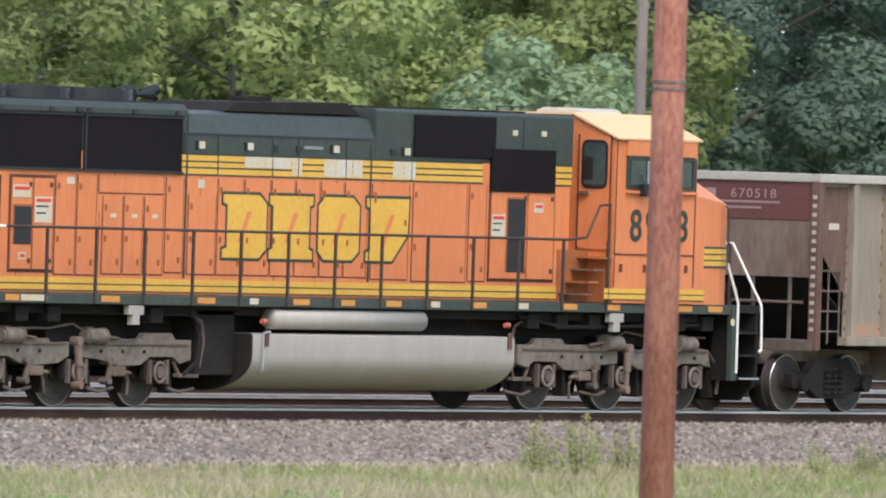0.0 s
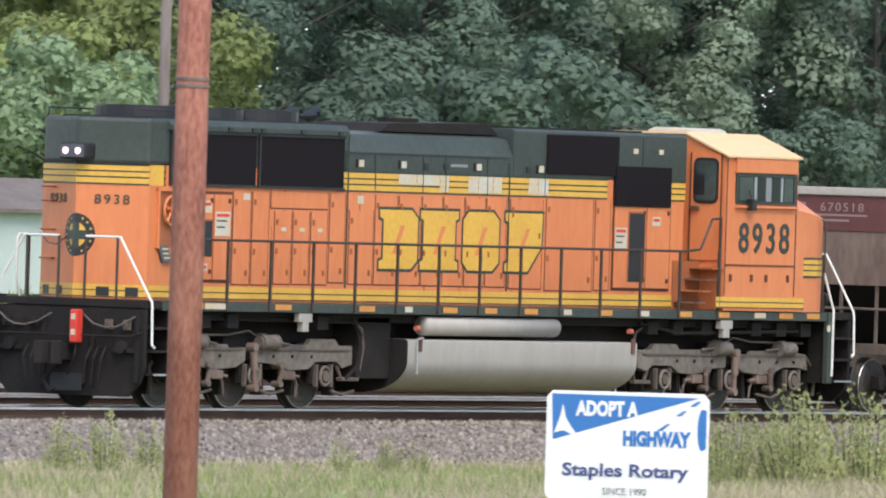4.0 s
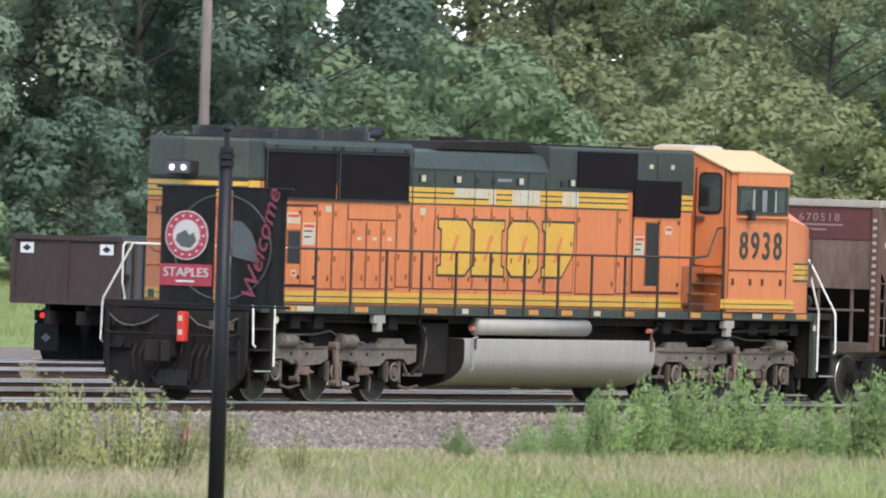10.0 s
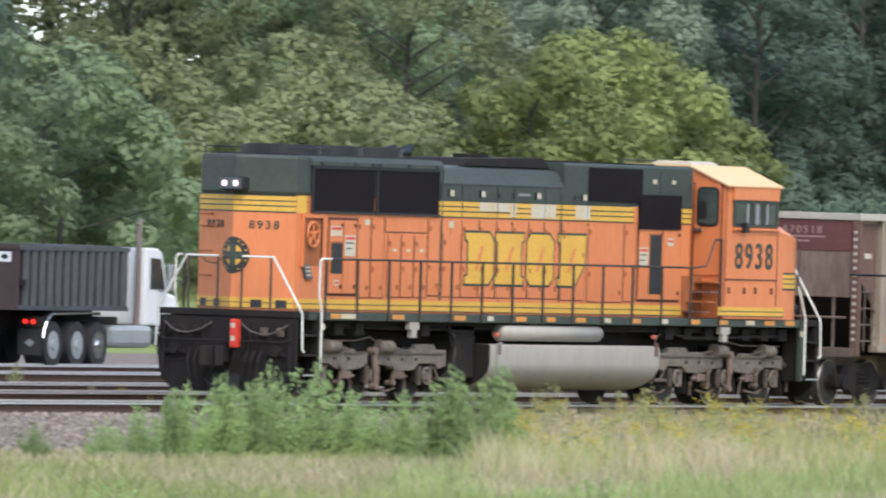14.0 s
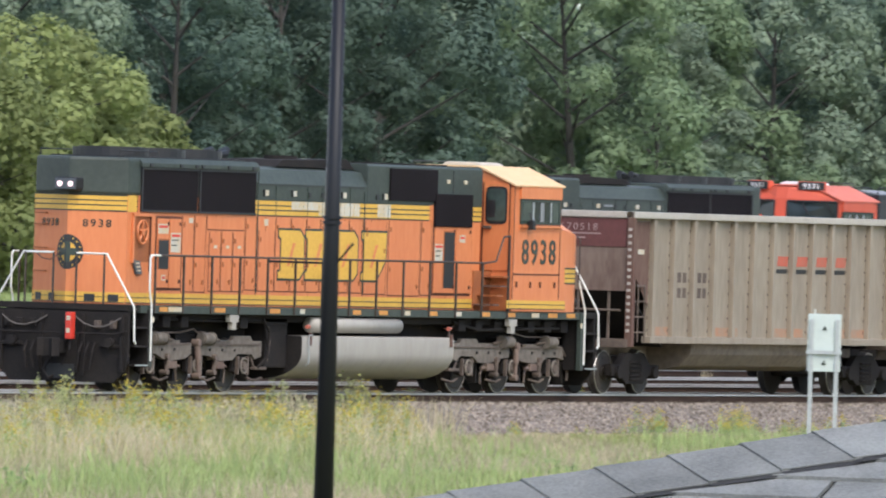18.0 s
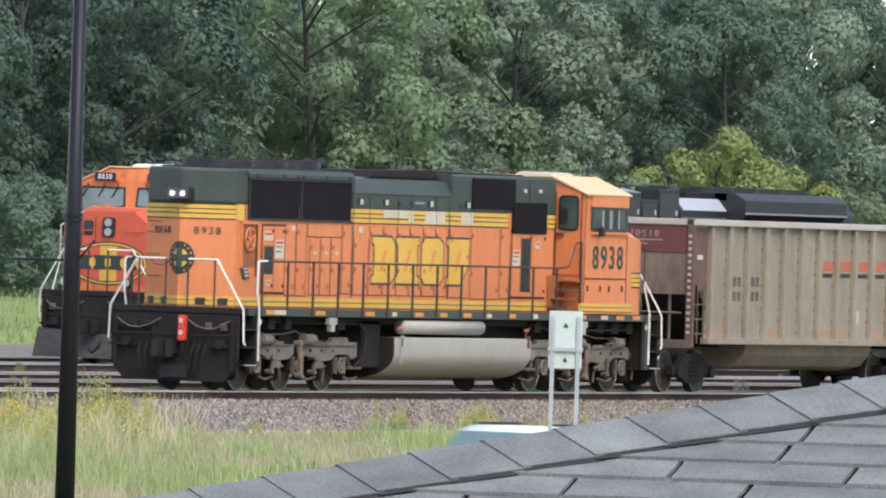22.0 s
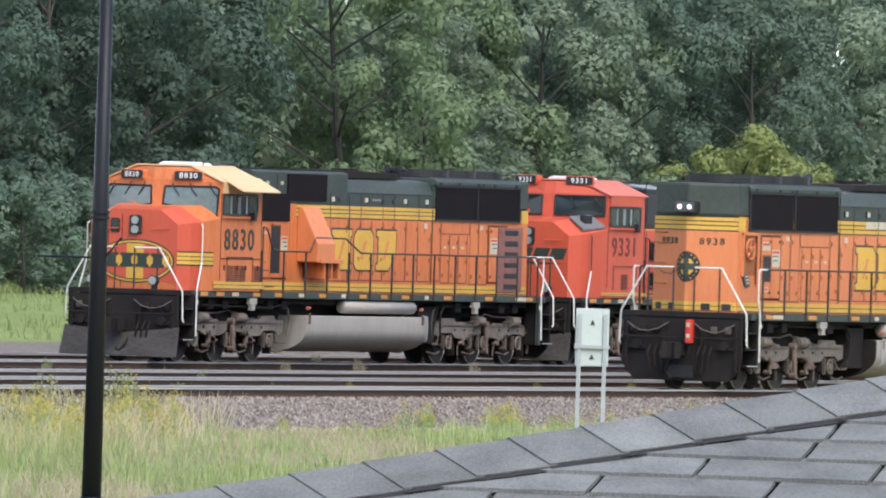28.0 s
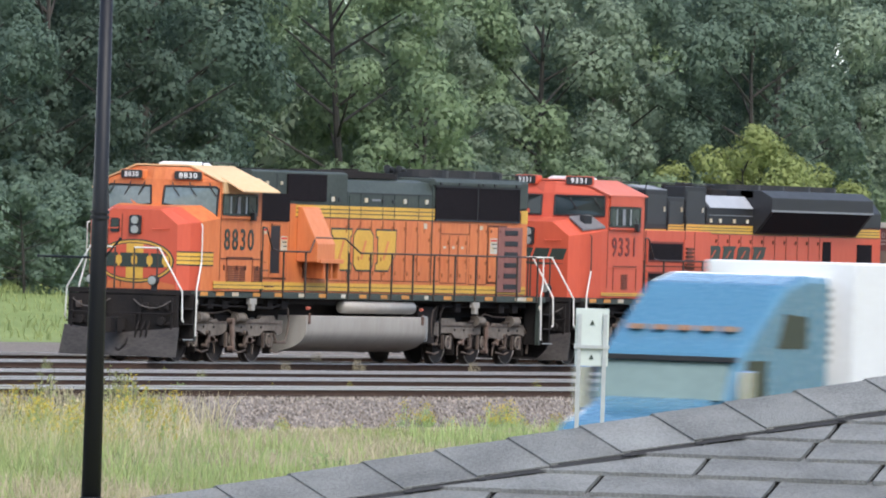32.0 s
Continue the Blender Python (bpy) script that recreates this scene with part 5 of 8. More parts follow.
    part("emblem_field", prow_patch([(0.165 * math.cos(a), 2.68 + 0.20 * math.sin(a)) for a in arc], 0.005), YELLOW, em)
    part("emblem_bar", prow_patch([(0, 2.48), (0.065, 2.48), (0.065, 2.88), (0, 2.88)], 0.007), LETTER_EDGE, em)
    part("emblem_bar", prow_patch([(0, 2.61), (0.185, 2.61), (0.185, 2.75), (0, 2.75)], 0.0085), LETTER_EDGE, em)
    for a in (-1.1, -0.75, -0.35, 0.0, 0.35, 0.75, 1.1):
        part("emblem_dash", prow_patch([((0.235 + du) * math.cos(a + da), 2.68 + (0.285 + du) * math.sin(a + da)) for du, da in ((-0.014, -0.06), (0.014, -0.06), (0.014, 0.06), (-0.014, 0.06))], 0.0065), YELLOW, em)
    for y in (0.32, 0.72):
        for sy in (-1, 1):
            bm = B()
            bm.faces.new([bm.verts.new(on_prow(sy * u, v, 0.016)) for u, v in ((y, 1.74), (y + 0.18, 1.74), (y + 0.18, 1.88), (y, 1.88))])
            part("end_slot", bm, BLACK, hood)
    bm = B()
    box(bm, -10.80, -10.45, -0.25, 0.25, 3.86, 4.12, 0.05)
    hl = part("headlight", bm, BLACK, hood)
    for y in (-0.115, 0.115):
        bm = B()
        cyl(bm, (-10.80, y, 3.99), (-10.818, y, 3.99), 0.056, 18)
        part("lamp", bm, LAMP, hl, "lit white headlamp")
    for z in (2.3, 2.75, 3.2, 3.42):
        handrail(hood, "grab_iron", [(-10.30, 0.60, z), (-10.42, 0.60, z), (-10.26, 0.92, z), (-10.14, 0.92, z)], 0.012, RUST_AND_SHADE)
    handrail(hood, "cable", [(-10.3, 0.9, 2.7), (-10.5, 0.6, 2.54), (-10.64, 0.35, 2.52), (-10.7, 0.1, 2.66)], 0.010, RAIL_DARK)
    bm = B()
    box(bm, -10.812, -10.80, -0.225, 0.225, 3.885, 4.095, 0.01)
    part("lamp_plate", bm, EMBLEM_GREY, hl)
    return hood


def tail_device(parent):
    bm = B()
    box(bm, -11.02, -10.84, -0.335, -0.195, 1.0, 1.52, 0.03)
    d = part("tail_device", bm, RED, parent, "red end-of-train box with pale labels")
    for z in (1.36, 1.12):
        bm = B()
        box(bm, -11.024, -11.02, -0.305, -0.225, z, z + 0.09)
        part("device_label", bm, PATCH, d)
    bm = B()
    tube(bm, [(-10.9, -0.26, 1.02), (-10.98, -0.28, 0.8), (-10.9, -0.1, 0.5)], 0.02, 6)
    part("air_hose", bm, SOOT_SHADE, d)


def side_rails(loco, x0, x1, raised=None):
    for sy in (-1, 1):
        pts = [(x0, sy * 1.47, 2.66), (x1 - 1.1, sy * 1.47, 2.66)]
        if raised:
            a, b = raised
            pts = [(x0, sy * 1.47, 2.66), (a - 0.9, sy * 1.47, 2.66), (a, sy * 1.47, 3.0), (b, sy * 1.47, 3.0), (b + 0.3, sy * 1.47, 2.66), (x1 - 1.1, sy * 1.47, 2.66)]
        handrail(loco, "side_handrail", pts, 0.021, RAIL_DARK, "dark side handrail")
        n = round((x1 - x0) / 1.2)
        for i in range(n + 1):
            x = x0 + (x1 - x0) * i / n
            z = 3.0 if raised and raised[0] - 0.1 < x < raised[1] + 0.1 else 2.66
            bm = B()
            box(bm, x - 0.022, x + 0.022, *sorted((sy * 1.455, sy * 1.49)), 1.55, z)
            part("handrail_post", bm, RAIL_DARK, loco)
        handrail(loco, "cab_rail", [(x1 - 1.1, sy * 1.47, 2.66), (x1 - 0.6, sy * 1.47, 2.7), (x1 - 0.25, sy * 1.47, 3.2), (x1, sy * 1.49, 3.22), (x1, sy * 1.49, 1.7)], 0.02, RAIL_DARK)


def wide_cab_diesel(label, number, paint, roof, patched, hatch, group, nose_paint=None, shade=False):
    """A six-axle orange and green diesel, facing +x. Returns the thing and its wheelsets."""
    loco = thing("locomotive", label, "locomotive", group)
    sets = bogie(loco, -7.35) + bogie(loco, 7.35, -1)
    underframe(loco, -10.3, 9.9)
    long_hood(loco, paint, number, patched, hatch)
    comfort_cab(loco, paint, roof, number, nose_paint=nose_paint, shade=shade)
    hood_end_platform(loco, -10.75, -1)
    hood_end_platform(loco, 10.75, 1)
    side_rails(loco, -9.75, 6.3, (1.6, 3.3) if hatch else None)
    if hatch:
        snow_plow(loco, 10.75)
    return loco, sets


# ---- ground ----
def ground_z(x, y):
    """Height of the land across the tracks: verge, road, field, ballast bank, yard, far field."""
    prof = ((-3000, -1.4), (60, -1.3), (78, -1.4), (80, -1.27), (92, -1.27), (96, -1.4), (108, -1.05), (116, -0.80), (118.9, -0.68), (121.0, -0.19), (152, -0.17), (170, -0.05), (195, 0.72), (230, 0.85), (3000, 0.85))
    for (a, p), (b, q) in zip(prof, prof[1:]):
        if y <= b:
            return p + (q - p) * (y - a) / (b - a)
    return 0.85


bm = B()
xs = [-3000, -500, -50, 60] + [60 + 8 * i for i in range(1, 76)] + [900, 1500, 4000]
ys = [-3000, -500, -50, 60, 70, 78, 80, 92, 94, 96, 100, 104, 108, 112, 114, 116, 117, 118, 118.9, 119.4, 120, 120.5, 121, 123, 128, 135, 145, 152, 160, 165, 170, 176, 183, 190, 195, 210, 230, 500, 3000]
grid = [[bm.verts.new((x, y, ground_z(x, y) + (0.10 * noise.noise((x * 0.15, y * 0.15, 0)) if 96 < y < 118.5 or 168 < y < 400 else 0))) for y in ys] for x in xs]
for i in range(len(xs) - 1):
    for j in range(len(ys) - 1):
        f = bm.faces.new((grid[i][j], grid[i + 1][j], grid[i + 1][j + 1], grid[i][j + 1]))
        mid = (ys[j] + ys[j + 1]) / 2
        f.material_index = 1 if 118.9 < mid < 122 else 2 if 122 < mid < 152 else 1 if 152 < mid < 165 else 3 if mid > 165 else 0
ground = new("ground", finish(bm, "ground", [SOIL, GRAVEL, YARD, MEADOW]))
tagged(ground, "grassy field and grey crushed stone rail yard", "ground", kind="structure")

bm = B()
box(bm, -400, 1200, 80.2, 91.8, -1.3, -1.25)
road = tagged(new("road", finish(bm, "road", ASPHALT)), "grey asphalt highway beside the field", "road", kind="structure")
bm = B()
for y in (80.9, 91.1):
    box(bm, -400, 1200, y - 0.06, y + 0.06, -1.25, -1.246)
for i in range(60):
    box(bm, 40 + 12 * i, 43 + 12 * i, 85.94, 86.06, -1.25, -1.246)
part("road_marking", bm, WHITE, road)

RAIL = [(-0.07, -0.165), (0.07, -0.165), (0.07, -0.145), (0.012, -0.125), (0.012, -0.045), (0.036, -0.035), (0.036, 0.0), (-0.036, 0.0), (-0.036, -0.035), (-0.012, -0.045), (-0.012, -0.125), (-0.07, -0.145)]
for k, y in enumerate((TRACK, 129.3, 135.0, 143.3, 149.6)):
    tr = tagged(new("railway_track"), "worn steel rails on dark ties in grey ballast", "railway track", "yard tracks", "structure")
    for s in (-1, 1):
        bm = B()
        prism(bm, [(y + s * 0.7535 + a, z) for a, z in RAIL], "x", 40, 760)
        r = part("rail", bm, [RAILSIDE, RAILTOP], tr)
        for p in r.data.polygons:
            if p.center.z > -0.03:
                p.material_index = 1
    bm = B()
    v, fcs = [], []
    n = 560
    for i in range(n):
        x = 120 + i * 0.6
        o = len(v)
        jig = random.uniform(-0.04, 0.04)
        for dx, dy, dz in ((0, -1.3, -.25), (.22, -1.3, -.25), (.22, 1.3, -.25), (0, 1.3, -.25), (0, -1.3, -.155), (.22, -1.3, -.155), (.22, 1.3, -.155), (0, 1.3, -.155)):
            v.append((x + dx, y + dy + jig, dz))
        fcs += [[o + q for q in f] for f in ((4, 5, 6, 7), (0, 1, 5, 4), (1, 2, 6, 5), (2, 3, 7, 6), (3, 0, 4, 7))]
    bm.free()
    me = bpy.data.meshes.new("ties")
    me.from_pydata(v, [], fcs)
    me.materials.append(TIE)
    t = new("ties", me)
    t.parent = tr
    tagged(t, kind="stuff")

# ---- poles and signs by the road ----
def pole(name, x, y, z0, z1, r0, r1, mat, label, category, n=16):
    p = thing(name, label, category, "", pose(x, y, z0))
    bm = B()
    cyl(bm, (0, 0, -0.3), (0, 0, z1 - z0), r0, n, r1)
    part("shaft", bm, mat, p, smooth=True)
    return p


# ---- trees ----
def leaf_cloud(clumps, count, size, rng, flat=0.85):
    """Three-cornered leaf sprays on the outward sides of clumps (centre, radius, outward way), shaded as parts of their clump."""
    c, r, out = (np.array([k[i] for k in clumps]) for i in range(3))
    pick = rng.choice(len(c), count, p=r ** 2 / (r ** 2).sum())
    d = rng.normal(size=(count, 3))
    d /= np.linalg.norm(d, axis=1, keepdims=True)
    away = (d * out[pick]).sum(1) < -0.25
    d[away] *= -1
    p = c[pick] + d * (r[pick] * rng.normal(0.95, 0.13, count))[:, None] * np.array((1, 1, flat))
    nrm = d + np.array((0, 0, 0.3)) + rng.normal(size=(count, 3)) * 0.35
    nrm /= np.linalg.norm(nrm, axis=1, keepdims=True)
    a = np.cross(nrm, rng.normal(size=(count, 3)))
    a /= np.linalg.norm(a, axis=1, keepdims=True)
    b = np.cross(nrm, a)
    s = (size * rng.uniform(0.55, 1.45, count))[:, None]
    v = np.stack([p + a * s, p - a * s * 0.6 + b * s * 0.75, p - a * s * 0.6 - b * s * 0.75], 1).reshape(-1, 3)
    soft = d * np.array((1, 1, 1.2)) + np.array((0, 0, 0.15)) + rng.normal(size=(count, 3)) * 0.18
    soft /= np.linalg.norm(soft, axis=1, keepdims=True)
    return v, np.repeat(soft, 3, axis=0)


def tree(name, label, height, spread, leaves, seed, cards=28000, card=0.115, lobes=26, low=0.08, category="tree", open_crown=False):
    rng = np.random.default_rng(seed)
    t = thing(name, label, category, "trees behind the yard")
    bm = B()
    r0 = height * 0.013 + 0.03
    lean = rng.normal(size=2) * 0.03 * height
    top = Vector((lean[0], lean[1], height * 0.8))
    cyl(bm, (0, 0, -0.3), top * 0.45, r0, 8, r0 * 0.7)
    cyl(bm, top * 0.45, top, r0 * 0.7, 7, r0 * 0.2)
    part("trunk", bm, BARK, t)
    clumps, bm = [], B()
    for i in range(lobes):
        h = low + (0.96 - low) * ((i + rng.uniform(0, 1)) / lobes)
        q = (h - low) / (1 - low)
        w = spread * (math.sin(min(1, q * 0.84 + 0.18) * math.pi) ** 0.6) * (rng.uniform(0.6, 1.0) if q < 0.85 else rng.uniform(0.1, 0.6))
        a = i * 2.4 + rng.uniform(-0.5, 0.5)
        c = np.array((math.cos(a) * w + lean[0] * h, math.sin(a) * w + lean[1] * h, h * height * 0.95))
        r = spread * rng.uniform(0.24, 0.42) * (0.8 if open_crown else 1)
        out = np.array((math.cos(a), math.sin(a), 0.35 + 0.9 * q))
        out /= np.linalg.norm(out)
        clumps.append((c, r * 0.8, out))
        s = top * max(0.2, min(0.95, (h - 0.16) / 0.8))
        cyl(bm, s, Vector(c), r0 * 0.3, 6, r0 * 0.1)
        for k in range(6):
            d = rng.normal(size=3) + out * 1.2
            d /= np.linalg.norm(d)
            clumps.append((c + d * r * 0.7, r * rng.uniform(0.30, 0.58), d))
    tagged(part("limb", bm, BARK, t), kind="stuff")
    v, soft = leaf_cloud(clumps, cards, card, rng)
    me = bpy.data.meshes.new("crown")
    me.from_pydata(v.tolist(), [], np.arange(cards * 3).reshape(-1, 3).tolist())
    me.materials.append(leaves)
    me.polygons.foreach_set("use_smooth", [True] * len(me.polygons))
    me.normals_split_custom_set_from_vertices(soft.tolist())
    c = new("crown", me)
    c.parent = t
    return t


# ---- freight cars ----
def coal_car(label):
    """An open-topped aluminium coal car with brown ends; its near end wall stands at x = 0."""
    L = 14.4
    car = thing("coal_car", label, "freight car", "coal train")
    for sy in (-1, 1):
        bm = B()
        prism(bm, [(1.0, 1.15), (L - 1.0, 1.15), (L - 1.0, 1.9), (L - 0.25, 2.7), (L - 0.25, 3.68), (0.25, 3.68), (0.25, 2.7), (1.0, 1.9)], "y", sy * 1.42, sy * 1.46)
        sd = part("side_sheet", bm, CAR, car, "dusty aluminium side sheet")
        for i in range(13):
            x = 1.05 + i * (L - 2.2) / 12
            bm = B()
            box(bm, x, x + 0.15, *sorted((sy * 1.46, sy * 1.57)), 1.15, 3.66, 0.012)
            part("side_post", bm, CAR, sd)
            bm = B()
            for k in range(9):
                box(bm, x - 0.05, x - 0.02, *sorted((sy * 1.46, sy * 1.468)), 1.32 + 0.26 * k, 1.38 + 0.26 * k)
            tagged(part("rivet", bm, CARDARK, sd), kind="stuff")
        bm = B()
        box(bm, 0.9, L - 0.9, *sorted((sy * 1.40, sy * 1.60)), 1.08, 1.22, 0.01)
        part("side_sill", bm, CAR, car)
        bm = B()
        box(bm, 0.0, L, *sorted((sy * 1.38, sy * 1.60)), 3.66, 3.80, 0.02)
        part("top_chord", bm, PALECHORD, car, "pale top chord")
        bm = B()
        for xa, xb in ((1.3, 2.2), (4.3, 5.6), (7.4, 9.0), (10.2, 12.6)):
            box(bm, xa, xb, *sorted((sy * 1.46, sy * 1.465)), 1.24, 1.42)
        part("reflective_strip", bm, DIMORANGE, car, "faded orange lower patches")
        for k in range(4):
            bm = B()
            x = 1.05 + 1.0167 * (6 + (k if sy < 0 else 3 - k)) + 0.44
            prism(bm, [(x - 0.03, 2.74), (x + 0.50, 2.74), (x + 0.56, 2.95), (x + 0.03, 2.95)], "y", sy * 1.46, sy * 1.466)
            part("mark", bm, DIMRED, car)
            bm = B()
            box(bm, x - 0.05, x + 0.48, *sorted((sy * 1.46, sy * 1.466)), 2.59, 2.68)
            part("mark_shadow", bm, BLACK, car)
        for z in (2.35, 2.03):
            for k in range(4):
                x = 1.05 + 1.0167 * (1 + k // 2) + 0.42 + 0.26 * (k % 2)
                bm = B()
                box(bm, x, x + 0.18, *sorted((sy * 1.461, sy * 1.466)), z, z + 0.21)
                part("lettering_bar", bm, CARDARK, car)
        bm = B()
        box(bm, 9.3, 9.7, *sorted((sy * 1.461, sy * 1.466)), 1.55, 1.85)
        box(bm, 0.45, 0.75, *sorted((sy * 1.47, sy * 1.476)), 2.92, 3.02)
        part("data_plate", bm, PATCH, car)
        for xe in (0.0, L):
            sx = 1 if xe == 0 else -1
            bm = B()
            box(bm, *sorted((xe, xe + sx * 0.14)), *sorted((sy * 1.42, sy * 1.58)), 1.0, 3.68, 0.01)
            cp_ = part("corner_post", bm, RUST, car)
            bm = B()
            for k in range(16):
                box(bm, *sorted((xe - sx * 0.006, xe)), *sorted((sy * 1.45, sy * 1.53)), 1.3 + 0.14 * k, 1.36 + 0.14 * k)
            tagged(part("rivet", bm, PALECHORD, cp_), kind="stuff")
            bm = B()
            prism(bm, [(xe + sx * 0.14, 2.65), (xe + sx * 0.98, 1.85), (xe + sx * 1.0, 3.6), (xe + sx * 0.14, 3.6)], "y", sy * 1.465, sy * 1.475)
            part("end_panel", bm, RUST, car)
            bm = B()
            for z in (1.3, 1.62, 1.94, 2.26):
                cyl(bm, (xe + sx * 0.14, sy * 1.52, z), (xe + sx * 0.75, sy * 1.52, z), 0.016, 6)
            for xx in (0.75, 0.42):
                cyl(bm, (xe + sx * xx, sy * 1.52, 1.1), (xe + sx * xx, sy * 1.52, 2.3), 0.018, 6)
            tagged(part("ladder", bm, CARDARK, car), kind="stuff")
    for xe in (0.0, L):
        sx = 1 if xe == 0 else -1
        bm = B()
        box(bm, *sorted((xe + sx * 0.05, xe + sx * 0.12)), -1.42, 1.42, 2.15, 3.68)
        en = part("end_wall", bm, CARDUST, car, "dusty brown end wall")
        bm = B()
        box(bm, *sorted((xe + sx * 0.035, xe + sx * 0.05)), -1.40, 1.40, 3.06, 3.64, 0.004)
        part("stencil_panel", bm, MAROON, en, "maroon stencilled upper panel")
        # slope sheet: soot and the car's own shade in one dark colour
        bm = B()
        prism(bm, [(xe + sx * 0.06, 2.2), (xe + sx * 0.12, 2.2), (xe + sx * 2.0, 1.0), (xe + sx * 1.9, 1.0)], "y", -1.4, 1.4)
        part("slope_sheet", bm, SOOT_SHADE, en)
        bm = B()
        box(bm, *sorted((xe, xe + sx * 0.16)), -1.58, 1.58, 3.66, 3.80, 0.02)
        part("end_chord", bm, PALECHORD, en, "pale end chord")
        digits("670518", 0.21, STENCIL, en, pose(xe + sx * 0.028, -0.30 * sx if sx < 0 else -0.30, 3.455, 90, 0, -90 if sx > 0 else 90), "car_digit", 1.15)
        for ya, yb, za, zb in ((1.02, 0.42, 3.39, 3.53), (1.02, -0.80, 3.31, 3.345), (0.98, -0.45, 3.22, 3.255)):
            bm = B()
            box(bm, *sorted((xe + sx * 0.03, xe + sx * 0.036)), yb, ya, za, zb)
            part("lettering_bar", bm, STENCIL, en)
        bm = B()
        box(bm, *sorted((xe - sx * 0.02, xe + sx * 0.2)), -1.5, 1.5, 0.98, 1.16, 0.01)
        for y in (-1.0, -0.3, 0.4, 1.0):
            cyl(bm, (xe + sx * 0.1, y, 1.1), (xe + sx * 0.1, y, 2.5), 0.035, 8)
        cyl(bm, (xe + sx * 0.02, -1.3, 1.75), (xe + sx * 0.02, 1.3, 1.75), 0.025, 6)
        part("end_frame", bm, CARDARK, car)
        bm = B()
        box(bm, *sorted((xe + sx * 0.1, xe - sx * 0.75)), -0.12, 0.12, 0.78, 1.0, 0.03)
        part("coupler", bm, SOOT_SHADE, car)
    # dusty belly, its brown deepened for the shade under the car
    bm = B()
    prism(bm, [(-1.36, 1.2), (1.36, 1.2), (1.30, 0.85), (1.05, 0.60), (0.6, 0.50), (-0.6, 0.50), (-1.05, 0.60), (-1.30, 0.85)], "x", 3.6, L - 3.6, 0.02)
    box(bm, 0.2, L - 0.2, -0.3, 0.3, 0.75, 1.15)
    part("belly", bm, BELLY, car, "dusty tub-shaped belly with shade in its brown")
    bm = B()
    box(bm, 1.0, L - 1.0, -1.38, 1.38, 3.0, 3.35)
    part("coal_load", bm, BLACK, car)
    sets = []
    # truck parts near black, the shade below the car put into their colour
    for xc in (1.25, L - 1.25):
        for sy in (-1, 1):
            bm = B()
            prism(bm, [(-1.2, 0.62), (-0.75, 0.62), (-0.45, 0.86), (0.45, 0.86), (0.75, 0.62), (1.2, 0.62), (1.15, 0.38), (0.72, 0.40), (0.42, 0.22), (-0.42, 0.22), (-0.72, 0.40), (-1.15, 0.38)], "y", sy * 0.95, sy * 1.12, 0.02)
            fr = part("side_frame", bm, SOOT_SHADE, car)
            fr.location = (xc, 0, 0)
            bm = B()
            for k in (-0.2, 0, 0.2):
                for z in range(5):
                    cyl(bm, (k, sy * 1.13, 0.30 + z * 0.09), (k, sy * 1.13, 0.345 + z * 0.09), 0.07, 10)
            tagged(part("spring", bm, SOOT_SHADE, fr), kind="stuff")
            for k in (-0.9, 0.9):
                bm = B()
                cyl(bm, (k, sy * 0.9, 0.46), (k, sy * 1.2, 0.46), 0.13, 12)
                part("bearing", bm, SOOT_SHADE, fr)
        bm = B()
        box(bm, -0.25, 0.25, -1.0, 1.0, 0.5, 0.8, 0.02)
        part("bolster", bm, SOOT_SHADE, car).location = (xc, 0, 0)
        for ax in (-0.9, 0.9):
            sets.append(wheelset(car, xc + ax, 0.457))
    return car, sets


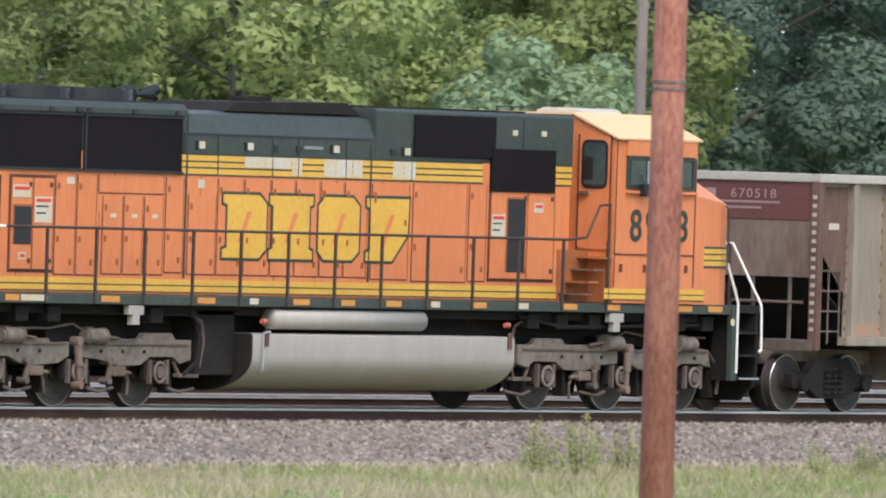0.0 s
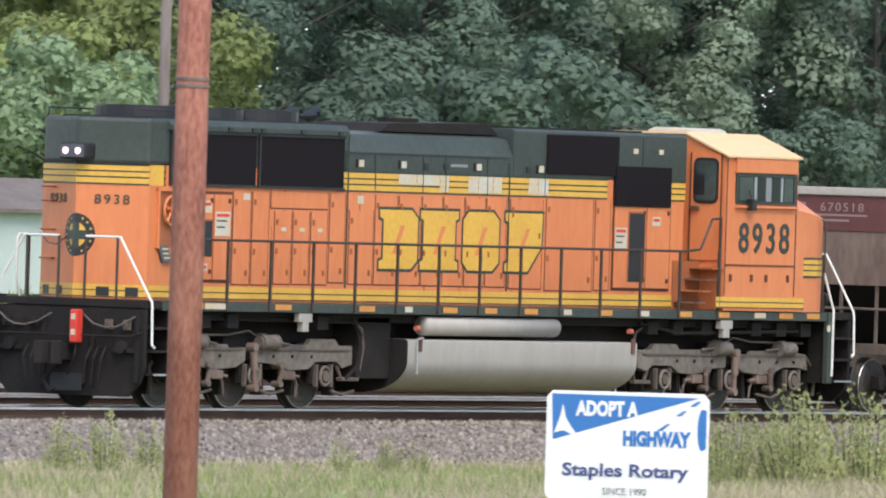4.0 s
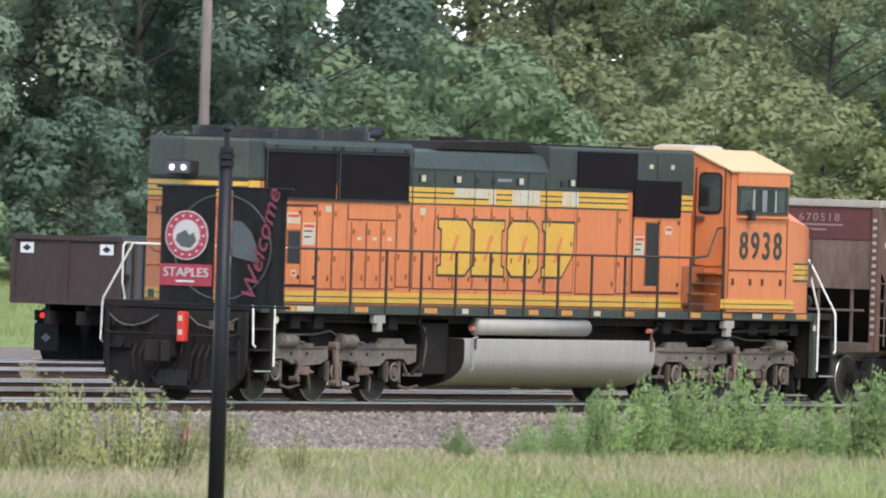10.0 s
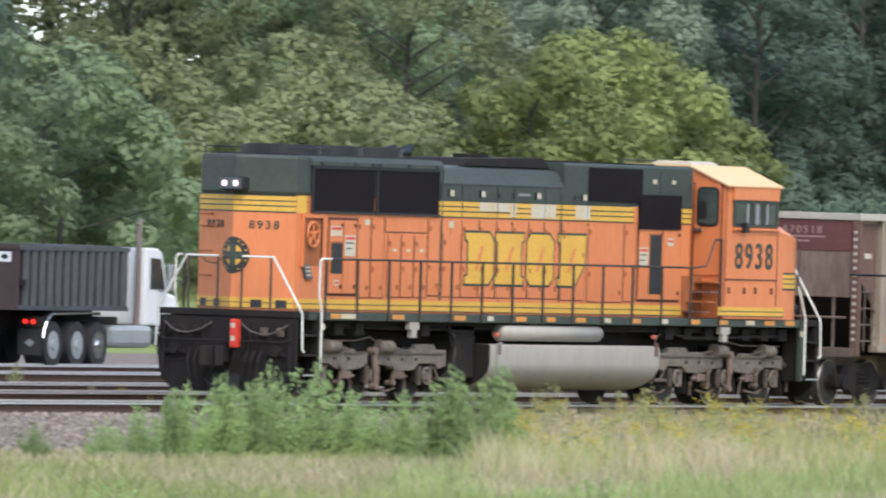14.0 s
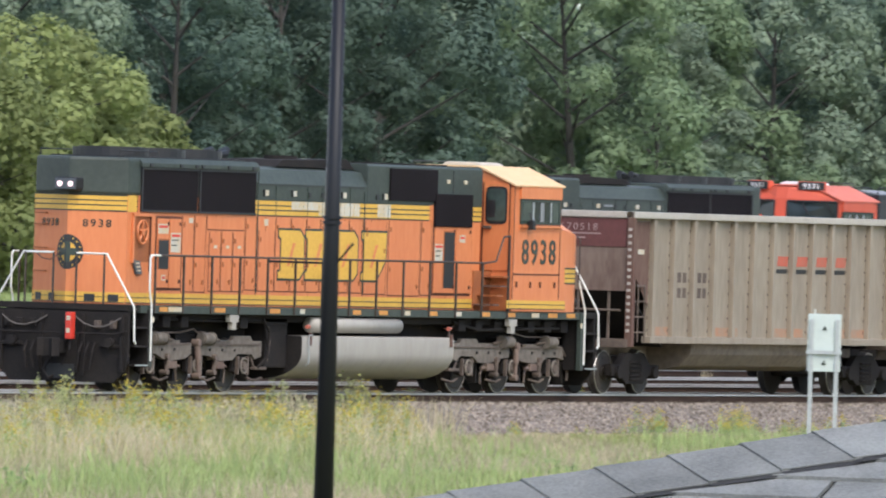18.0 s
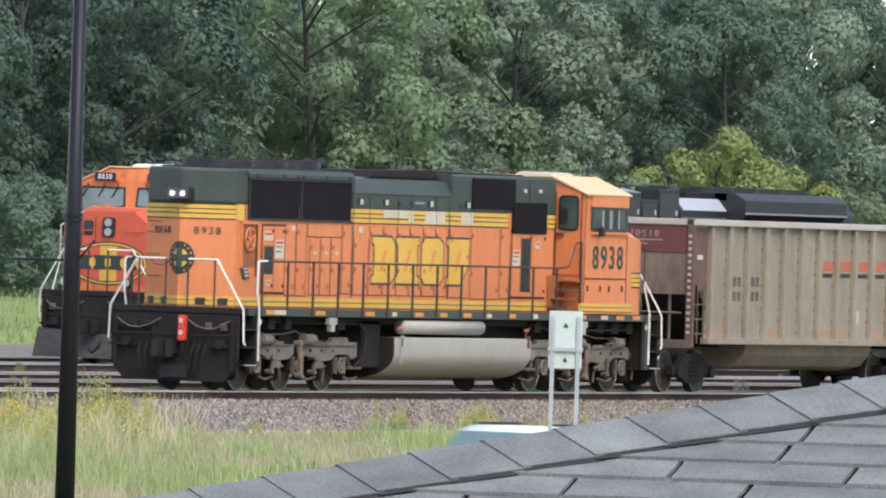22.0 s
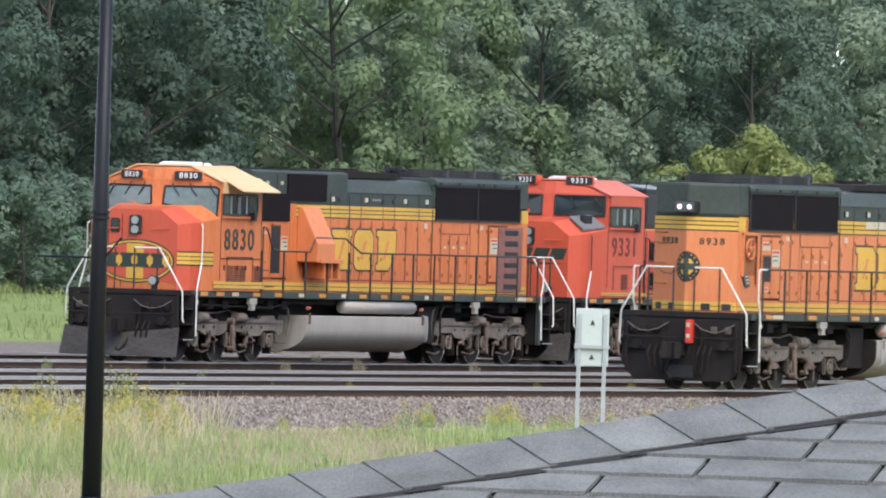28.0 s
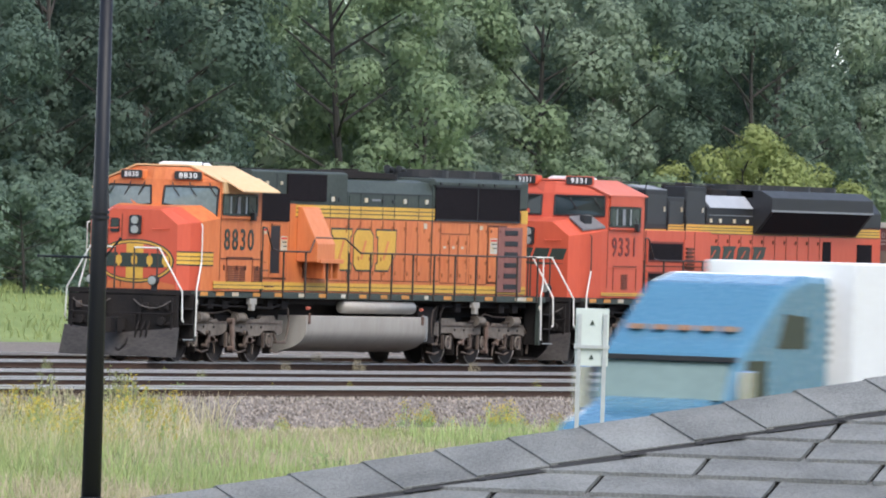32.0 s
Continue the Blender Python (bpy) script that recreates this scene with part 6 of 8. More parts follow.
# ---- the newer orange-red diesel ----
def flared_diesel(label, number, group):
    """A newer orange-red diesel with a black top and flared radiators, facing +x."""
    loco = thing("locomotive", label, "locomotive", group)
    bogie(loco, -7.35), bogie(loco, 7.35, -1)
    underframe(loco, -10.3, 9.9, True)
    comfort_cab(loco, REDDISH, REDTOP, number, modern=True)
    hood_end_platform(loco, -10.75, -1)
    hood_end_platform(loco, 10.75, 1)
    snow_plow(loco, 10.75)
    side_rails(loco, -9.75, 6.3)
    hood = loco
    bm = B()
    box(bm, -10.2, 6.4, -1.0, 1.0, 1.69, 3.62, 0.015)
    part("hood_side", bm, REDDISH, hood)
    bm = B()
    prism(bm, [(-0.99, 3.62), (0.99, 3.62), (0.99, 4.02), (0.72, 4.34), (-0.72, 4.34), (-0.99, 4.02)], "x", -10.2, 1.3, 0.02)
    part("hood_top", bm, BLACK, hood)
    bm = B()
    box(bm, 1.6, 6.3, -1.25, 1.25, 1.69, 3.42, 0.02)
    part("blower_housing", bm, REDDISH, hood)
    for sy in (-1, 1):
        yy = lambda a, b: sorted((sy * a, sy * b))
        stripes(hood, -10.1, 6.0, 3.37, 3.61, 1.0, sy)
        stripes(hood, -10.1, 1.58, 1.72, 1.92, 1.0, sy)
        stripes(hood, 1.62, 6.28, 1.74, 1.83, 1.25, sy)
        bm = B()
        prism(bm, [(sy * 0.9, 3.40), (sy * 1.05, 3.40), (sy * 1.52, 4.0), (sy * 1.52, 4.34), (sy * 1.2, 4.52), (sy * 0.6, 4.52)], "x", -8.4, -1.65, 0.02)
        fl = part("flared_radiator", bm, BLACK, hood, "black flared radiator wing")
        bm = B()
        prism(bm, [(sy * 1.10, 3.455), (sy * 1.51, 3.975), (sy * 1.518, 3.965), (sy * 1.108, 3.445)], "x", -8.2, -1.85)
        part("radiator_mesh", bm, GRILLE, fl)
        bm = B()
        box(bm, -8.4, -1.65, *yy(1.515, 1.535), 3.98, 4.03)
        part("radiator_lip", bm, HATCHGREY, fl)
        for z0, z1 in ((2.67, 3.09), (1.95, 2.33)):
            bm = B()
            box(bm, 3.36, 5.62, *yy(1.25, 1.262), z0 - 0.05, z1 + 0.05)
            gr = part("blower_grille", bm, DARKRED, hood, "dark red recessed grille")
            bm = B()
            box(bm, 3.44, 5.54, *yy(1.262, 1.268), z0, z1)
            part("grille_mesh", bm, GRILLE, gr)
            bm = B()
            for xa in (3.28, 5.62):
                box(bm, xa, xa + 0.06, *yy(1.25, 1.275), z0 - 0.1, z1 + 0.1)
            part("grille_edge", bm, REDDISH, gr)
        bm = B()
        for xa, xb, za, zb in ((1.62, 6.28, 2.50, 2.53), (3.24, 3.27, 1.9, 3.4), (5.72, 5.75, 1.9, 3.4), (2.62, 2.65, 1.9, 3.4)):
            box(bm, xa, xb, *yy(1.25, 1.256), za, zb)
        part("housing_seam", bm, SEAM, hood)
        for i in range(11):
            bm = B()
            box(bm, 2.74, 3.20, *yy(1.25, 1.30), 1.95 + 0.10 * i, 2.0 + 0.10 * i, 0.006)
            part("louvre", bm, SEAM, hood)
        for x0, x1, z0, z1 in ((-6.85, -6.3, 2.1, 3.25), (-9.6, -8.6, 2.1, 3.2)):
            bm = B()
            box(bm, x0, x1, *yy(1.0, 1.01), z0, z1)
            part("vent", bm, GRILLE, hood)
        x = -6.1
        while x < 1.5:
            bm = B()
            box(bm, x, x + 0.022, *yy(1.0, 1.008), 1.95, 3.35)
            part("door_seam", bm, SEAM, hood)
            for zz in (2.12, 2.5, 3.15):
                bm = B()
                box(bm, x + 0.10, x + 0.17, *yy(1.0, 1.018), zz, zz + 0.09)
                part("door_latch", bm, SEAM, hood)
            x += 0.74
        for x in (-4.6, -3.5, -2.3, -1.35, -0.5, 0.4, 1.0):
            bm = B()
            box(bm, x, x + 0.13, *yy(0.99, 1.02), 3.66, 3.76, 0.005)
            part("hood_latch", bm, PATCH, hood)
        bm = B()
        box(bm, -5.5, 1.2, *yy(0.988, 1.0), 3.84, 3.86)
        part("top_seam", bm, HATCHGREY, hood)
        # black cabinets behind the cab, with pale tops and pipes
        for x0, x1, z1, d in ((3.92, 5.30, 4.44, 1.02), (2.78, 3.86, 4.28, 1.0), (1.38, 2.72, 4.56, 0.98)):
            bm = B()
            box(bm, x0, x1, *yy(0.4, d), 3.45, z1, 0.03)
            cb_ = part("equipment_cabinet", bm, BLACK, hood)
            bm = B()
            box(bm, x0 + 0.1, x1 - 0.1, *yy(d, d + 0.012), 3.58, z1 - 0.12, 0.004)
            part("cabinet_door", bm, GREYBLACK, cb_)
            bm = B()
            box(bm, x0 + 0.18, x0 + 0.26, *yy(d + 0.012, d + 0.03), 3.9, 4.02)
            part("cabinet_latch", bm, PATCH, cb_)
            tube_x = x1 + 0.03
            part("conduit", tube(B(), [(tube_x, sy * 1.0, 3.40), (tube_x, sy * 1.04, 3.7), (tube_x, sy * 1.0, 4.2)], 0.03, 6), BLACK, hood)
        bm = B()
        prism(bm, [(sy * 0.45, 4.56), (sy * 1.0, 4.46), (sy * 1.0, 4.44), (sy * 0.45, 4.50)], "x", 3.92, 5.2)
        part("cabinet_cap", bm, HATCHGREY, hood)
        bm = B()
        prism(bm, [(sy * 0.995, 4.03), (sy * 0.735, 4.338), (sy * 0.75, 4.350), (sy * 1.010, 4.042)], "x", -1.9, 1.15)
        part("pale_hatch", bm, PALEHATCH, hood, "pale grey sloping roof hatch")
        bm = B()
        tube(bm, [(1.0, sy * 1.02, 4.55), (1.0, sy * 1.06, 4.62), (5.35, sy * 1.06, 4.62), (5.35, sy * 1.02, 4.40)], 0.015, 6)
        part("roof_rail", bm, BLACK, hood)
        for k in range(4):
            x = -2.40 + 0.97 * (k if sy < 0 else 3 - k)
            block_mark(hood, x, 2.66, 0.84, 0.41, 1.004, sy, k, LETTER_EDGE, LETTER_EDGE, 0.0, 0.35)
        bm = B()
        prism(bm, [(-2.1, 2.40), (1.4, 2.46), (1.4, 2.32), (0.2, 2.33)], "y", sy * 1.002, sy * 1.010)
        part("swoosh", bm, LETTER_EDGE, hood)
    for x in (-7.6, -5.9, -4.2, -2.6):
        bm = B()
        cyl(bm, (x, 0, 4.50), (x, 0, 4.66), 0.72, 24)
        part("radiator_fan", bm, BLACK, hood)
    bm = B()
    box(bm, -8.4, -1.65, -1.0, 1.0, 4.30, 4.52, 0.02)
    part("radiator_deck", bm, BLACK, hood)
    for x0, x1, z in ((-1.2, -0.2, 4.52), (0.1, 1.0, 4.60)):
        bm = B()
        box(bm, x0, x1, -0.45, 0.45, 4.32, z, 0.04)
        cyl(bm, ((x0 + x1) / 2, 0, z), ((x0 + x1) / 2, 0, z + 0.06), 0.22, 14)
        part("exhaust_silencer", bm, SOOT_SHADE, hood)
    return loco


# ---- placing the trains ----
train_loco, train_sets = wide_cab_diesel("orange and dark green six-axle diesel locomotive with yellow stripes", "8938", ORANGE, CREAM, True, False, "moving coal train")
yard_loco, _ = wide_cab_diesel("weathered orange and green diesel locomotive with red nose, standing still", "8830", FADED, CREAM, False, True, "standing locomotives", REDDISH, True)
yard_loco.matrix_basis = pose(308.4, 143.3, 0, 0, 0, 180)
red_loco = flared_diesel("orange-red diesel locomotive with black flared radiators, standing in the yard", "9331", "standing locomotives")
red_loco.matrix_basis = pose(331.0, 143.3, 0, 0, 0, 180)
tail_device(train_loco)
car_a, sets_a = coal_car("dusty aluminium coal car with rust-brown ends")
car_b = copy_thing(car_a, Matrix())
car_c = copy_thing(car_a, Matrix())
yard_car = copy_thing(car_a, pose(343.2, 143.3, 0))
tagged(yard_car, "dusty coal car coupled behind the standing locomotives")
CARS = ((car_a, 12.15), (car_b, 12.15 + 16.0), (car_c, 12.15 + 32.0))

# ---- woods ----
random.seed(11)
KINDS = (("oak_tree", "broad dark green oak with dense crown", 13.5, 4.6, LEAF_DARK, 1), ("oak_tree", "tall deep green oak with uneven crown", 15.0, 4.2, LEAF_DEEP, 2),
         ("ash_tree", "mid-green ash with a billowing crown", 13.0, 4.4, LEAF_MID, 3), ("white_oak", "grey-green oak with pale leaf undersides", 14.0, 4.2, LEAF_PALE, 4),
         ("elm_tree", "olive green elm with an open crown and bare limbs", 12.5, 4.8, LEAF_OLIVE, 5), ("maple_tree", "rich green maple with a rounded crown", 11.0, 4.2, LEAF_RICH, 9),
         ("cottonwood_tree", "yellow-green cottonwood with a loose billowing crown", 12.5, 4.6, LEAF_COTTON, 12))
oaks = [tree(*k, 17000 if i == 4 else 28000, 0.104, 34 if i == 4 else 26, 0.2 if i == 4 else 0.08, open_crown=i == 4) for i, k in enumerate(KINDS)]
inner = [tree(*k[:5], k[5] + 30, 9000, 0.19) for k in KINDS]
far_oaks = [tree("oak_tree", "dark green oak deeper in the wood", 14.0, 4.6, LEAF_DARK, 21, 4500, 0.26), tree("ash_tree", "mid-green ash deeper in the wood", 14.0, 4.4, LEAF_MID, 22, 4500, 0.26)]
young = [tree("young_willow", "yellow-green young tree at the wood's edge", 7.0, 3.2, LEAF_YELLOW, 6, 13000, 0.105, 24, 0.05),
         tree("young_ash", "bushy mid-green young tree", 5.5, 3.0, LEAF_MID, 7, 11000, 0.10, 20, 0.03),
         tree("young_oak", "bushy dark green young tree", 5.0, 2.8, LEAF_DARK, 8, 11000, 0.10, 20, 0.02),
         tree("olive_sapling", "dull olive young tree with loose twigs", 6.5, 3.0, LEAF_OLIVE, 10, 11000, 0.10, 24, 0.04)]


def plant(kind, x, y, s, tall=1.0):
    return copy_thing(kind, pose(x, y, ground_z(x, y), 0, 0, random.uniform(0, 360)) @ Matrix.Diagonal((s, s, s * tall, 1)))


# which trees stand in each stretch of the wood: from x, to x, kinds
STRETCH = ((255, 298, (2, 6, 4, 2)), (298, 325, (6, 2, 6)), (325, 362, (0, 3, 0, 1)), (362, 373, (0, 1, 2)), (373, 390, (5, 5, 2)), (390, 409, (4, 4, 4, 2)), (409, 424, (3, 2, 3)), (424, 446, (1,)), (446, 459, (1, 3, 0)),
           (459, 487, (2, 2, 3)), (487, 500, (3, 0)), (500, 508, (3, 0)), (508, 620, (3, 3, 2)))
for row, (yb, gap, grow) in enumerate(((212, 6.2, 0.92), (223, 6.0, 1.0), (238, 6.5, 1.12))):
    x = 264 + 3 * row
    while x < 566:
        for a, b, ks in STRETCH:
            if a <= x * 215 / yb < b:
                off = min(abs(math.degrees(math.atan2(x, yb)) - 60.56) / 0.55, abs(math.degrees(math.atan2(x, yb)) - 67.36) / 0.34)
                low = 0.54 if off < 1 and x < 500 else 0.62 if off < 1 else 1.0
                plant((oaks, inner)[row][random.choice(ks)] if row < 2 else far_oaks[1 if ks[0] in (2, 4, 5, 6) else 0], x + random.uniform(-1.5, 1.5), yb + random.uniform(-4, 4), random.uniform(0.86, 1.14) * grow * low, random.uniform(0.92, 1.12))
        x += gap
# young trees in front
for x, y, k, s in ((270, 198, 0, 1.15), (276, 202, 0, 1.2), (283, 200, 0, 1.25), (289, 204, 0, 1.15), (296, 200, 1, 1.1), (300, 203, 0, 0.95), (307, 205, 0, 1.15), (316, 204, 2, 1.1), (325, 203, 2, 1.3), (334, 206, 1, 0.9),
                   (343, 205, 2, 1.0), (349, 200, 1, 1.1), (354, 199, 1, 1.3), (360, 201, 1, 1.15), (364, 203, 3, 1.0), (369, 204, 3, 1.15), (374, 202, 3, 1.0), (379, 204, 3, 1.2), (385, 205, 3, 1.0), (391, 202, 0, 1.1),
                   (397, 203, 0, 1.2), (402, 204, 0, 1.15), (407, 205, 0, 0.95), (413, 206, 2, 0.95), (420, 206, 2, 0.85), (405, 197, 2, 0.72), (410, 196, 2, 0.7), (400, 196, 2, 0.7), (427, 206, 2, 0.8), (436, 207, 2, 0.9), (448, 207, 1, 0.8), (458, 207, 2, 0.9), (467, 207, 1, 0.9),
                   (473, 206, 1, 0.8), (479, 205, 0, 0.9), (484, 206, 0, 0.82), (491, 206, 1, 0.9), (503, 207, 2, 1.0), (514, 206, 1, 0.9), (524, 207, 2, 1.0)):
    plant(young[k], x, y, s)
for i, k in enumerate(oaks + inner + young + far_oaks):
    k.matrix_basis = pose(566 + 5 * i, 222 + 5 * (i % 3), 0)

# glowing wall added far beyond the woods, so sky gaps come out white
bm = B()
sky_v = [[bm.verts.new((3200 * math.sin(a), 3200 * math.cos(a), z)) for z in (-30, 900)] for a in [radians(-60 + 8 * k) for k in range(21)]]
for p, q in zip(sky_v, sky_v[1:]):
    bm.faces.new((p[0], p[1], q[1], q[0]))
tagged(new("backdrop", finish(bm, "backdrop", glow("backdrop_glow", (0.92, 0.95, 1.0), 0.62))), "glowing backdrop for the white overcast sky beyond the woods", "sky", kind="structure")

# ---- poles ----
redpole = pole("utility_pole", 119.5, 79.0, -1.4, 9.0, 0.18, 0.158, WOODPOLE, "red-brown creosoted wooden utility pole", "utility pole", 20)
bm = B()
for z in (5.95, 6.02):
    cyl(bm, (0, 0, z), (0, 0, z + 0.03), 0.176, 20)
part("steel_band", bm, GREYPOLE, redpole)
for x in (248.5, 281.0):
    p = pole("yard_pole", x, 165, -0.1, 9.2, 0.14, 0.11, GREYPOLE, "weathered grey wooden pole behind the yard", "utility pole")
    if x > 260:
        bm = B()
        tube(bm, [(0, 0, 9.0), (0.5, -0.4, 9.25)], 0.04)
        box(bm, 0.35, 0.95, -0.75, -0.35, 9.18, 9.32, 0.03)
        part("floodlight", bm, STEEL, p)


wire = thing("overhead_cable", "thin black overhead cable strung between the yard poles", "cable")
part("cable", tube(B(), [(x, 165, 9.02 - 0.5 * (1 - ((x - 264.75) / 16.25) ** 2)) for x in [248.5 + 3.25 * k for k in range(11)]], 0.011, 5), BLACK, wire)


def lamp_post(x, y, label, banners):
    lp = thing("lamp_post", label, "lamp post", "black lamp posts", pose(x, y, -1.4))
    bm = B()
    cyl(bm, (0, 0, -0.1), (0, 0, 1.2), 0.15, 18, 0.14)
    cyl(bm, (0, 0, 1.2), (0, 0, 1.28), 0.16, 18, 0.15)
    part("base", bm, LAMPPOST, lp, smooth=True)
    bm = B()
    top = 5.45 if banners else 8.5
    cyl(bm, (0, 0, 1.28), (0, 0, top), 0.095 if banners else 0.128, 18, 0.078)
    part("shaft", bm, LAMPPOST, lp, smooth=True)
    bm = B()
    if banners:
        for z, r in ((5.30, 0.095), (5.38, 0.105), (5.45, 0.09)):
            cyl(bm, (0, 0, z), (0, 0, z + 0.06), r, 18)
        cyl(bm, (0, 0, 5.5), (0, 0, 5.72), 0.04, 10, 0.03)
        bmesh.ops.create_uvsphere(bm, u_segments=12, v_segments=8, radius=0.055, matrix=Matrix.Translation((0, 0, 5.72)))
    else:
        for z in (4.86, 4.93):
            cyl(bm, (0, 0, z), (0, 0, z + 0.04), 0.125, 18)
    part("collar", bm, LAMPPOST, lp)
    for s in (1, -1):
        for z in ((5.06, 3.75) if banners else (4.36,)):
            bm = B()
            ln = 0.86 if banners or s > 0 else 0.3
            cyl(bm, (0, s * 0.08, z), (0, s * ln, z + (0 if banners or s > 0 else 0.25)), 0.014, 8)
            bmesh.ops.create_uvsphere(bm, u_segments=8, v_segments=6, radius=0.022, matrix=Matrix.Translation((0, s * ln, z + (0 if banners or s > 0 else 0.25))))
            part("banner_arm", bm, LAMPPOST, lp)
        if banners:
            bm = B()
            ys = [s * (0.11 + 0.70 * i / 8) for i in range(9)]
            fr = [[bm.verts.new((-0.012 + 0.012 * math.sin(3.1 * i + s), y, z)) for i, y in enumerate(ys)] for z in (3.77, 4.4, 5.05)]
            for a, b in zip(fr, fr[1:]):
                for i in range(8):
                    bm.faces.new((a[i], a[i + 1], b[i + 1], b[i]))
            bmesh.ops.solidify(bm, geom=bm.faces[:], thickness=0.008)
            bn = part("banner", bm, BANNER, lp, "black vinyl street banner")
            ring = [k * math.pi / 16 for k in range(32)]
            arc = [(-0.03, s * 0.62 * math.cos(a), 4.40 + 0.58 * math.sin(a)) for a in [k * 0.1 - 1.4 for k in range(29)]]
            bm = tube(B(), arc, 0.008, 5)
            part("printed_ring", bm, EMBLEM_GREY, bn)
            if s > 0:
                for r0, mat, d in ((0.275, PRINTWHITE, 0.036), (0.262, CRIMSON, 0.038), (0.175, PRINTWHITE, 0.040)):
                    bm = B()
                    prism(bm, [(0.46 + r0 * math.cos(a), 4.52 + r0 * math.sin(a)) for a in ring], "x", -d, -0.028)
                    part("round_print", bm, mat, bn)
                bm = B()
                prism(bm, [(0.33, 4.46), (0.40, 4.38), (0.52, 4.39), (0.60, 4.46), (0.58, 4.53), (0.47, 4.58), (0.42, 4.52), (0.37, 4.56)], "x", -0.042, -0.036)
                part("round_print_shape", bm, EMBLEM_GREY, bn)
                for q in range(14):
                    aq = q * math.tau / 14
                    bm = B()
                    cyl(bm, (-0.0385, 0.46 + 0.22 * math.cos(aq), 4.52 + 0.22 * math.sin(aq)), (-0.041, 0.46 + 0.22 * math.cos(aq), 4.52 + 0.22 * math.sin(aq)), 0.016, 6)
                    part("ring_print_dot", bm, PRINTWHITE, bn)
                bm = B()
                box(bm, -0.036, -0.028, 0.125, 0.79, 3.96, 4.20)
                part("red_panel", bm, CRIMSON, bn)
                text_mesh("STAPLES", 0.145, PRINTWHITE, bn, pose(-0.040, 0.455, 4.105, 90, 0, -90), "lettering", 1.1)
                bm = B()
                box(bm, -0.040, -0.034, 0.35, 0.58, 4.00, 4.02)
                part("small_print_bar", bm, WHITE, bn)
            else:
                bm = B()
                prism(bm, [(-0.13, 4.70), (-0.24, 4.69), (-0.36, 4.58), (-0.44, 4.42), (-0.46, 4.24), (-0.13, 4.30)], "x", -0.034, -0.026)
                part("grey_print", bm, EMBLEM_GREY, bn)
                text_mesh("Welcome", 0.26, DARKPINK, bn, pose(-0.040, -0.50, 4.42, 90, 0, -90) @ pose(0, 0, 0, 0, 0, 76), "lettering", 1.25, 0.35)
    return lp


lamp_post(135.06, 79.0, "black lamp post with two black town banners", True)
lamp_post(163.34, 79.0, "tall plain black lamp post with bare banner arms", False)

# ---- road signs ----
SIGNINK = material("sign_ink", (0.05, 0.07, 0.19), 0.5, amount=0.2)
sg = thing("road_sign", "white and blue adopt-a-highway sign on steel posts", "road sign", "", pose(126.5, 78.0, 0.94, 0, 0, -54))
bm = B()
prism(bm, [(0.86 * sx * cx + 0 * cz, 0.58 * sz) for sx, sz, cx, cz in ((-1, -.88, 1, 0), (-.93, -1, 1, 0), (.93, -1, 1, 0), (1, -.88, 1, 0), (1, .88, 1, 0), (.93, 1, 1, 0), (-.93, 1, 1, 0), (-1, .88, 1, 0))], "y", -0.01, 0.01)
part("sign_plate", bm, WHITE, sg)
bm = B()
prism(bm, [(-0.81, 0.545), (0.74, 0.535), (-0.79, 0.06)], "y", -0.013, -0.010)
part("blue_field", bm, SIGNBLUE, sg)
bm = B()
prism(bm, [(0.79 + 0.05 * math.cos(a) - 0.005, 0.2 + 0.22 * math.sin(a)) for a in [math.pi / 2 + k * math.pi / 8 for k in range(9)]] + [(0.83, 0.0), (0.83, 0.40)], "y", -0.013, -0.010)
part("blue_edge_mark", bm, SIGNBLUE, sg)
for a, b in ((0.33, 0.20), (0.53, 0.36), (0.68, 0.465)):
    bm = B()
    w = 0.07 if a < 0.4 else 0.045
    prism(bm, [(a - 0.03, b - 0.02), (a + 0.03, b - 0.02), (a + 0.03 + w * 1.3, b + w * 0.8), (a + w * 1.3 - 0.01, b + w * 0.8)], "y", -0.013, -0.010)
    part("road_dash", bm, SIGNBLUE, sg)
bm = B()
prism(bm, [(-0.78, 0.13), (-0.72, 0.3), (-0.69, 0.44), (-0.66, 0.3), (-0.6, 0.2), (-0.55, 0.14), (-0.6, 0.12), (-0.68, 0.16)], "y", -0.016, -0.013)
part("white_mark", bm, WHITE, sg)
text_mesh("ADOPT A", 0.21, WHITE, sg, pose(-0.225, -0.014, 0.39, 90), "lettering", 0.71, bold=0.010)
text_mesh("HIGHWAY", 0.205, SIGNBLUE, sg, pose(0.30, -0.012, 0.085, 90), "lettering", 0.72, bold=0.012)
text_mesh("Staples Rotary", 0.185, SIGNINK, sg, pose(-0.02, -0.012, -0.255, 90), "lettering", 1.23, bold=0.005)
text_mesh("SINCE 1990", 0.105, EMBLEM_GREY, sg, pose(-0.02, -0.012, -0.475, 90), "lettering", 0.9)
for x in (-0.5, 0.5):
    bm = B()
    box(bm, x - 0.03, x + 0.03, 0.01, 0.05, -2.4, 0.5)
    part("sign_post", bm, STEEL, sg)

ws = thing("sign_back", "unpainted backs of two stacked road signs on galvanised posts", "road sign", "", pose(181.4, 80.0, -1.4, 0, 0, -62))
for z0, z1, nm in ((3.28, 3.80, "upper_panel"), (2.99, 3.24, "lower_panel")):
    bm = B()
    box(bm, -0.235, 0.235, 0.0, 0.02, z0, z1, 0.006)
    pn = part("sign_panel", bm, SIGNBACK, ws, "pale grey-white sign back")
    bm = B()
    zc = (z0 + z1) / 2 if z1 - z0 < 0.3 else z1 - 0.2
    prism(bm, [(-0.035, zc - 0.03), (0.035, zc - 0.03), (0, zc + 0.04)], "y", -0.012, 0.0)
    part("sticker", bm, LETTER_EDGE, pn)
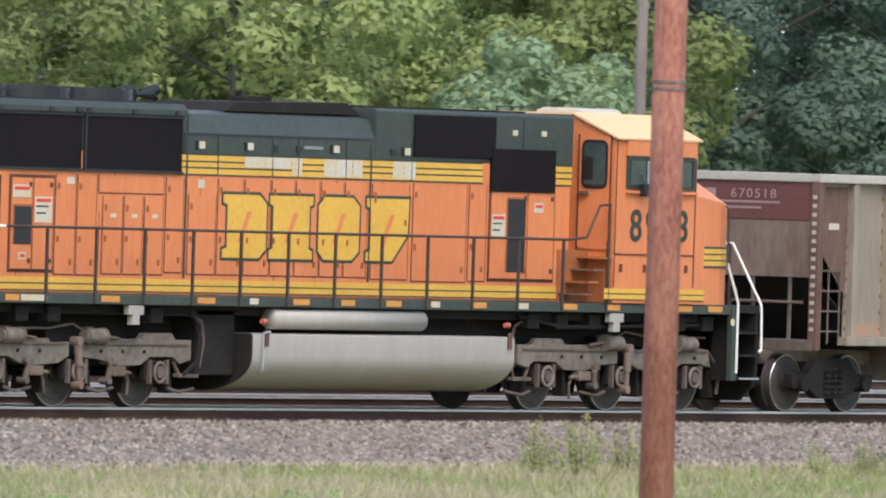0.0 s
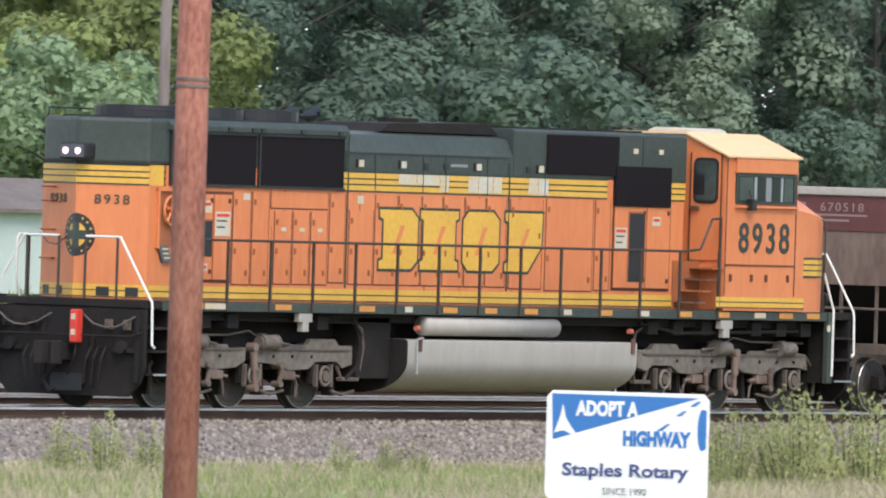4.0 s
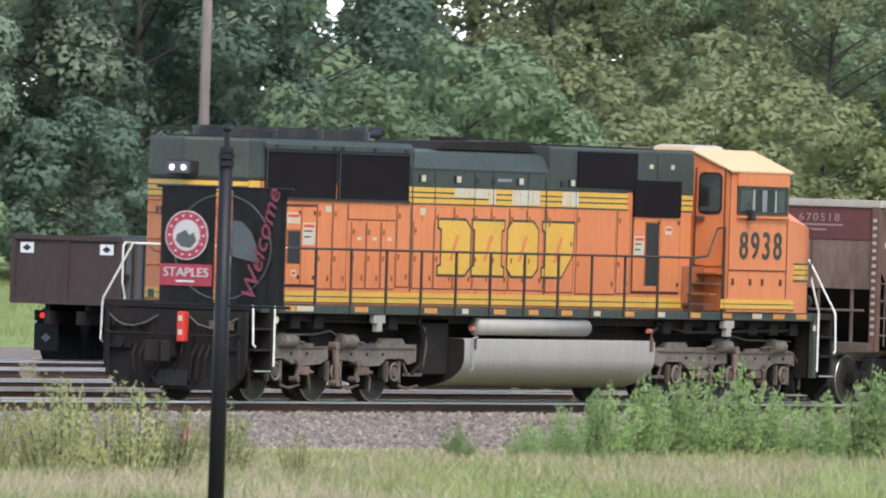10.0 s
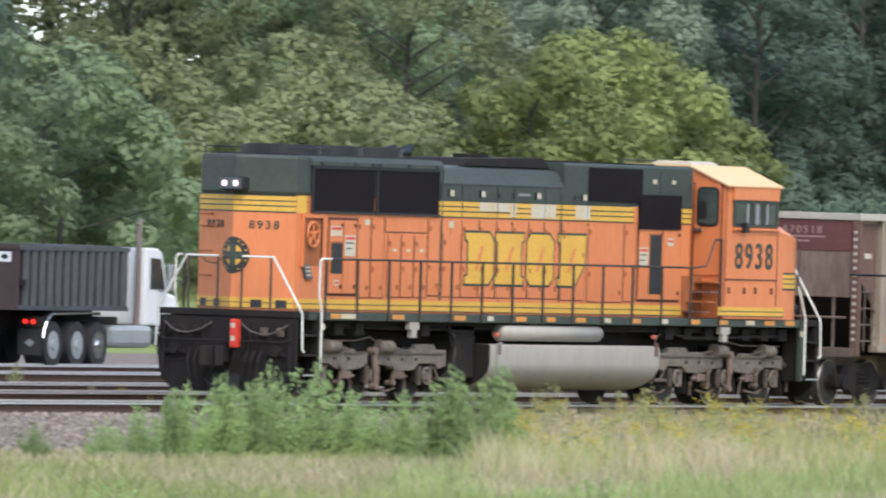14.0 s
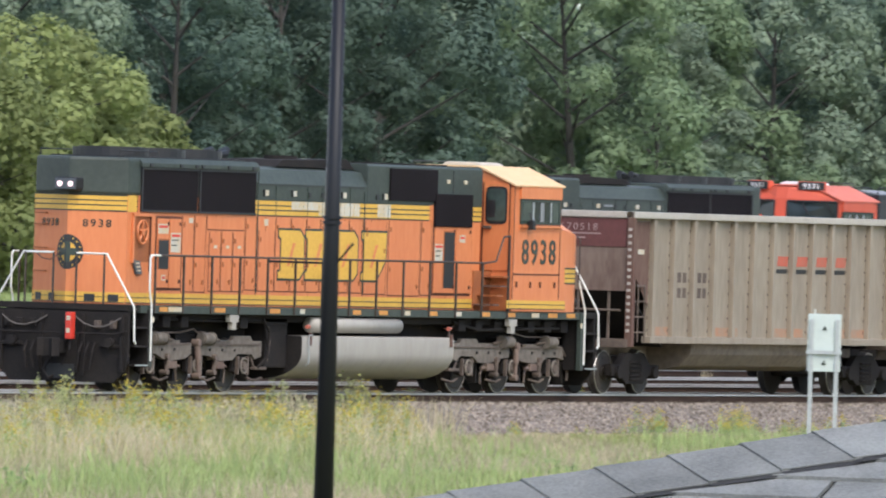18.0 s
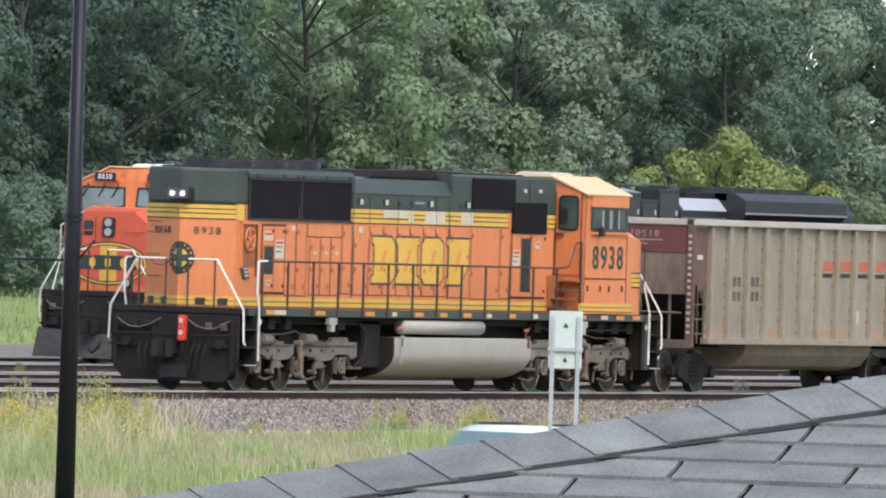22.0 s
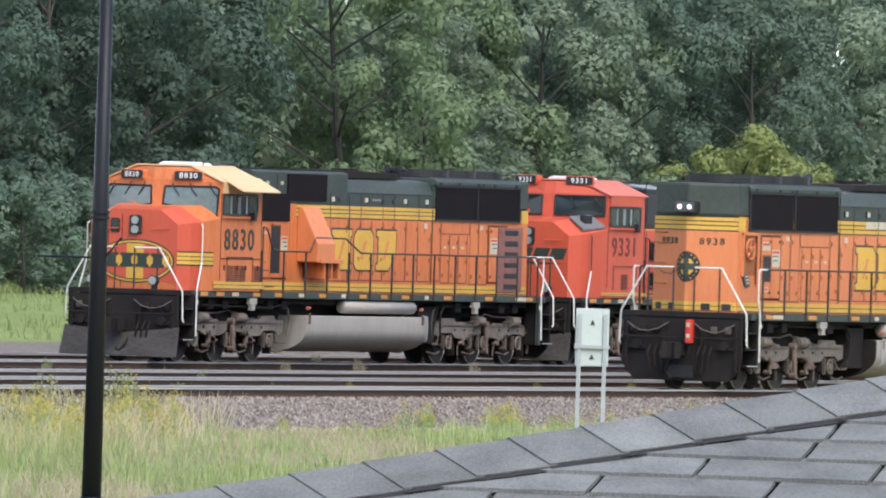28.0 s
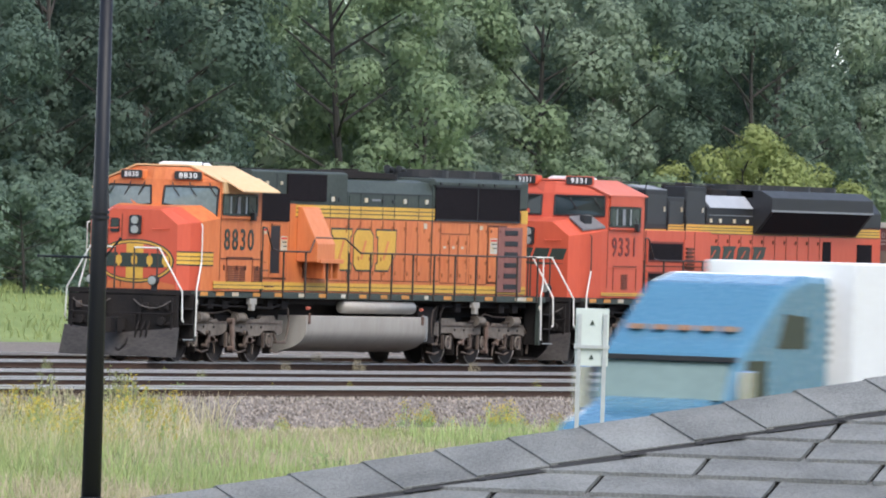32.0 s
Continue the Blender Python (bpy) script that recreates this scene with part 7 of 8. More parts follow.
bm = B()
box(bm, -0.25, 0.25, -0.05, -0.01, 3.235, 3.285)
part("crossbar", bm, STEEL, ws)
for x in (-0.18, 0.18):
    bm = B()
    box(bm, x - 0.028, x + 0.028, -0.035, 0.0, -0.2, 3.72)
    part("sign_post", bm, STEEL, ws)

bm = B()
fl = thing("marker_flag", "faded pink survey flag on a thin stake", "marker", "", pose(190.5, 112, -1.0))
cyl(bm, (0, 0, 0), (0, 0, 0.92), 0.02, 6)
part("stake", bm, BARK, fl)
bm = B()
box(bm, -0.09, 0.10, -0.01, 0.01, 0.68, 0.92, 0.008)
part("flag", bm, PINK, fl)
mk = thing("marker_post", "pale yellow forked marker post by the yard road", "marker", "", pose(255.4, 152.2, -0.17))
bm = B()
cyl(bm, (0, 0, 0), (0, 0, 1.12), 0.05, 12)
part("post", bm, PALEYELLOW, mk)
bm = B()
tube(bm, [(0, -0.30, 1.30), (0, -0.30, 1.08), (0, 0.30, 1.08), (0, 0.30, 1.20)], 0.04, 8)
part("crossbar", bm, PALEYELLOW, mk)
for y, z in ((-0.30, 1.18), (0.30, 1.06), (-0.30, 1.30)):
    bm = B()
    cyl(bm, (0, y, z), (0, y, z + 0.05), 0.045, 12)
    part("black_band", bm, BLACK, mk)

# ---- far buildings and clutter ----
sh = thing("shed", "small white shed with a dark doorway and grey roof", "shed", "", pose(284.0, 192, 0.66))
bm = B()
box(bm, -4.6, 4.6, 0, 5, 0, 2.0)
part("wall", bm, SIGNBACK, sh)
bm = B()
prism(bm, [(-0.3, 1.96), (2.5, 2.7), (5.3, 1.96), (5.3, 2.06), (2.5, 2.8), (-0.3, 2.06)], "x", -4.9, 4.9)
part("roof", bm, GREYPOLE, sh)
bm = B()
box(bm, 3.6, 4.4, -0.03, 0.02, 0.1, 1.7)
part("door", bm, BLACK, sh)
pl = thing("garden_pool", "bright blue round above-ground pool on the grass", "pool", "", pose(310.4, 199.3, 0.55))
bm = B()
cyl(bm, (0, 0, 0), (0, 0, 0.65), 1.65, 36, 1.45)
part("pool_wall", bm, POOLBLUE, pl)
bm = B()
cyl(bm, (0, 0, 0.65), (0, 0, 0.74), 1.5, 36)
part("pool_rim", bm, SIGNBLUE, pl)


# ---- plants in front ----
def blades(name, label, count, region, tall, width, mat, seed, lean=0.35, turn=1.0, crest=-0.62, fan=None):
    """Single grass blades over a stretch of the field; region gives x0, x1, y0, y1."""
    rng = np.random.default_rng(seed)
    x0, x1, y0, y1 = region
    y = rng.uniform(y0, y1, count)
    x = rng.uniform(0, 1, count) * (x1 - x0) + x0
    patch = np.array([noise.noise((a * 0.18, b * 0.4, 3.7)) + 0.5 * noise.noise((a * 0.6, b * 1.1, 9.1)) for a, b in zip(x, y)])
    keep = rng.uniform(-0.45, 0.45, count) < patch * turn
    if fan:
        keep &= (x / y + 0.02 * patch > fan[0]) & (x / y + 0.05 * patch < fan[1])
    x, y, patch = x[keep], y[keep], patch[keep] * turn
    count = len(x)
    h = tall * rng.uniform(0.45, 1.15, count) * (1 + 0.55 * patch)
    z = np.interp(y, [96, 108, 116, 118.9, 121, 152, 170, 195, 230], [-1.4, -1.05, -0.80, -0.68, -0.19, -0.17, -0.05, 0.72, 0.85]) - 0.04
    h = np.minimum(h, np.maximum(0.08, (crest - z) * rng.uniform(0.75, 1.2, count)))
    a = rng.uniform(0, 6.283, count)
    dx, dy = np.cos(a), np.sin(a)
    bx, by = rng.normal(size=count) * lean * h, rng.normal(size=count) * lean * h
    w = width * rng.uniform(0.6, 1.3, count)
    p0 = np.stack([x - dx * w, y - dy * w, z], 1)
    p1 = np.stack([x + dx * w, y + dy * w, z], 1)
    m0 = np.stack([x + bx * 0.35 - dx * w * 0.7, y + by * 0.35 - dy * w * 0.7, z + h * 0.6], 1)
    m1 = np.stack([x + bx * 0.35 + dx * w * 0.7, y + by * 0.35 + dy * w * 0.7, z + h * 0.6], 1)
    tp = np.stack([x + bx, y + by, z + h], 1)
    v = np.stack([p0, p1, m1, m0, tp], 1).reshape(-1, 3)
    i = np.arange(count)[:, None] * 5
    fcs = (i + np.array((0, 1, 2, 3))).tolist() + (i + np.array((3, 2, 4))).tolist()
    me = bpy.data.meshes.new(name)
    me.from_pydata(v.tolist(), [], fcs)
    me.materials.append(mat)
    return tagged(new(name, me), label, "grass", kind="stuff")


blades("green_grass", "long green field grass", 120000, (132, 292, 97, 117.4), 0.42, 0.016, GRASS_GREEN, 21)
blades("dry_grass", "straw-coloured seeding grass", 130000, (132, 292, 98, 117.6), 0.48, 0.013, GRASS_DRY, 22, turn=-1.0)
blades("verge_grass", "low pale grass on the ballast edge", 9000, (150, 296, 117.0, 118.0), 0.25, 0.015, GRASS_DRY, 23)
blades("tall_grass", "tall dull olive grass by the bank", 30000, (205, 250, 108, 118.6), 0.80, 0.012, LEAF_DULL, 25, 0.25, 0.6, 0.2, (1.915, 2.085))
blades("tall_straw", "tall straw-coloured grass by the bank", 32000, (205, 250, 108, 118.8), 0.85, 0.011, GRASS_DRY, 26, 0.3, -0.7, 0.2, (1.915, 2.085))
blades("fresh_grass", "tufts of fresh green grass", 22000, (196, 262, 99, 114.5), 0.60, 0.015, GRASS_FRESH, 27, 0.22, 1.6, -0.3, (1.90, 2.30))
blades("far_grass", "pale green rough grass beyond the yard", 30000, (240, 480, 166, 205), 0.34, 0.03, GRASS_GREEN, 24, crest=3.0)


def weed(name, label, height, spread, stems, leaves, seed, size=0.045, dense=26, mat2=None, category="weed", upright=0.8):
    """A many-stemmed plant: thin stems with small leaves along them, and flower heads where it has them."""
    rng = np.random.default_rng(seed)
    t = thing(name, label, category, "weeds in the field")
    bm = B()
    lv, lf, fv, ff = [], [], [], []

    def card(v, f, p, s, up):
        a = rng.normal(size=3) + np.array((0, 0, up))
        a /= np.linalg.norm(a)
        b = np.cross(a, rng.normal(size=3))
        b /= np.linalg.norm(b)
        o = len(v)
        v += [p - a * s * 0.2, p + b * s * 0.3 + a * s * 0.4, p + a * s * 1.2, p - b * s * 0.3 + a * s * 0.4]
        f.append((o, o + 1, o + 2, o + 3))
    for i in range(stems):
        r = spread * math.sqrt(rng.uniform(0, 1))
        a = rng.uniform(0, 6.283)
        h = height * rng.uniform(0.35, 1.0) * (1 - 0.45 * (r / spread) ** 1.5)
        s = np.array((0.5 * r * math.cos(a), 0.5 * r * math.sin(a), -0.05))
        e = np.array((r * math.cos(a), r * math.sin(a), h))
        cyl(bm, s, e, 0.008, 4, 0.004)
        for k in range(dense):
            f = rng.uniform(0.12, 1.0)
            p = s + (e - s) * f + rng.normal(size=3) * 0.035 * height * (1.2 - 0.8 * f)
            card(lv, lf, p, size * rng.uniform(0.7, 1.6), upright)
        if mat2:
            for k in range(14):
                card(fv, ff, e + rng.normal(size=3) * 0.06, 0.042, 0.3)
    tagged(part("stem", bm, BARK if mat2 is None else LEAF_WEED, t), kind="stuff")
    for nm, v, f, m in (("foliage", lv, lf, leaves), ("flower_head", fv, ff, mat2)):
        if f:
            me = bpy.data.meshes.new(nm)
            me.from_pydata([tuple(q) for q in v], [], f)
            me.materials.append(m)
            ob = tagged(new(nm, me), kind="stuff")
            ob.parent = t
    return t


random.seed(31)
willow = weed("willow_bush", "bright green leafy willow bush in the field", 1.7, 0.8, 46, LEAF_WEED, 1, 0.05, 75, category="bush", upright=2.2)
spire = weed("tall_weed", "bright green upright feathery weed", 2.3, 0.42, 26, LEAF_WEED, 5, 0.055, 95, upright=3.5)
wisp = weed("tall_weed", "wispy dull green tall weed", 1.5, 0.6, 30, LEAF_DULL, 2, 0.042, 48, upright=2.4)
straw = weed("dry_weed", "straw-coloured tall seeding weed", 1.35, 0.55, 34, GRASS_DRY, 6, 0.05, 22, upright=2.4)
rod = weed("goldenrod", "clump of yellow-flowered goldenrod weeds", 0.85, 0.35, 12, LEAF_WEED, 3, 0.04, 16, GOLDENROD)
dock = weed("dock_weed", "low green broad-leaved weed", 0.7, 0.45, 14, LEAF_WEED, 4, 0.07, 24)


def sow(kind, x, y, s):
    return copy_thing(kind, pose(x, y, ground_z(x, y), 0, 0, random.uniform(0, 360)) @ Matrix.Diagonal((s, s, s, 1)))


for x, y, s in ((211.0, 116.6, .6), (213.4, 117.0, .8), (215.4, 117.3, .7), (217.2, 117.4, 1.0), (218.5, 117.2, 1.05), (218.6, 115.0, .6), (209.4, 116.4, .45), (220.8, 115.6, .5), (219.7, 117.2, .72), (221.0, 117.3, .66), (207.2, 116.5, .4)):
    sow(willow, x, y, s)
for x, y, s in ((212.2, 116.6, .72), (214.4, 116.8, .85), (216.0, 117.0, .78), (217.6, 114.9, .75), (218.5, 114.6, 1.02), (219.2, 114.8, .88), (219.9, 114.4, 1.06), (219.0, 113.7, .7), (220.9, 114.9, .68)):
    sow(spire, x, y, s)
for x, y, s in ((185.6, 112.6, .95), (186.6, 112.0, 1.1), (187.6, 112.4, 1.2), (188.5, 111.8, 1.1), (189.3, 112.6, 1.2), (188.2, 113.2, 1.15), (190.2, 112.2, 1.05), (191.2, 112.7, .95), (187.0, 113.5, .9), (192.2, 112.2, .75), (193.2, 111.5, .6), (184.6, 112.2, .7),
                (173.4, 116.8, .62), (174.3, 116.6, .72), (175.2, 116.4, .6), (179.2, 115.6, .45), (180.2, 115.4, .5), (181.4, 115.6, .4), (199.5, 117, .6), (201.0, 117.4, .7), (247.0, 118, .6), (245.5, 118.4, .9), (233.0, 117.0, .6)):
    sow(wisp, x, y, s)
for i in range(90):
    y = random.uniform(113.5, 118.9)
    sow(random.choice((wisp, straw, straw)), y * random.uniform(1.92, 2.085), y, random.uniform(0.45, 0.95))
for i in range(150):
    y = random.uniform(110, 119)
    sow(rod, y * random.uniform(1.92, 2.10), y, random.uniform(0.5, 1.25))
for i in range(60):
    x = random.uniform(250, 284)
    sow(rod, x, random.uniform(117.2, 118.8), random.uniform(0.25, 0.7) * (0.5 if x < 259 else 1))
for i in range(120):
    y = random.uniform(100, 117)
    sow(dock, random.uniform(140, 285), y, min(1.1, (117.5 - y) / 12) * random.uniform(0.5, 1.0))
for i in range(70):
    sow(random.choice((wisp, rod, dock, straw)), random.uniform(225, 360), random.choice((126.2, 127.0, 132.2, 139.0, 140.6, 146.4)) + random.uniform(-0.5, 0.5), random.uniform(0.14, 0.42))
for k, x in ((willow, 300.0), (spire, 301.0), (straw, 303.0), (wisp, 302.0), (rod, 304.0), (dock, 305.0)):
    k.matrix_basis = pose(x, 112, -0.95)

# ballast stones on the near bank
rng = np.random.default_rng(41)
n = 58000
y = rng.uniform(117.4, 121.6, n)
x = rng.uniform(150, 292, n)
z = np.interp(y, [116, 118.9, 121.0, 123], [-0.80, -0.68, -0.19, -0.18]) + 0.005
r = rng.uniform(0.022, 0.05, n)[:, None, None]
tet = np.array(((1, 0, -.4), (-.5, .9, -.4), (-.6, -.8, -.4), (.1, .1, 1.0), (0.9, 0.7, 0.2)))
v = np.stack([x, y, z], 1)[:, None, :] + r * (tet[None] + rng.normal(size=(n, 5, 3)) * 0.3)
i = np.arange(n)[:, None] * 5
fcs = np.concatenate([i + np.array(f) for f in ((0, 4, 3), (4, 1, 3), (1, 2, 3), (2, 0, 3), (0, 1, 4))]).tolist()
me = bpy.data.meshes.new("ballast_stones")
me.from_pydata(v.reshape(-1, 3).tolist(), [], fcs)
me.materials.append(STONE)
tagged(new("ballast_stones", me), "loose grey-brown ballast stones on the bank", "gravel", kind="stuff")

# ---- vehicles ----
def road_wheel(parent, x, y, r, w, hub=STEEL):
    s = 1 if y > 0 else -1
    bm = B()
    cyl(bm, (0, -w / 2, 0), (0, w / 2, 0), r, 26)
    t = part("wheel", bm, RUBBER, parent, smooth=False)
    t.location = (x, y, r)
    bm = B()
    cyl(bm, (0, s * w / 2, 0), (0, s * (w / 2 + 0.012), 0), r * 0.6, 20)
    cyl(bm, (0, s * w / 2, 0), (0, s * (w / 2 + 0.05), 0), r * 0.24, 12)
    part("hub", bm, hub, t)
    return t


def rolloff_truck():
    """A white roll-off truck carrying an open steel container, facing +x; the container's tail is at x = 0."""
    tk = thing("container_truck", "white truck carrying a dark corrugated steel container", "truck")
    bm = B()
    for s in (-1, 1):
        box(bm, -0.1, 10.2, s * 0.36 - 0.06, s * 0.36 + 0.06, 0.85, 1.12)
        box(bm, 0.1, 6.0, s * 0.45 - 0.05, s * 0.45 + 0.05, 1.12, 1.28)
    part("chassis", bm, SOOT_SHADE, tk)
    box_ = tk
    for s in (-1, 1):
        bm = B()
        box(bm, 0.1, 6.2, *sorted((s * 1.16, s * 1.188)), 1.3, 2.6, mat=1)
        box(bm, 0.05, 6.25, *sorted((s * 1.14, s * 1.25)), 2.56, 2.66, 0.01)
        box(bm, 0.05, 6.25, *sorted((s * 1.14, s * 1.24)), 1.26, 1.36, 0.01)
        cs = part("container_side", bm, [DUMP, SOOT_SHADE], box_, "dark grey corrugated container side")
        for k in range(13):
            x = 0.35 + k * 0.46
            bm = B()
            prism(bm, [(x, s * 1.19), (x + 0.05, s * 1.26), (x + 0.19, s * 1.26), (x + 0.24, s * 1.19)], "z", 1.36, 2.56)
            part("rib", bm, DUMP, cs)
        bm = B()
        box(bm, 0.12, 0.32, *sorted((s * 1.2, s * 1.29)), 1.78, 1.92, 0.01)
        part("latch", bm, SOOT_SHADE, cs)
    bm = B()
    box(bm, 0.0, 0.08, -1.22, 1.22, 1.28, 2.66, 0.01)
    tg = part("tailgate", bm, DUMPBROWN, box_, "brown steel tailgate")
    bm = B()
    for y in (-1.2, 0.0, 1.2):
        box(bm, -0.04, 0.0, y - 0.05, y + 0.05, 1.28, 2.64)
    box(bm, -0.05, 0.0, -1.22, 1.22, 2.58, 2.68)
    box(bm, -0.05, 0.0, -1.22, 1.22, 1.26, 1.36)
    part("tailgate_frame", bm, DUMPBROWN, tg)
    for y in (-0.90, 0.90):
        bm = B()
        box(bm, -0.012, 0.0, y - 0.15, y + 0.15, 2.30, 2.52)
        pp = part("sign_plate", bm, WHITE, tg, "white placard with a dark mark")
        bm = B()
        prism(bm, [(y - 0.1, 2.41), (y, 2.34), (y + 0.1, 2.41), (y, 2.48)], "x", -0.016, -0.012)
        part("placard_mark", bm, BLACK, pp)
    bm = B()
    box(bm, 6.18, 6.25, -1.2, 1.2, 1.28, 2.6)
    box(bm, 0.1, 6.2, -1.18, 1.18, 1.28, 1.33)
    box(bm, 3.6, 6.1, -1.1, 1.1, 2.3, 2.69)
    part("container_floor", bm, DUMP, box_)
    for s in (-1, 1):
        for x in (2.0, 3.35, 4.55):
            road_wheel(tk, x, s * 1.0, 0.51, 0.5, CHROME if x > 4 else STEEL)
        road_wheel(tk, 9.4, s * 1.03, 0.53, 0.32, STEEL)
        bm = B()
        pts = [(2.0 + 0.66 * math.cos(a), 0.55 + 0.62 * math.sin(a)) for a in [math.pi * (0.95 - 0.1 * k) for k in range(6)]]
        prism(bm, pts + [(4.6, 1.17), (4.6, 1.22), (2.0, 1.24), (1.5, 0.95)], "y", s * 0.75, s * 1.27)
        mg = part("mudguard", bm, SOOT_SHADE, tk)
        bm = B()
        tube(bm, [(a, s * 1.28, b + 0.02) for a, b in pts] + [(4.5, s * 1.28, 1.22)], 0.025, 6)
        part("mudguard_rim", bm, CHROME, mg)
        bm = B()
        box(bm, 1.28, 1.31, *sorted((s * 0.72, s * 1.27)), 0.28, 0.85)
        mf = part("mud_flap", bm, RUBBER, tk)
        bm = B()
        prism(bm, [(s * 1.0 - 0.11, 0.55), (s * 1.0, 0.46), (s * 1.0 + 0.11, 0.55), (s * 1.0, 0.64)], "x", 1.272, 1.279)
        part("flap_mark", bm, HATCHGREY, mf)
        bm = B()
        box(bm, 1.26, 1.32, *sorted((s * 0.72, s * 1.27)), 0.90, 1.12, 0.01)
        lb = part("light_bar", bm, SOOT_SHADE, tk)
        for y in (0.90, 1.08):
            bm = B()
            cyl(bm, (1.26, s * y, 1.01), (1.235, s * y, 1.01), 0.055, 14)
            part("tail_light", bm, TAIL, lb, "lit red tail light")
        bm = B()
        box(bm, 5.6, 7.9, *sorted((s * 0.8, s * 1.15)), 0.45, 0.95, 0.12)
        part("fuel_tank", bm, STEEL, tk)
        bm = B()
        cyl(bm, (7.45, s * 0.95, 0.9), (7.45, s * 0.95, 3.15), 0.065, 12)
        cyl(bm, (7.45, s * 0.95, 3.15), (7.52, s * 0.95, 3.28), 0.05, 10)
        part("exhaust_stack", bm, SOOT_SHADE if s > 0 else GREYPOLE, tk)
        bm = B()
        tube(bm, [(8.3, s * 1.12, 2.25), (8.4, s * 1.35, 2.3), (8.4, s * 1.35, 1.75), (8.3, s * 1.12, 1.7)], 0.016, 6)
        box(bm, 8.36, 8.44, *sorted((s * 1.26, s * 1.44)), 1.75, 2.3, 0.02)
        part("mirror", bm, CHROME, tk)
        bm = B()
        cyl(bm, (10.2, s * 0.95, 1.25), (10.28, s * 0.95, 1.25), 0.11, 14)
        part("headlight", bm, LENS, tk)
    cb = tk
    bm = B()
    prism(bm, [(7.6, 0.95), (8.9, 0.95), (8.9, 1.75), (8.55, 2.55), (8.3, 2.66), (7.6, 2.66)], "y", -1.08, 1.08, 0.05)
    part("cab_body", bm, WHITE, cb)
    bm = B()
    prism(bm, [(8.85, 0.85), (10.25, 0.85), (10.3, 1.45), (10.1, 1.62), (8.85, 1.80)], "y", -0.78, 0.78, 0.08)
    part("bonnet", bm, WHITE, cb)
    bm = B()
    for s in (-1, 1):
        prism(bm, [(8.75, 0.75), (8.82, 1.1), (9.1, 1.32), (9.7, 1.32), (10.15, 1.15), (10.2, 0.75), (9.95, 0.75), (9.85, 1.0), (9.4, 1.12), (8.98, 1.0), (8.9, 0.75)], "y", s * 0.78, s * 1.2, 0.03)
    part("wing", bm, WHITE, cb)
    bm = B()
    box(bm, 10.26, 10.36, -1.15, 1.15, 0.5, 0.82, 0.03)
    part("bumper", bm, CHROME, cb)
    for s in (-1, 1):
        bm = B()
        prism(bm, [(7.85, 1.75), (8.72, 1.75), (8.45, 2.42), (7.85, 2.45)], "y", s * 1.082, s * 1.092)
        part("side_window", bm, GLASS, cb)
    bm = B()
    prism(bm, [(8.905, 1.80), (8.57, 2.52), (8.59, 2.53), (8.93, 1.81)], "y", -0.98, 0.98)
    part("windscreen", bm, GLASS, cb)
    return tk


def minivan(label):
    """A white minivan facing -x."""
    v = thing("minivan", label, "car", "cars on the highway")
    bm = B()
    prism(bm, [(-2.4, 0.3), (2.35, 0.3), (2.4, 1.0), (2.2, 1.05), (-1.3, 1.05), (-2.3, 0.82)], "y", -0.92, 0.92, 0.07)
    part("body", bm, WHITE, v)
    bm = B()
    a = [(-1.35, 1.03), (2.28, 1.03), (1.95, 1.62), (1.5, 1.72), (-0.2, 1.73), (-0.55, 1.64)]
    lo, hi = [], []
    for x, z in a:
        w = 0.88 - 0.16 * (z - 1.03) / 0.7
        lo.append(bm.verts.new((x, -w, z)))
        hi.append(bm.verts.new((x, w, z)))
    bm.faces.new(lo), bm.faces.new(hi[::-1])
    for i in range(6):
        bm.faces.new((lo[(i + 1) % 6], lo[i], hi[i], hi[(i + 1) % 6]))
    bmesh.ops.recalc_face_normals(bm, faces=bm.faces)
    bmesh.ops.bevel(bm, geom=list(bm.edges), offset=0.05, segments=2, affect="EDGES")
    part("cabin", bm, WHITE, v, smooth=True)
    for s in (-1, 1):
        for x0, x1, b0, b1 in ((-0.75, 0.1, -0.28, 0.1), (0.2, 1.15, 0.2, 1.15), (1.25, 2.05, 1.25, 1.8)):
            bm = B()
            q = [bm.verts.new((x, s * (0.895 - 0.16 * (z - 1.03) / 0.7), z)) for x, z in ((x0, 1.10), (x1, 1.10), (b1, 1.60), (b0, 1.60))]
            bm.faces.new(q)
            bmesh.ops.solidify(bm, geom=bm.faces[:], thickness=0.012)
            part("side_window", bm, PALEGLASS, v)
        for x in (-1.5, 1.5):
            road_wheel(v, x, s * 0.8, 0.33, 0.2)
        bm = B()
        box(bm, -2.38, -2.2, *sorted((s * 0.55, s * 0.88)), 0.66, 0.82, 0.04)
        part("headlight", bm, LENS, v)
        bm = B()
        box(bm, -0.95, -0.8, *sorted((s * 0.92, s * 1.08)), 1.02, 1.15, 0.03)
        part("mirror", bm, WHITE, v)
        bm = B()
        cyl(bm, (-0.1, s * 0.62, 1.76), (1.6, s * 0.62, 1.75), 0.02, 6)
        part("roof_rail", bm, BLACK, v)
    bm = B()
    q = [bm.verts.new(p) for p in ((-1.32, -0.80, 1.08), (-1.32, 0.80, 1.08), (-0.60, 0.68, 1.62), (-0.60, -0.68, 1.62))]
    bm.faces.new(q)
    bmesh.ops.solidify(bm, geom=bm.faces[:], thickness=0.012)
    bmesh.ops.translate(bm, vec=(-0.03, 0, 0.02), verts=bm.verts)
    part("windscreen", bm, WINDSCREEN, v, "windscreen with a pale painted reflection")
    return v


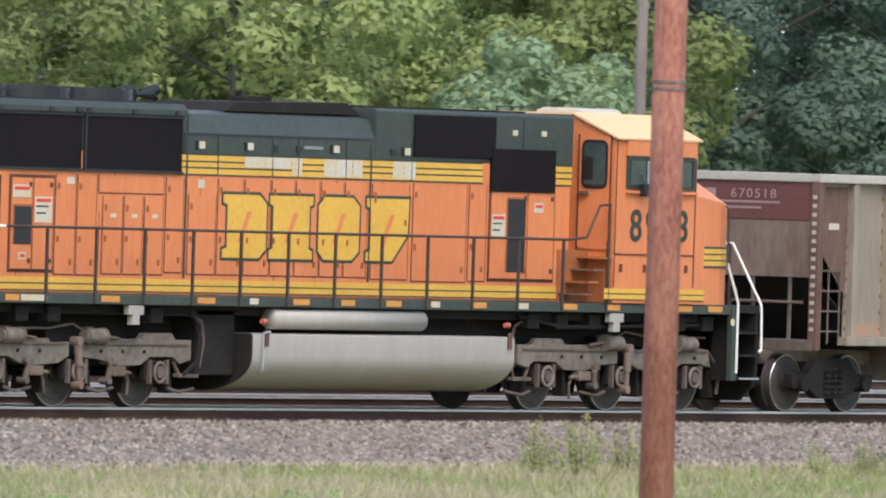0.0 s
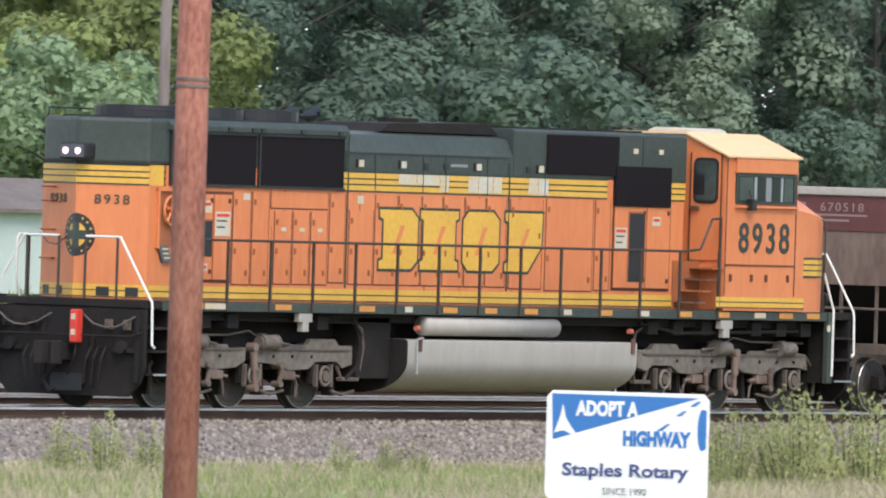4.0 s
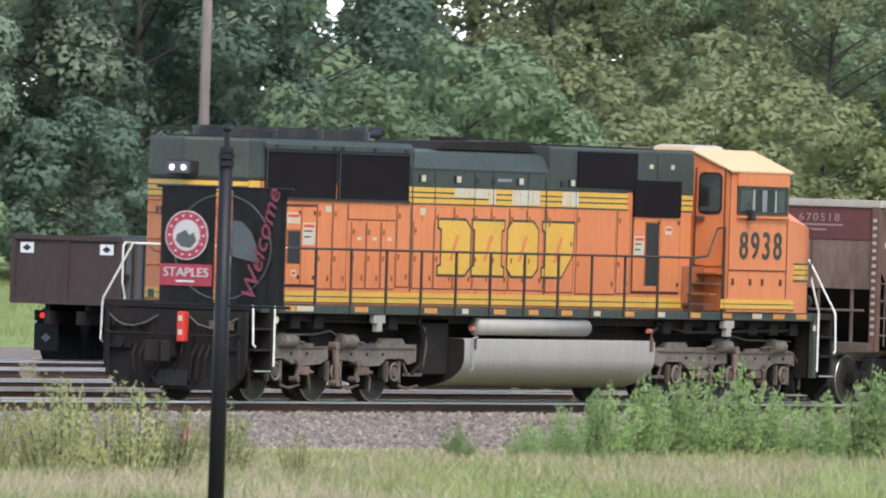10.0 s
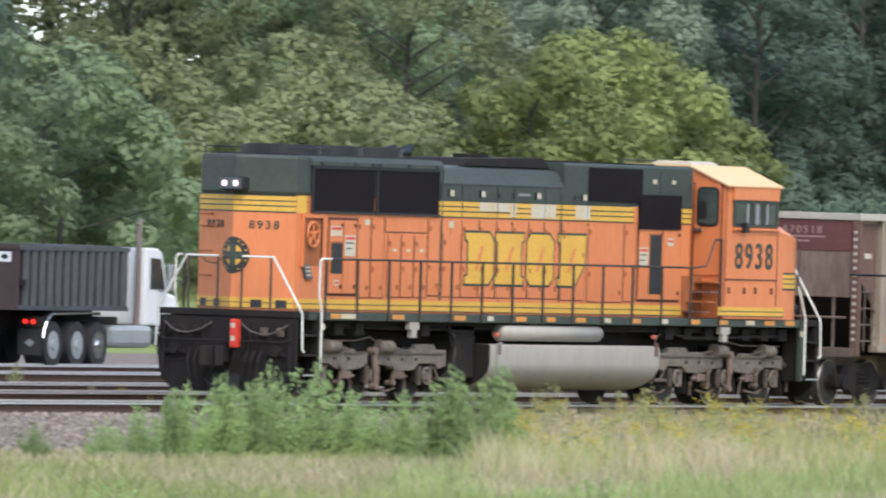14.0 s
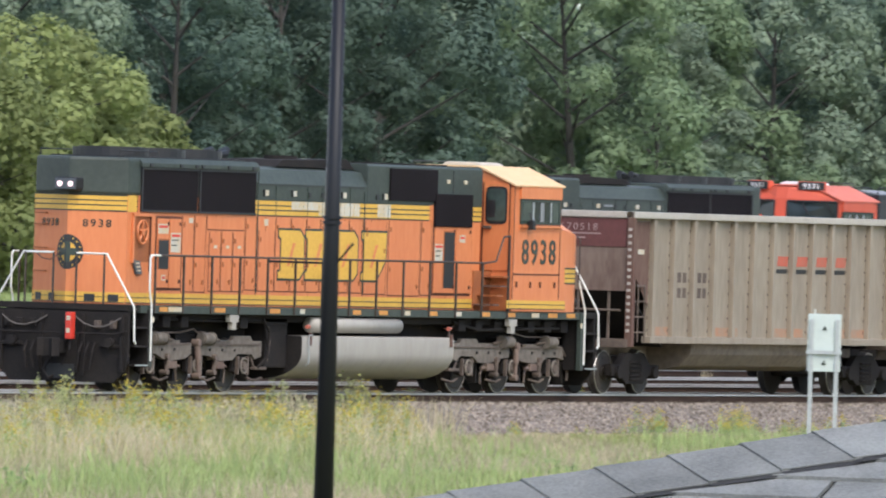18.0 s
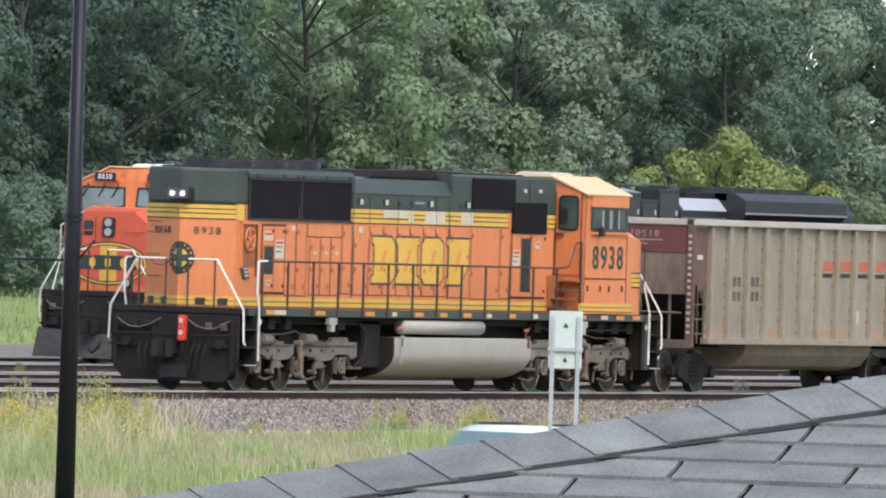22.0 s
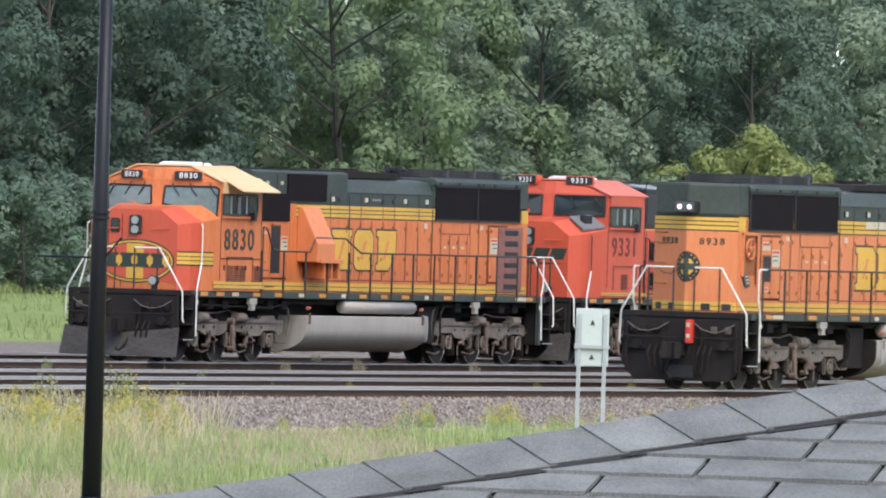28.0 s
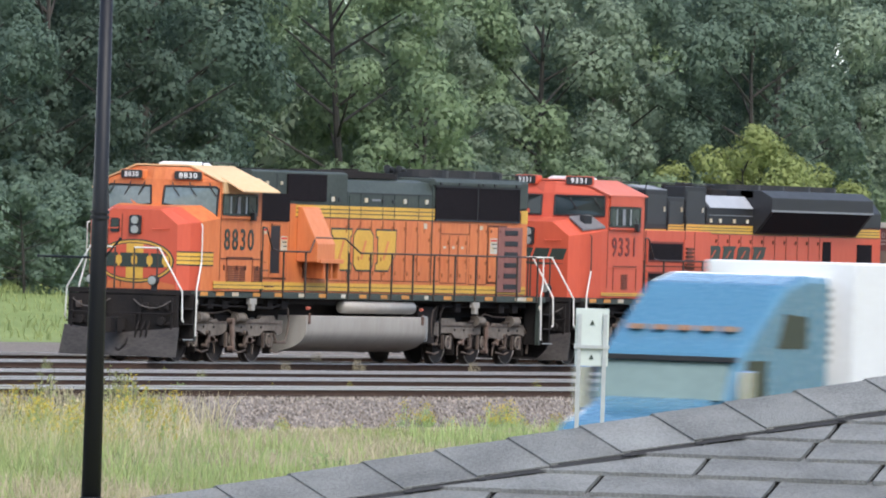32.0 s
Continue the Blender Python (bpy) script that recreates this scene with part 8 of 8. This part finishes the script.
def semi_truck():
    """A blue tractor with a white box trailer, facing -x; its nose is at x = 0."""
    s_ = thing("semi_truck", "blue semi tractor pulling a white box trailer", "truck")
    cb = s_
    bm = B()
    prism(bm, [(0.1, 0.6), (2.4, 0.6), (2.4, 2.05), (2.0, 2.15), (0.55, 1.72), (0.12, 1.45)], "y", -0.95, 0.95, 0.10)
    part("bonnet", bm, BLUE, cb)
    bm = B()
    prism(bm, [(2.2, 0.6), (6.15, 0.6), (6.15, 4.10), (5.2, 4.12), (4.3, 3.95), (2.6, 2.86), (2.2, 2.1)], "y", -1.2, 1.2, 0.12)
    part("cab_body", bm, BLUE, cb)
    bm = B()
    prism(bm, [(2.12, 2.12), (2.42, 2.70), (2.46, 2.68), (2.16, 2.10)], "y", -1.08, 1.08)
    part("windscreen", bm, PALEGLASS, cb, "windscreen with a pale green painted reflection")
    bm = B()
    box(bm, 2.35, 2.62, -1.15, 1.15, 2.72, 2.80)
    part("visor", bm, BLACK, cb)
    for k in range(5):
        bm = B()
        box(bm, 3.02, 3.2, -0.9 + 0.4 * k, -0.66 + 0.4 * k, 3.20, 3.28)
        part("marker_lamp", bm, DIMORANGE, cb)
    for s in (-1, 1):
        bm = B()
        prism(bm, [(2.5, 2.1), (3.6, 2.1), (3.6, 2.75), (2.85, 2.75)], "y", s * 1.2, s * 1.215)
        part("side_window", bm, GLASS, cb)
        bm = B()
        prism(bm, [(4.0, 2.95), (5.2, 2.95), (5.2, 3.45), (4.3, 3.5)], "y", s * 1.2, s * 1.215)
        part("sleeper_window", bm, GLASS, cb)
        bm = B()
        box(bm, 2.3, 2.45, *sorted((s * 1.28, s * 1.52)), 1.9, 2.6, 0.03)
        part("mirror", bm, CHROME, cb)
        bm = B()
        prism(bm, [(0.3, 0.5), (0.35, 1.1), (0.8, 1.35), (1.7, 1.3), (2.3, 1.0), (2.3, 0.5), (2.0, 0.5), (1.6, 1.0), (0.9, 1.0), (0.6, 0.5)], "y", s * 0.92, s * 1.22, 0.03)
        part("wing", bm, BLUE, cb)
        for x in (1.25, 6.4, 7.7):
            road_wheel(s_, x, s * 1.0, 0.5, 0.35)
        for x in (17.6, 18.9):
            road_wheel(s_, x, s * 1.0, 0.5, 0.5)
        bm = B()
        box(bm, 0.12, 0.3, *sorted((s * 0.7, s * 0.95)), 1.0, 1.25, 0.03)
        part("headlight", bm, LENS, cb)
    bm = B()
    box(bm, 0.0, 0.3, -1.15, 1.15, 0.35, 0.65, 0.05)
    box(bm, 0.08, 0.14, -0.6, 0.6, 0.75, 1.4, 0.02)
    part("bumper", bm, CHROME, cb)
    bm = B()
    box(bm, 4.6, 19.6, -0.4, 0.4, 0.85, 1.15)
    part("chassis", bm, SOOT_SHADE, s_)
    bm = B()
    box(bm, 6.9, 20.0, -1.3, 1.3, 1.15, 4.32, 0.03)
    tr = part("trailer", bm, WHITE, s_, "white box trailer")
    bm = B()
    box(bm, 6.55, 6.88, -0.9, 0.9, 2.6, 4.1, 0.06)
    part("cooling_unit", bm, WHITE, tr)
    for sy in (-1, 1):
        for k in range(9):
            bm = B()
            box(bm, 6.60, 6.84, *sorted((sy * 0.9, sy * 0.915)), 2.72 + 0.14 * k, 2.79 + 0.14 * k)
            part("cooling_slot", bm, BLACK, tr)
    return s_


# sky reflection painted as the windscreen's pale colour
WINDSCREEN = material("painted_sky_windscreen", (0.30, 0.42, 0.42), 0.12, 0.1, amount=0.3)
truck = rolloff_truck()
van_a = minivan("white minivan driving along the highway")
van_b = copy_thing(van_a, Matrix())
van_c = copy_thing(van_a, Matrix())
semi = semi_truck()

# ---- shingled roof in front ----
# the view at the end of the clip looks along heading 65.6 degrees; the roof's near slope faces back towards it
A0 = radians(65.586)
RX, FX = Vector((math.cos(A0), -math.sin(A0), 0)), Vector((math.sin(A0), math.cos(A0), 0))
EAVE = (RX * math.cos(radians(12)) - FX * math.sin(radians(12))).normalized()
UP = Vector((-EAVE.y, EAVE.x, 0))
PITCH = 0.259
HIP = 0.836
roof_o = Vector((22.400, 9.924, 3.257))
roof = thing("house_roof", "grey asphalt-shingled hip roof of a low house", "roof")


def on_roof(e, u, lift=0.0):
    return roof_o + EAVE * e + UP * u + Vector((0, 0, PITCH * u + lift))


bm = B()
pts = [on_roof(-7.2, -6.0, -0.03), on_roof(9.0, -6.0, -0.03), on_roof(9.0, 2.6, -0.03), on_roof(2.6 / HIP, 2.6, -0.03)]
v = [bm.verts.new(p) for p in pts]
w = bm.verts.new(on_roof(-7.2, 11.2) * 1.0 - Vector((0, 0, PITCH * 17.2 + 0.03)))
x_ = bm.verts.new(on_roof(9.0, 11.2) - Vector((0, 0, PITCH * 17.2 + 0.03)))
bm.faces.new(v), bm.faces.new((v[0], v[3], w)), bm.faces.new((v[3], v[2], x_, w))
part("roof_deck", bm, DECK_AND_SHADOW, roof)
bm = B()
lo = [on_roof(-6.6, -5.5), on_roof(9.0, -5.5), on_roof(9.0, 10.6), on_roof(-6.6, 10.6)]
zt = on_roof(0, -6.0).z - 0.05
q0, q1 = [bm.verts.new((p.x, p.y, -1.45)) for p in lo], [bm.verts.new((p.x, p.y, zt)) for p in lo]
for k in range(4):
    bm.faces.new((q0[k], q0[(k + 1) % 4], q1[(k + 1) % 4], q1[k]))
part("house_wall", bm, WHITE, roof)
EXPO, TAB = 0.131, 0.307
random.seed(77)
bm = B()
box(bm, 0.005, TAB - 0.005, 0, EXPO + 0.03, 0, 0.008)
tab_mesh = finish(bm, "shingle", SHINGLE)
slope = Matrix.LocRotScale((0, 0, 0), Matrix((EAVE, (UP + Vector((0, 0, PITCH))).normalized(), EAVE.cross((UP + Vector((0, 0, PITCH))).normalized()))).transposed().to_quaternion(), None)
run = EXPO / math.sqrt(1 + PITCH * PITCH)
STAGGER = {-3: -0.055, -2: 0.109, -1: 0.270, 0: 0.436, 1: 0.452}
for c in range(-9, 9):
    u = c * run - 0.075
    e = STAGGER.get(c, 0.163 * c % TAB) - 8 * TAB
    while e < 1.75:
        cut0, cut1 = u / HIP - e, (u + run * 1.2) / HIP - e
        if cut0 < TAB - 0.05 and e > -1.9:
            me = tab_mesh
            if cut1 > 0.005:
                bm = B()
                out = [(max(0.005, cut0), 0), (TAB - 0.005, 0), (TAB - 0.005, EXPO * 1.2)] + ([(cut1, EXPO * 1.2)] if cut1 < TAB - 0.006 else [])
                if cut1 >= TAB - 0.006:
                    out[2] = (TAB - 0.005, EXPO * 1.2 * (TAB - 0.005 - cut0) / (cut1 - cut0))
                if cut0 < 0.005 < cut1:
                    out.append((0.005, EXPO * 1.2 * (0.005 - cut0) / (cut1 - cut0)))
                prism(bm, out, "z", 0, 0.008)
                me = finish(bm, "shingle", SHINGLE)
            ob = new("shingle", me)
            ob.parent = roof
            ob.matrix_basis = Matrix.Translation(on_roof(e, u, 0.009 + 0.002 * random.random())) @ slope @ pose(0, 0, 0, -2.9, 0, 0)
        e += TAB
# bent cap shingles along the hip
hip_dir = (EAVE / HIP + UP + Vector((0, 0, PITCH))).normalized()
s1 = (EAVE * HIP - UP).normalized() * 0.155
s1 = Vector((s1.x, s1.y, PITCH * s1.dot(UP)))
s2 = Vector((-s1.x, -s1.y, s1.z - 0.02))
k = 0
for i in range(-12, 14):
    d = i * 0.1435 + 0.03
    bm = B()
    base = on_roof(0, 0, 0.012 + 0.010)
    pa, pb = base + hip_dir * d + Vector((0, 0, 0.004)), base + hip_dir * (d + 0.16) + Vector((0, 0, 0.0))
    rows = []
    for p, ex in ((pa, 1.0), (pb, 1.0)):
        rows.append([p + s2 * ex, p + s2 * 0.4 + Vector((0, 0, 0.006)), p + Vector((0, 0, 0.010)), p + s1 * 0.4 + Vector((0, 0, 0.006)), p + s1 * ex])
    vs = [[bm.verts.new(p) for p in r] for r in rows]
    for j in range(4):
        bm.faces.new((vs[0][j], vs[0][j + 1], vs[1][j + 1], vs[1][j]))
    bmesh.ops.recalc_face_normals(bm, faces=bm.faces)
    bmesh.ops.solidify(bm, geom=bm.faces[:], thickness=0.0025)
    cap = part("ridge_cap", bm, SHINGLE, roof)
    # dark strip painting the shadow line below the cap's edge
    bm = B()
    edge = [pa + s1 * 0.97, pb + s1 * 0.97, pb + s1 * 1.05 - Vector((0, 0, 0.004)), pa + s1 * 1.05 - Vector((0, 0, 0.004))]
    bm.faces.new([bm.verts.new(p - Vector((0, 0, 0.003))) for p in edge])
    part("cap_edge_shadow", bm, DECK_AND_SHADOW, cap)


# ---- motion ----
def motions():
    for ob, off in [(train_loco, 0.0), *CARS]:
        walk(ob, [(t, pose(x + off, TRACK, 0)) for t, x in TRAIN])
    # wheels turn with the train, a row for each sixth of a second
    for sets, r in ((train_sets, 0.533), (sets_a, 0.457)):
        for ws_ in sets:
            p = ws_.location.copy()
            walk(ws_, [(k / 6, pose(p.x, p.y, p.z, 0, math.degrees((along(k / 6) - along(0)) / r) % 360, 0)) for k in range(193)])
    # the container truck on the yard road
    rows = ((0, 200.6), (6.5, 231.95), (8, 239.5), (10, 249.0), (13, 261.65), (14, 265.8), (15, 270.3), (23, 307.0), (25.5, 319.8), (32, 350.0))
    walk(truck, [(t, pose(x, 151.2 + 0.114 * (x - 265), -0.1, 0, 0, 6.5)) for t, x in rows])
    # cars and the semi on the highway
    for v, t0, x0 in ((van_a, 22.5, 185.4), (van_b, 29.2, 186.1), (van_c, 4.5, 142.4)):
        walk(v, [(t, pose(x0 - 27.0 * (t - t0), 88.5, -1.25)) for t in (0, 32)])
    walk(semi, [(t, pose(201.2 - 27.0 * (t - 32), 88.5, -1.25)) for t in (0, 32)])


motions()
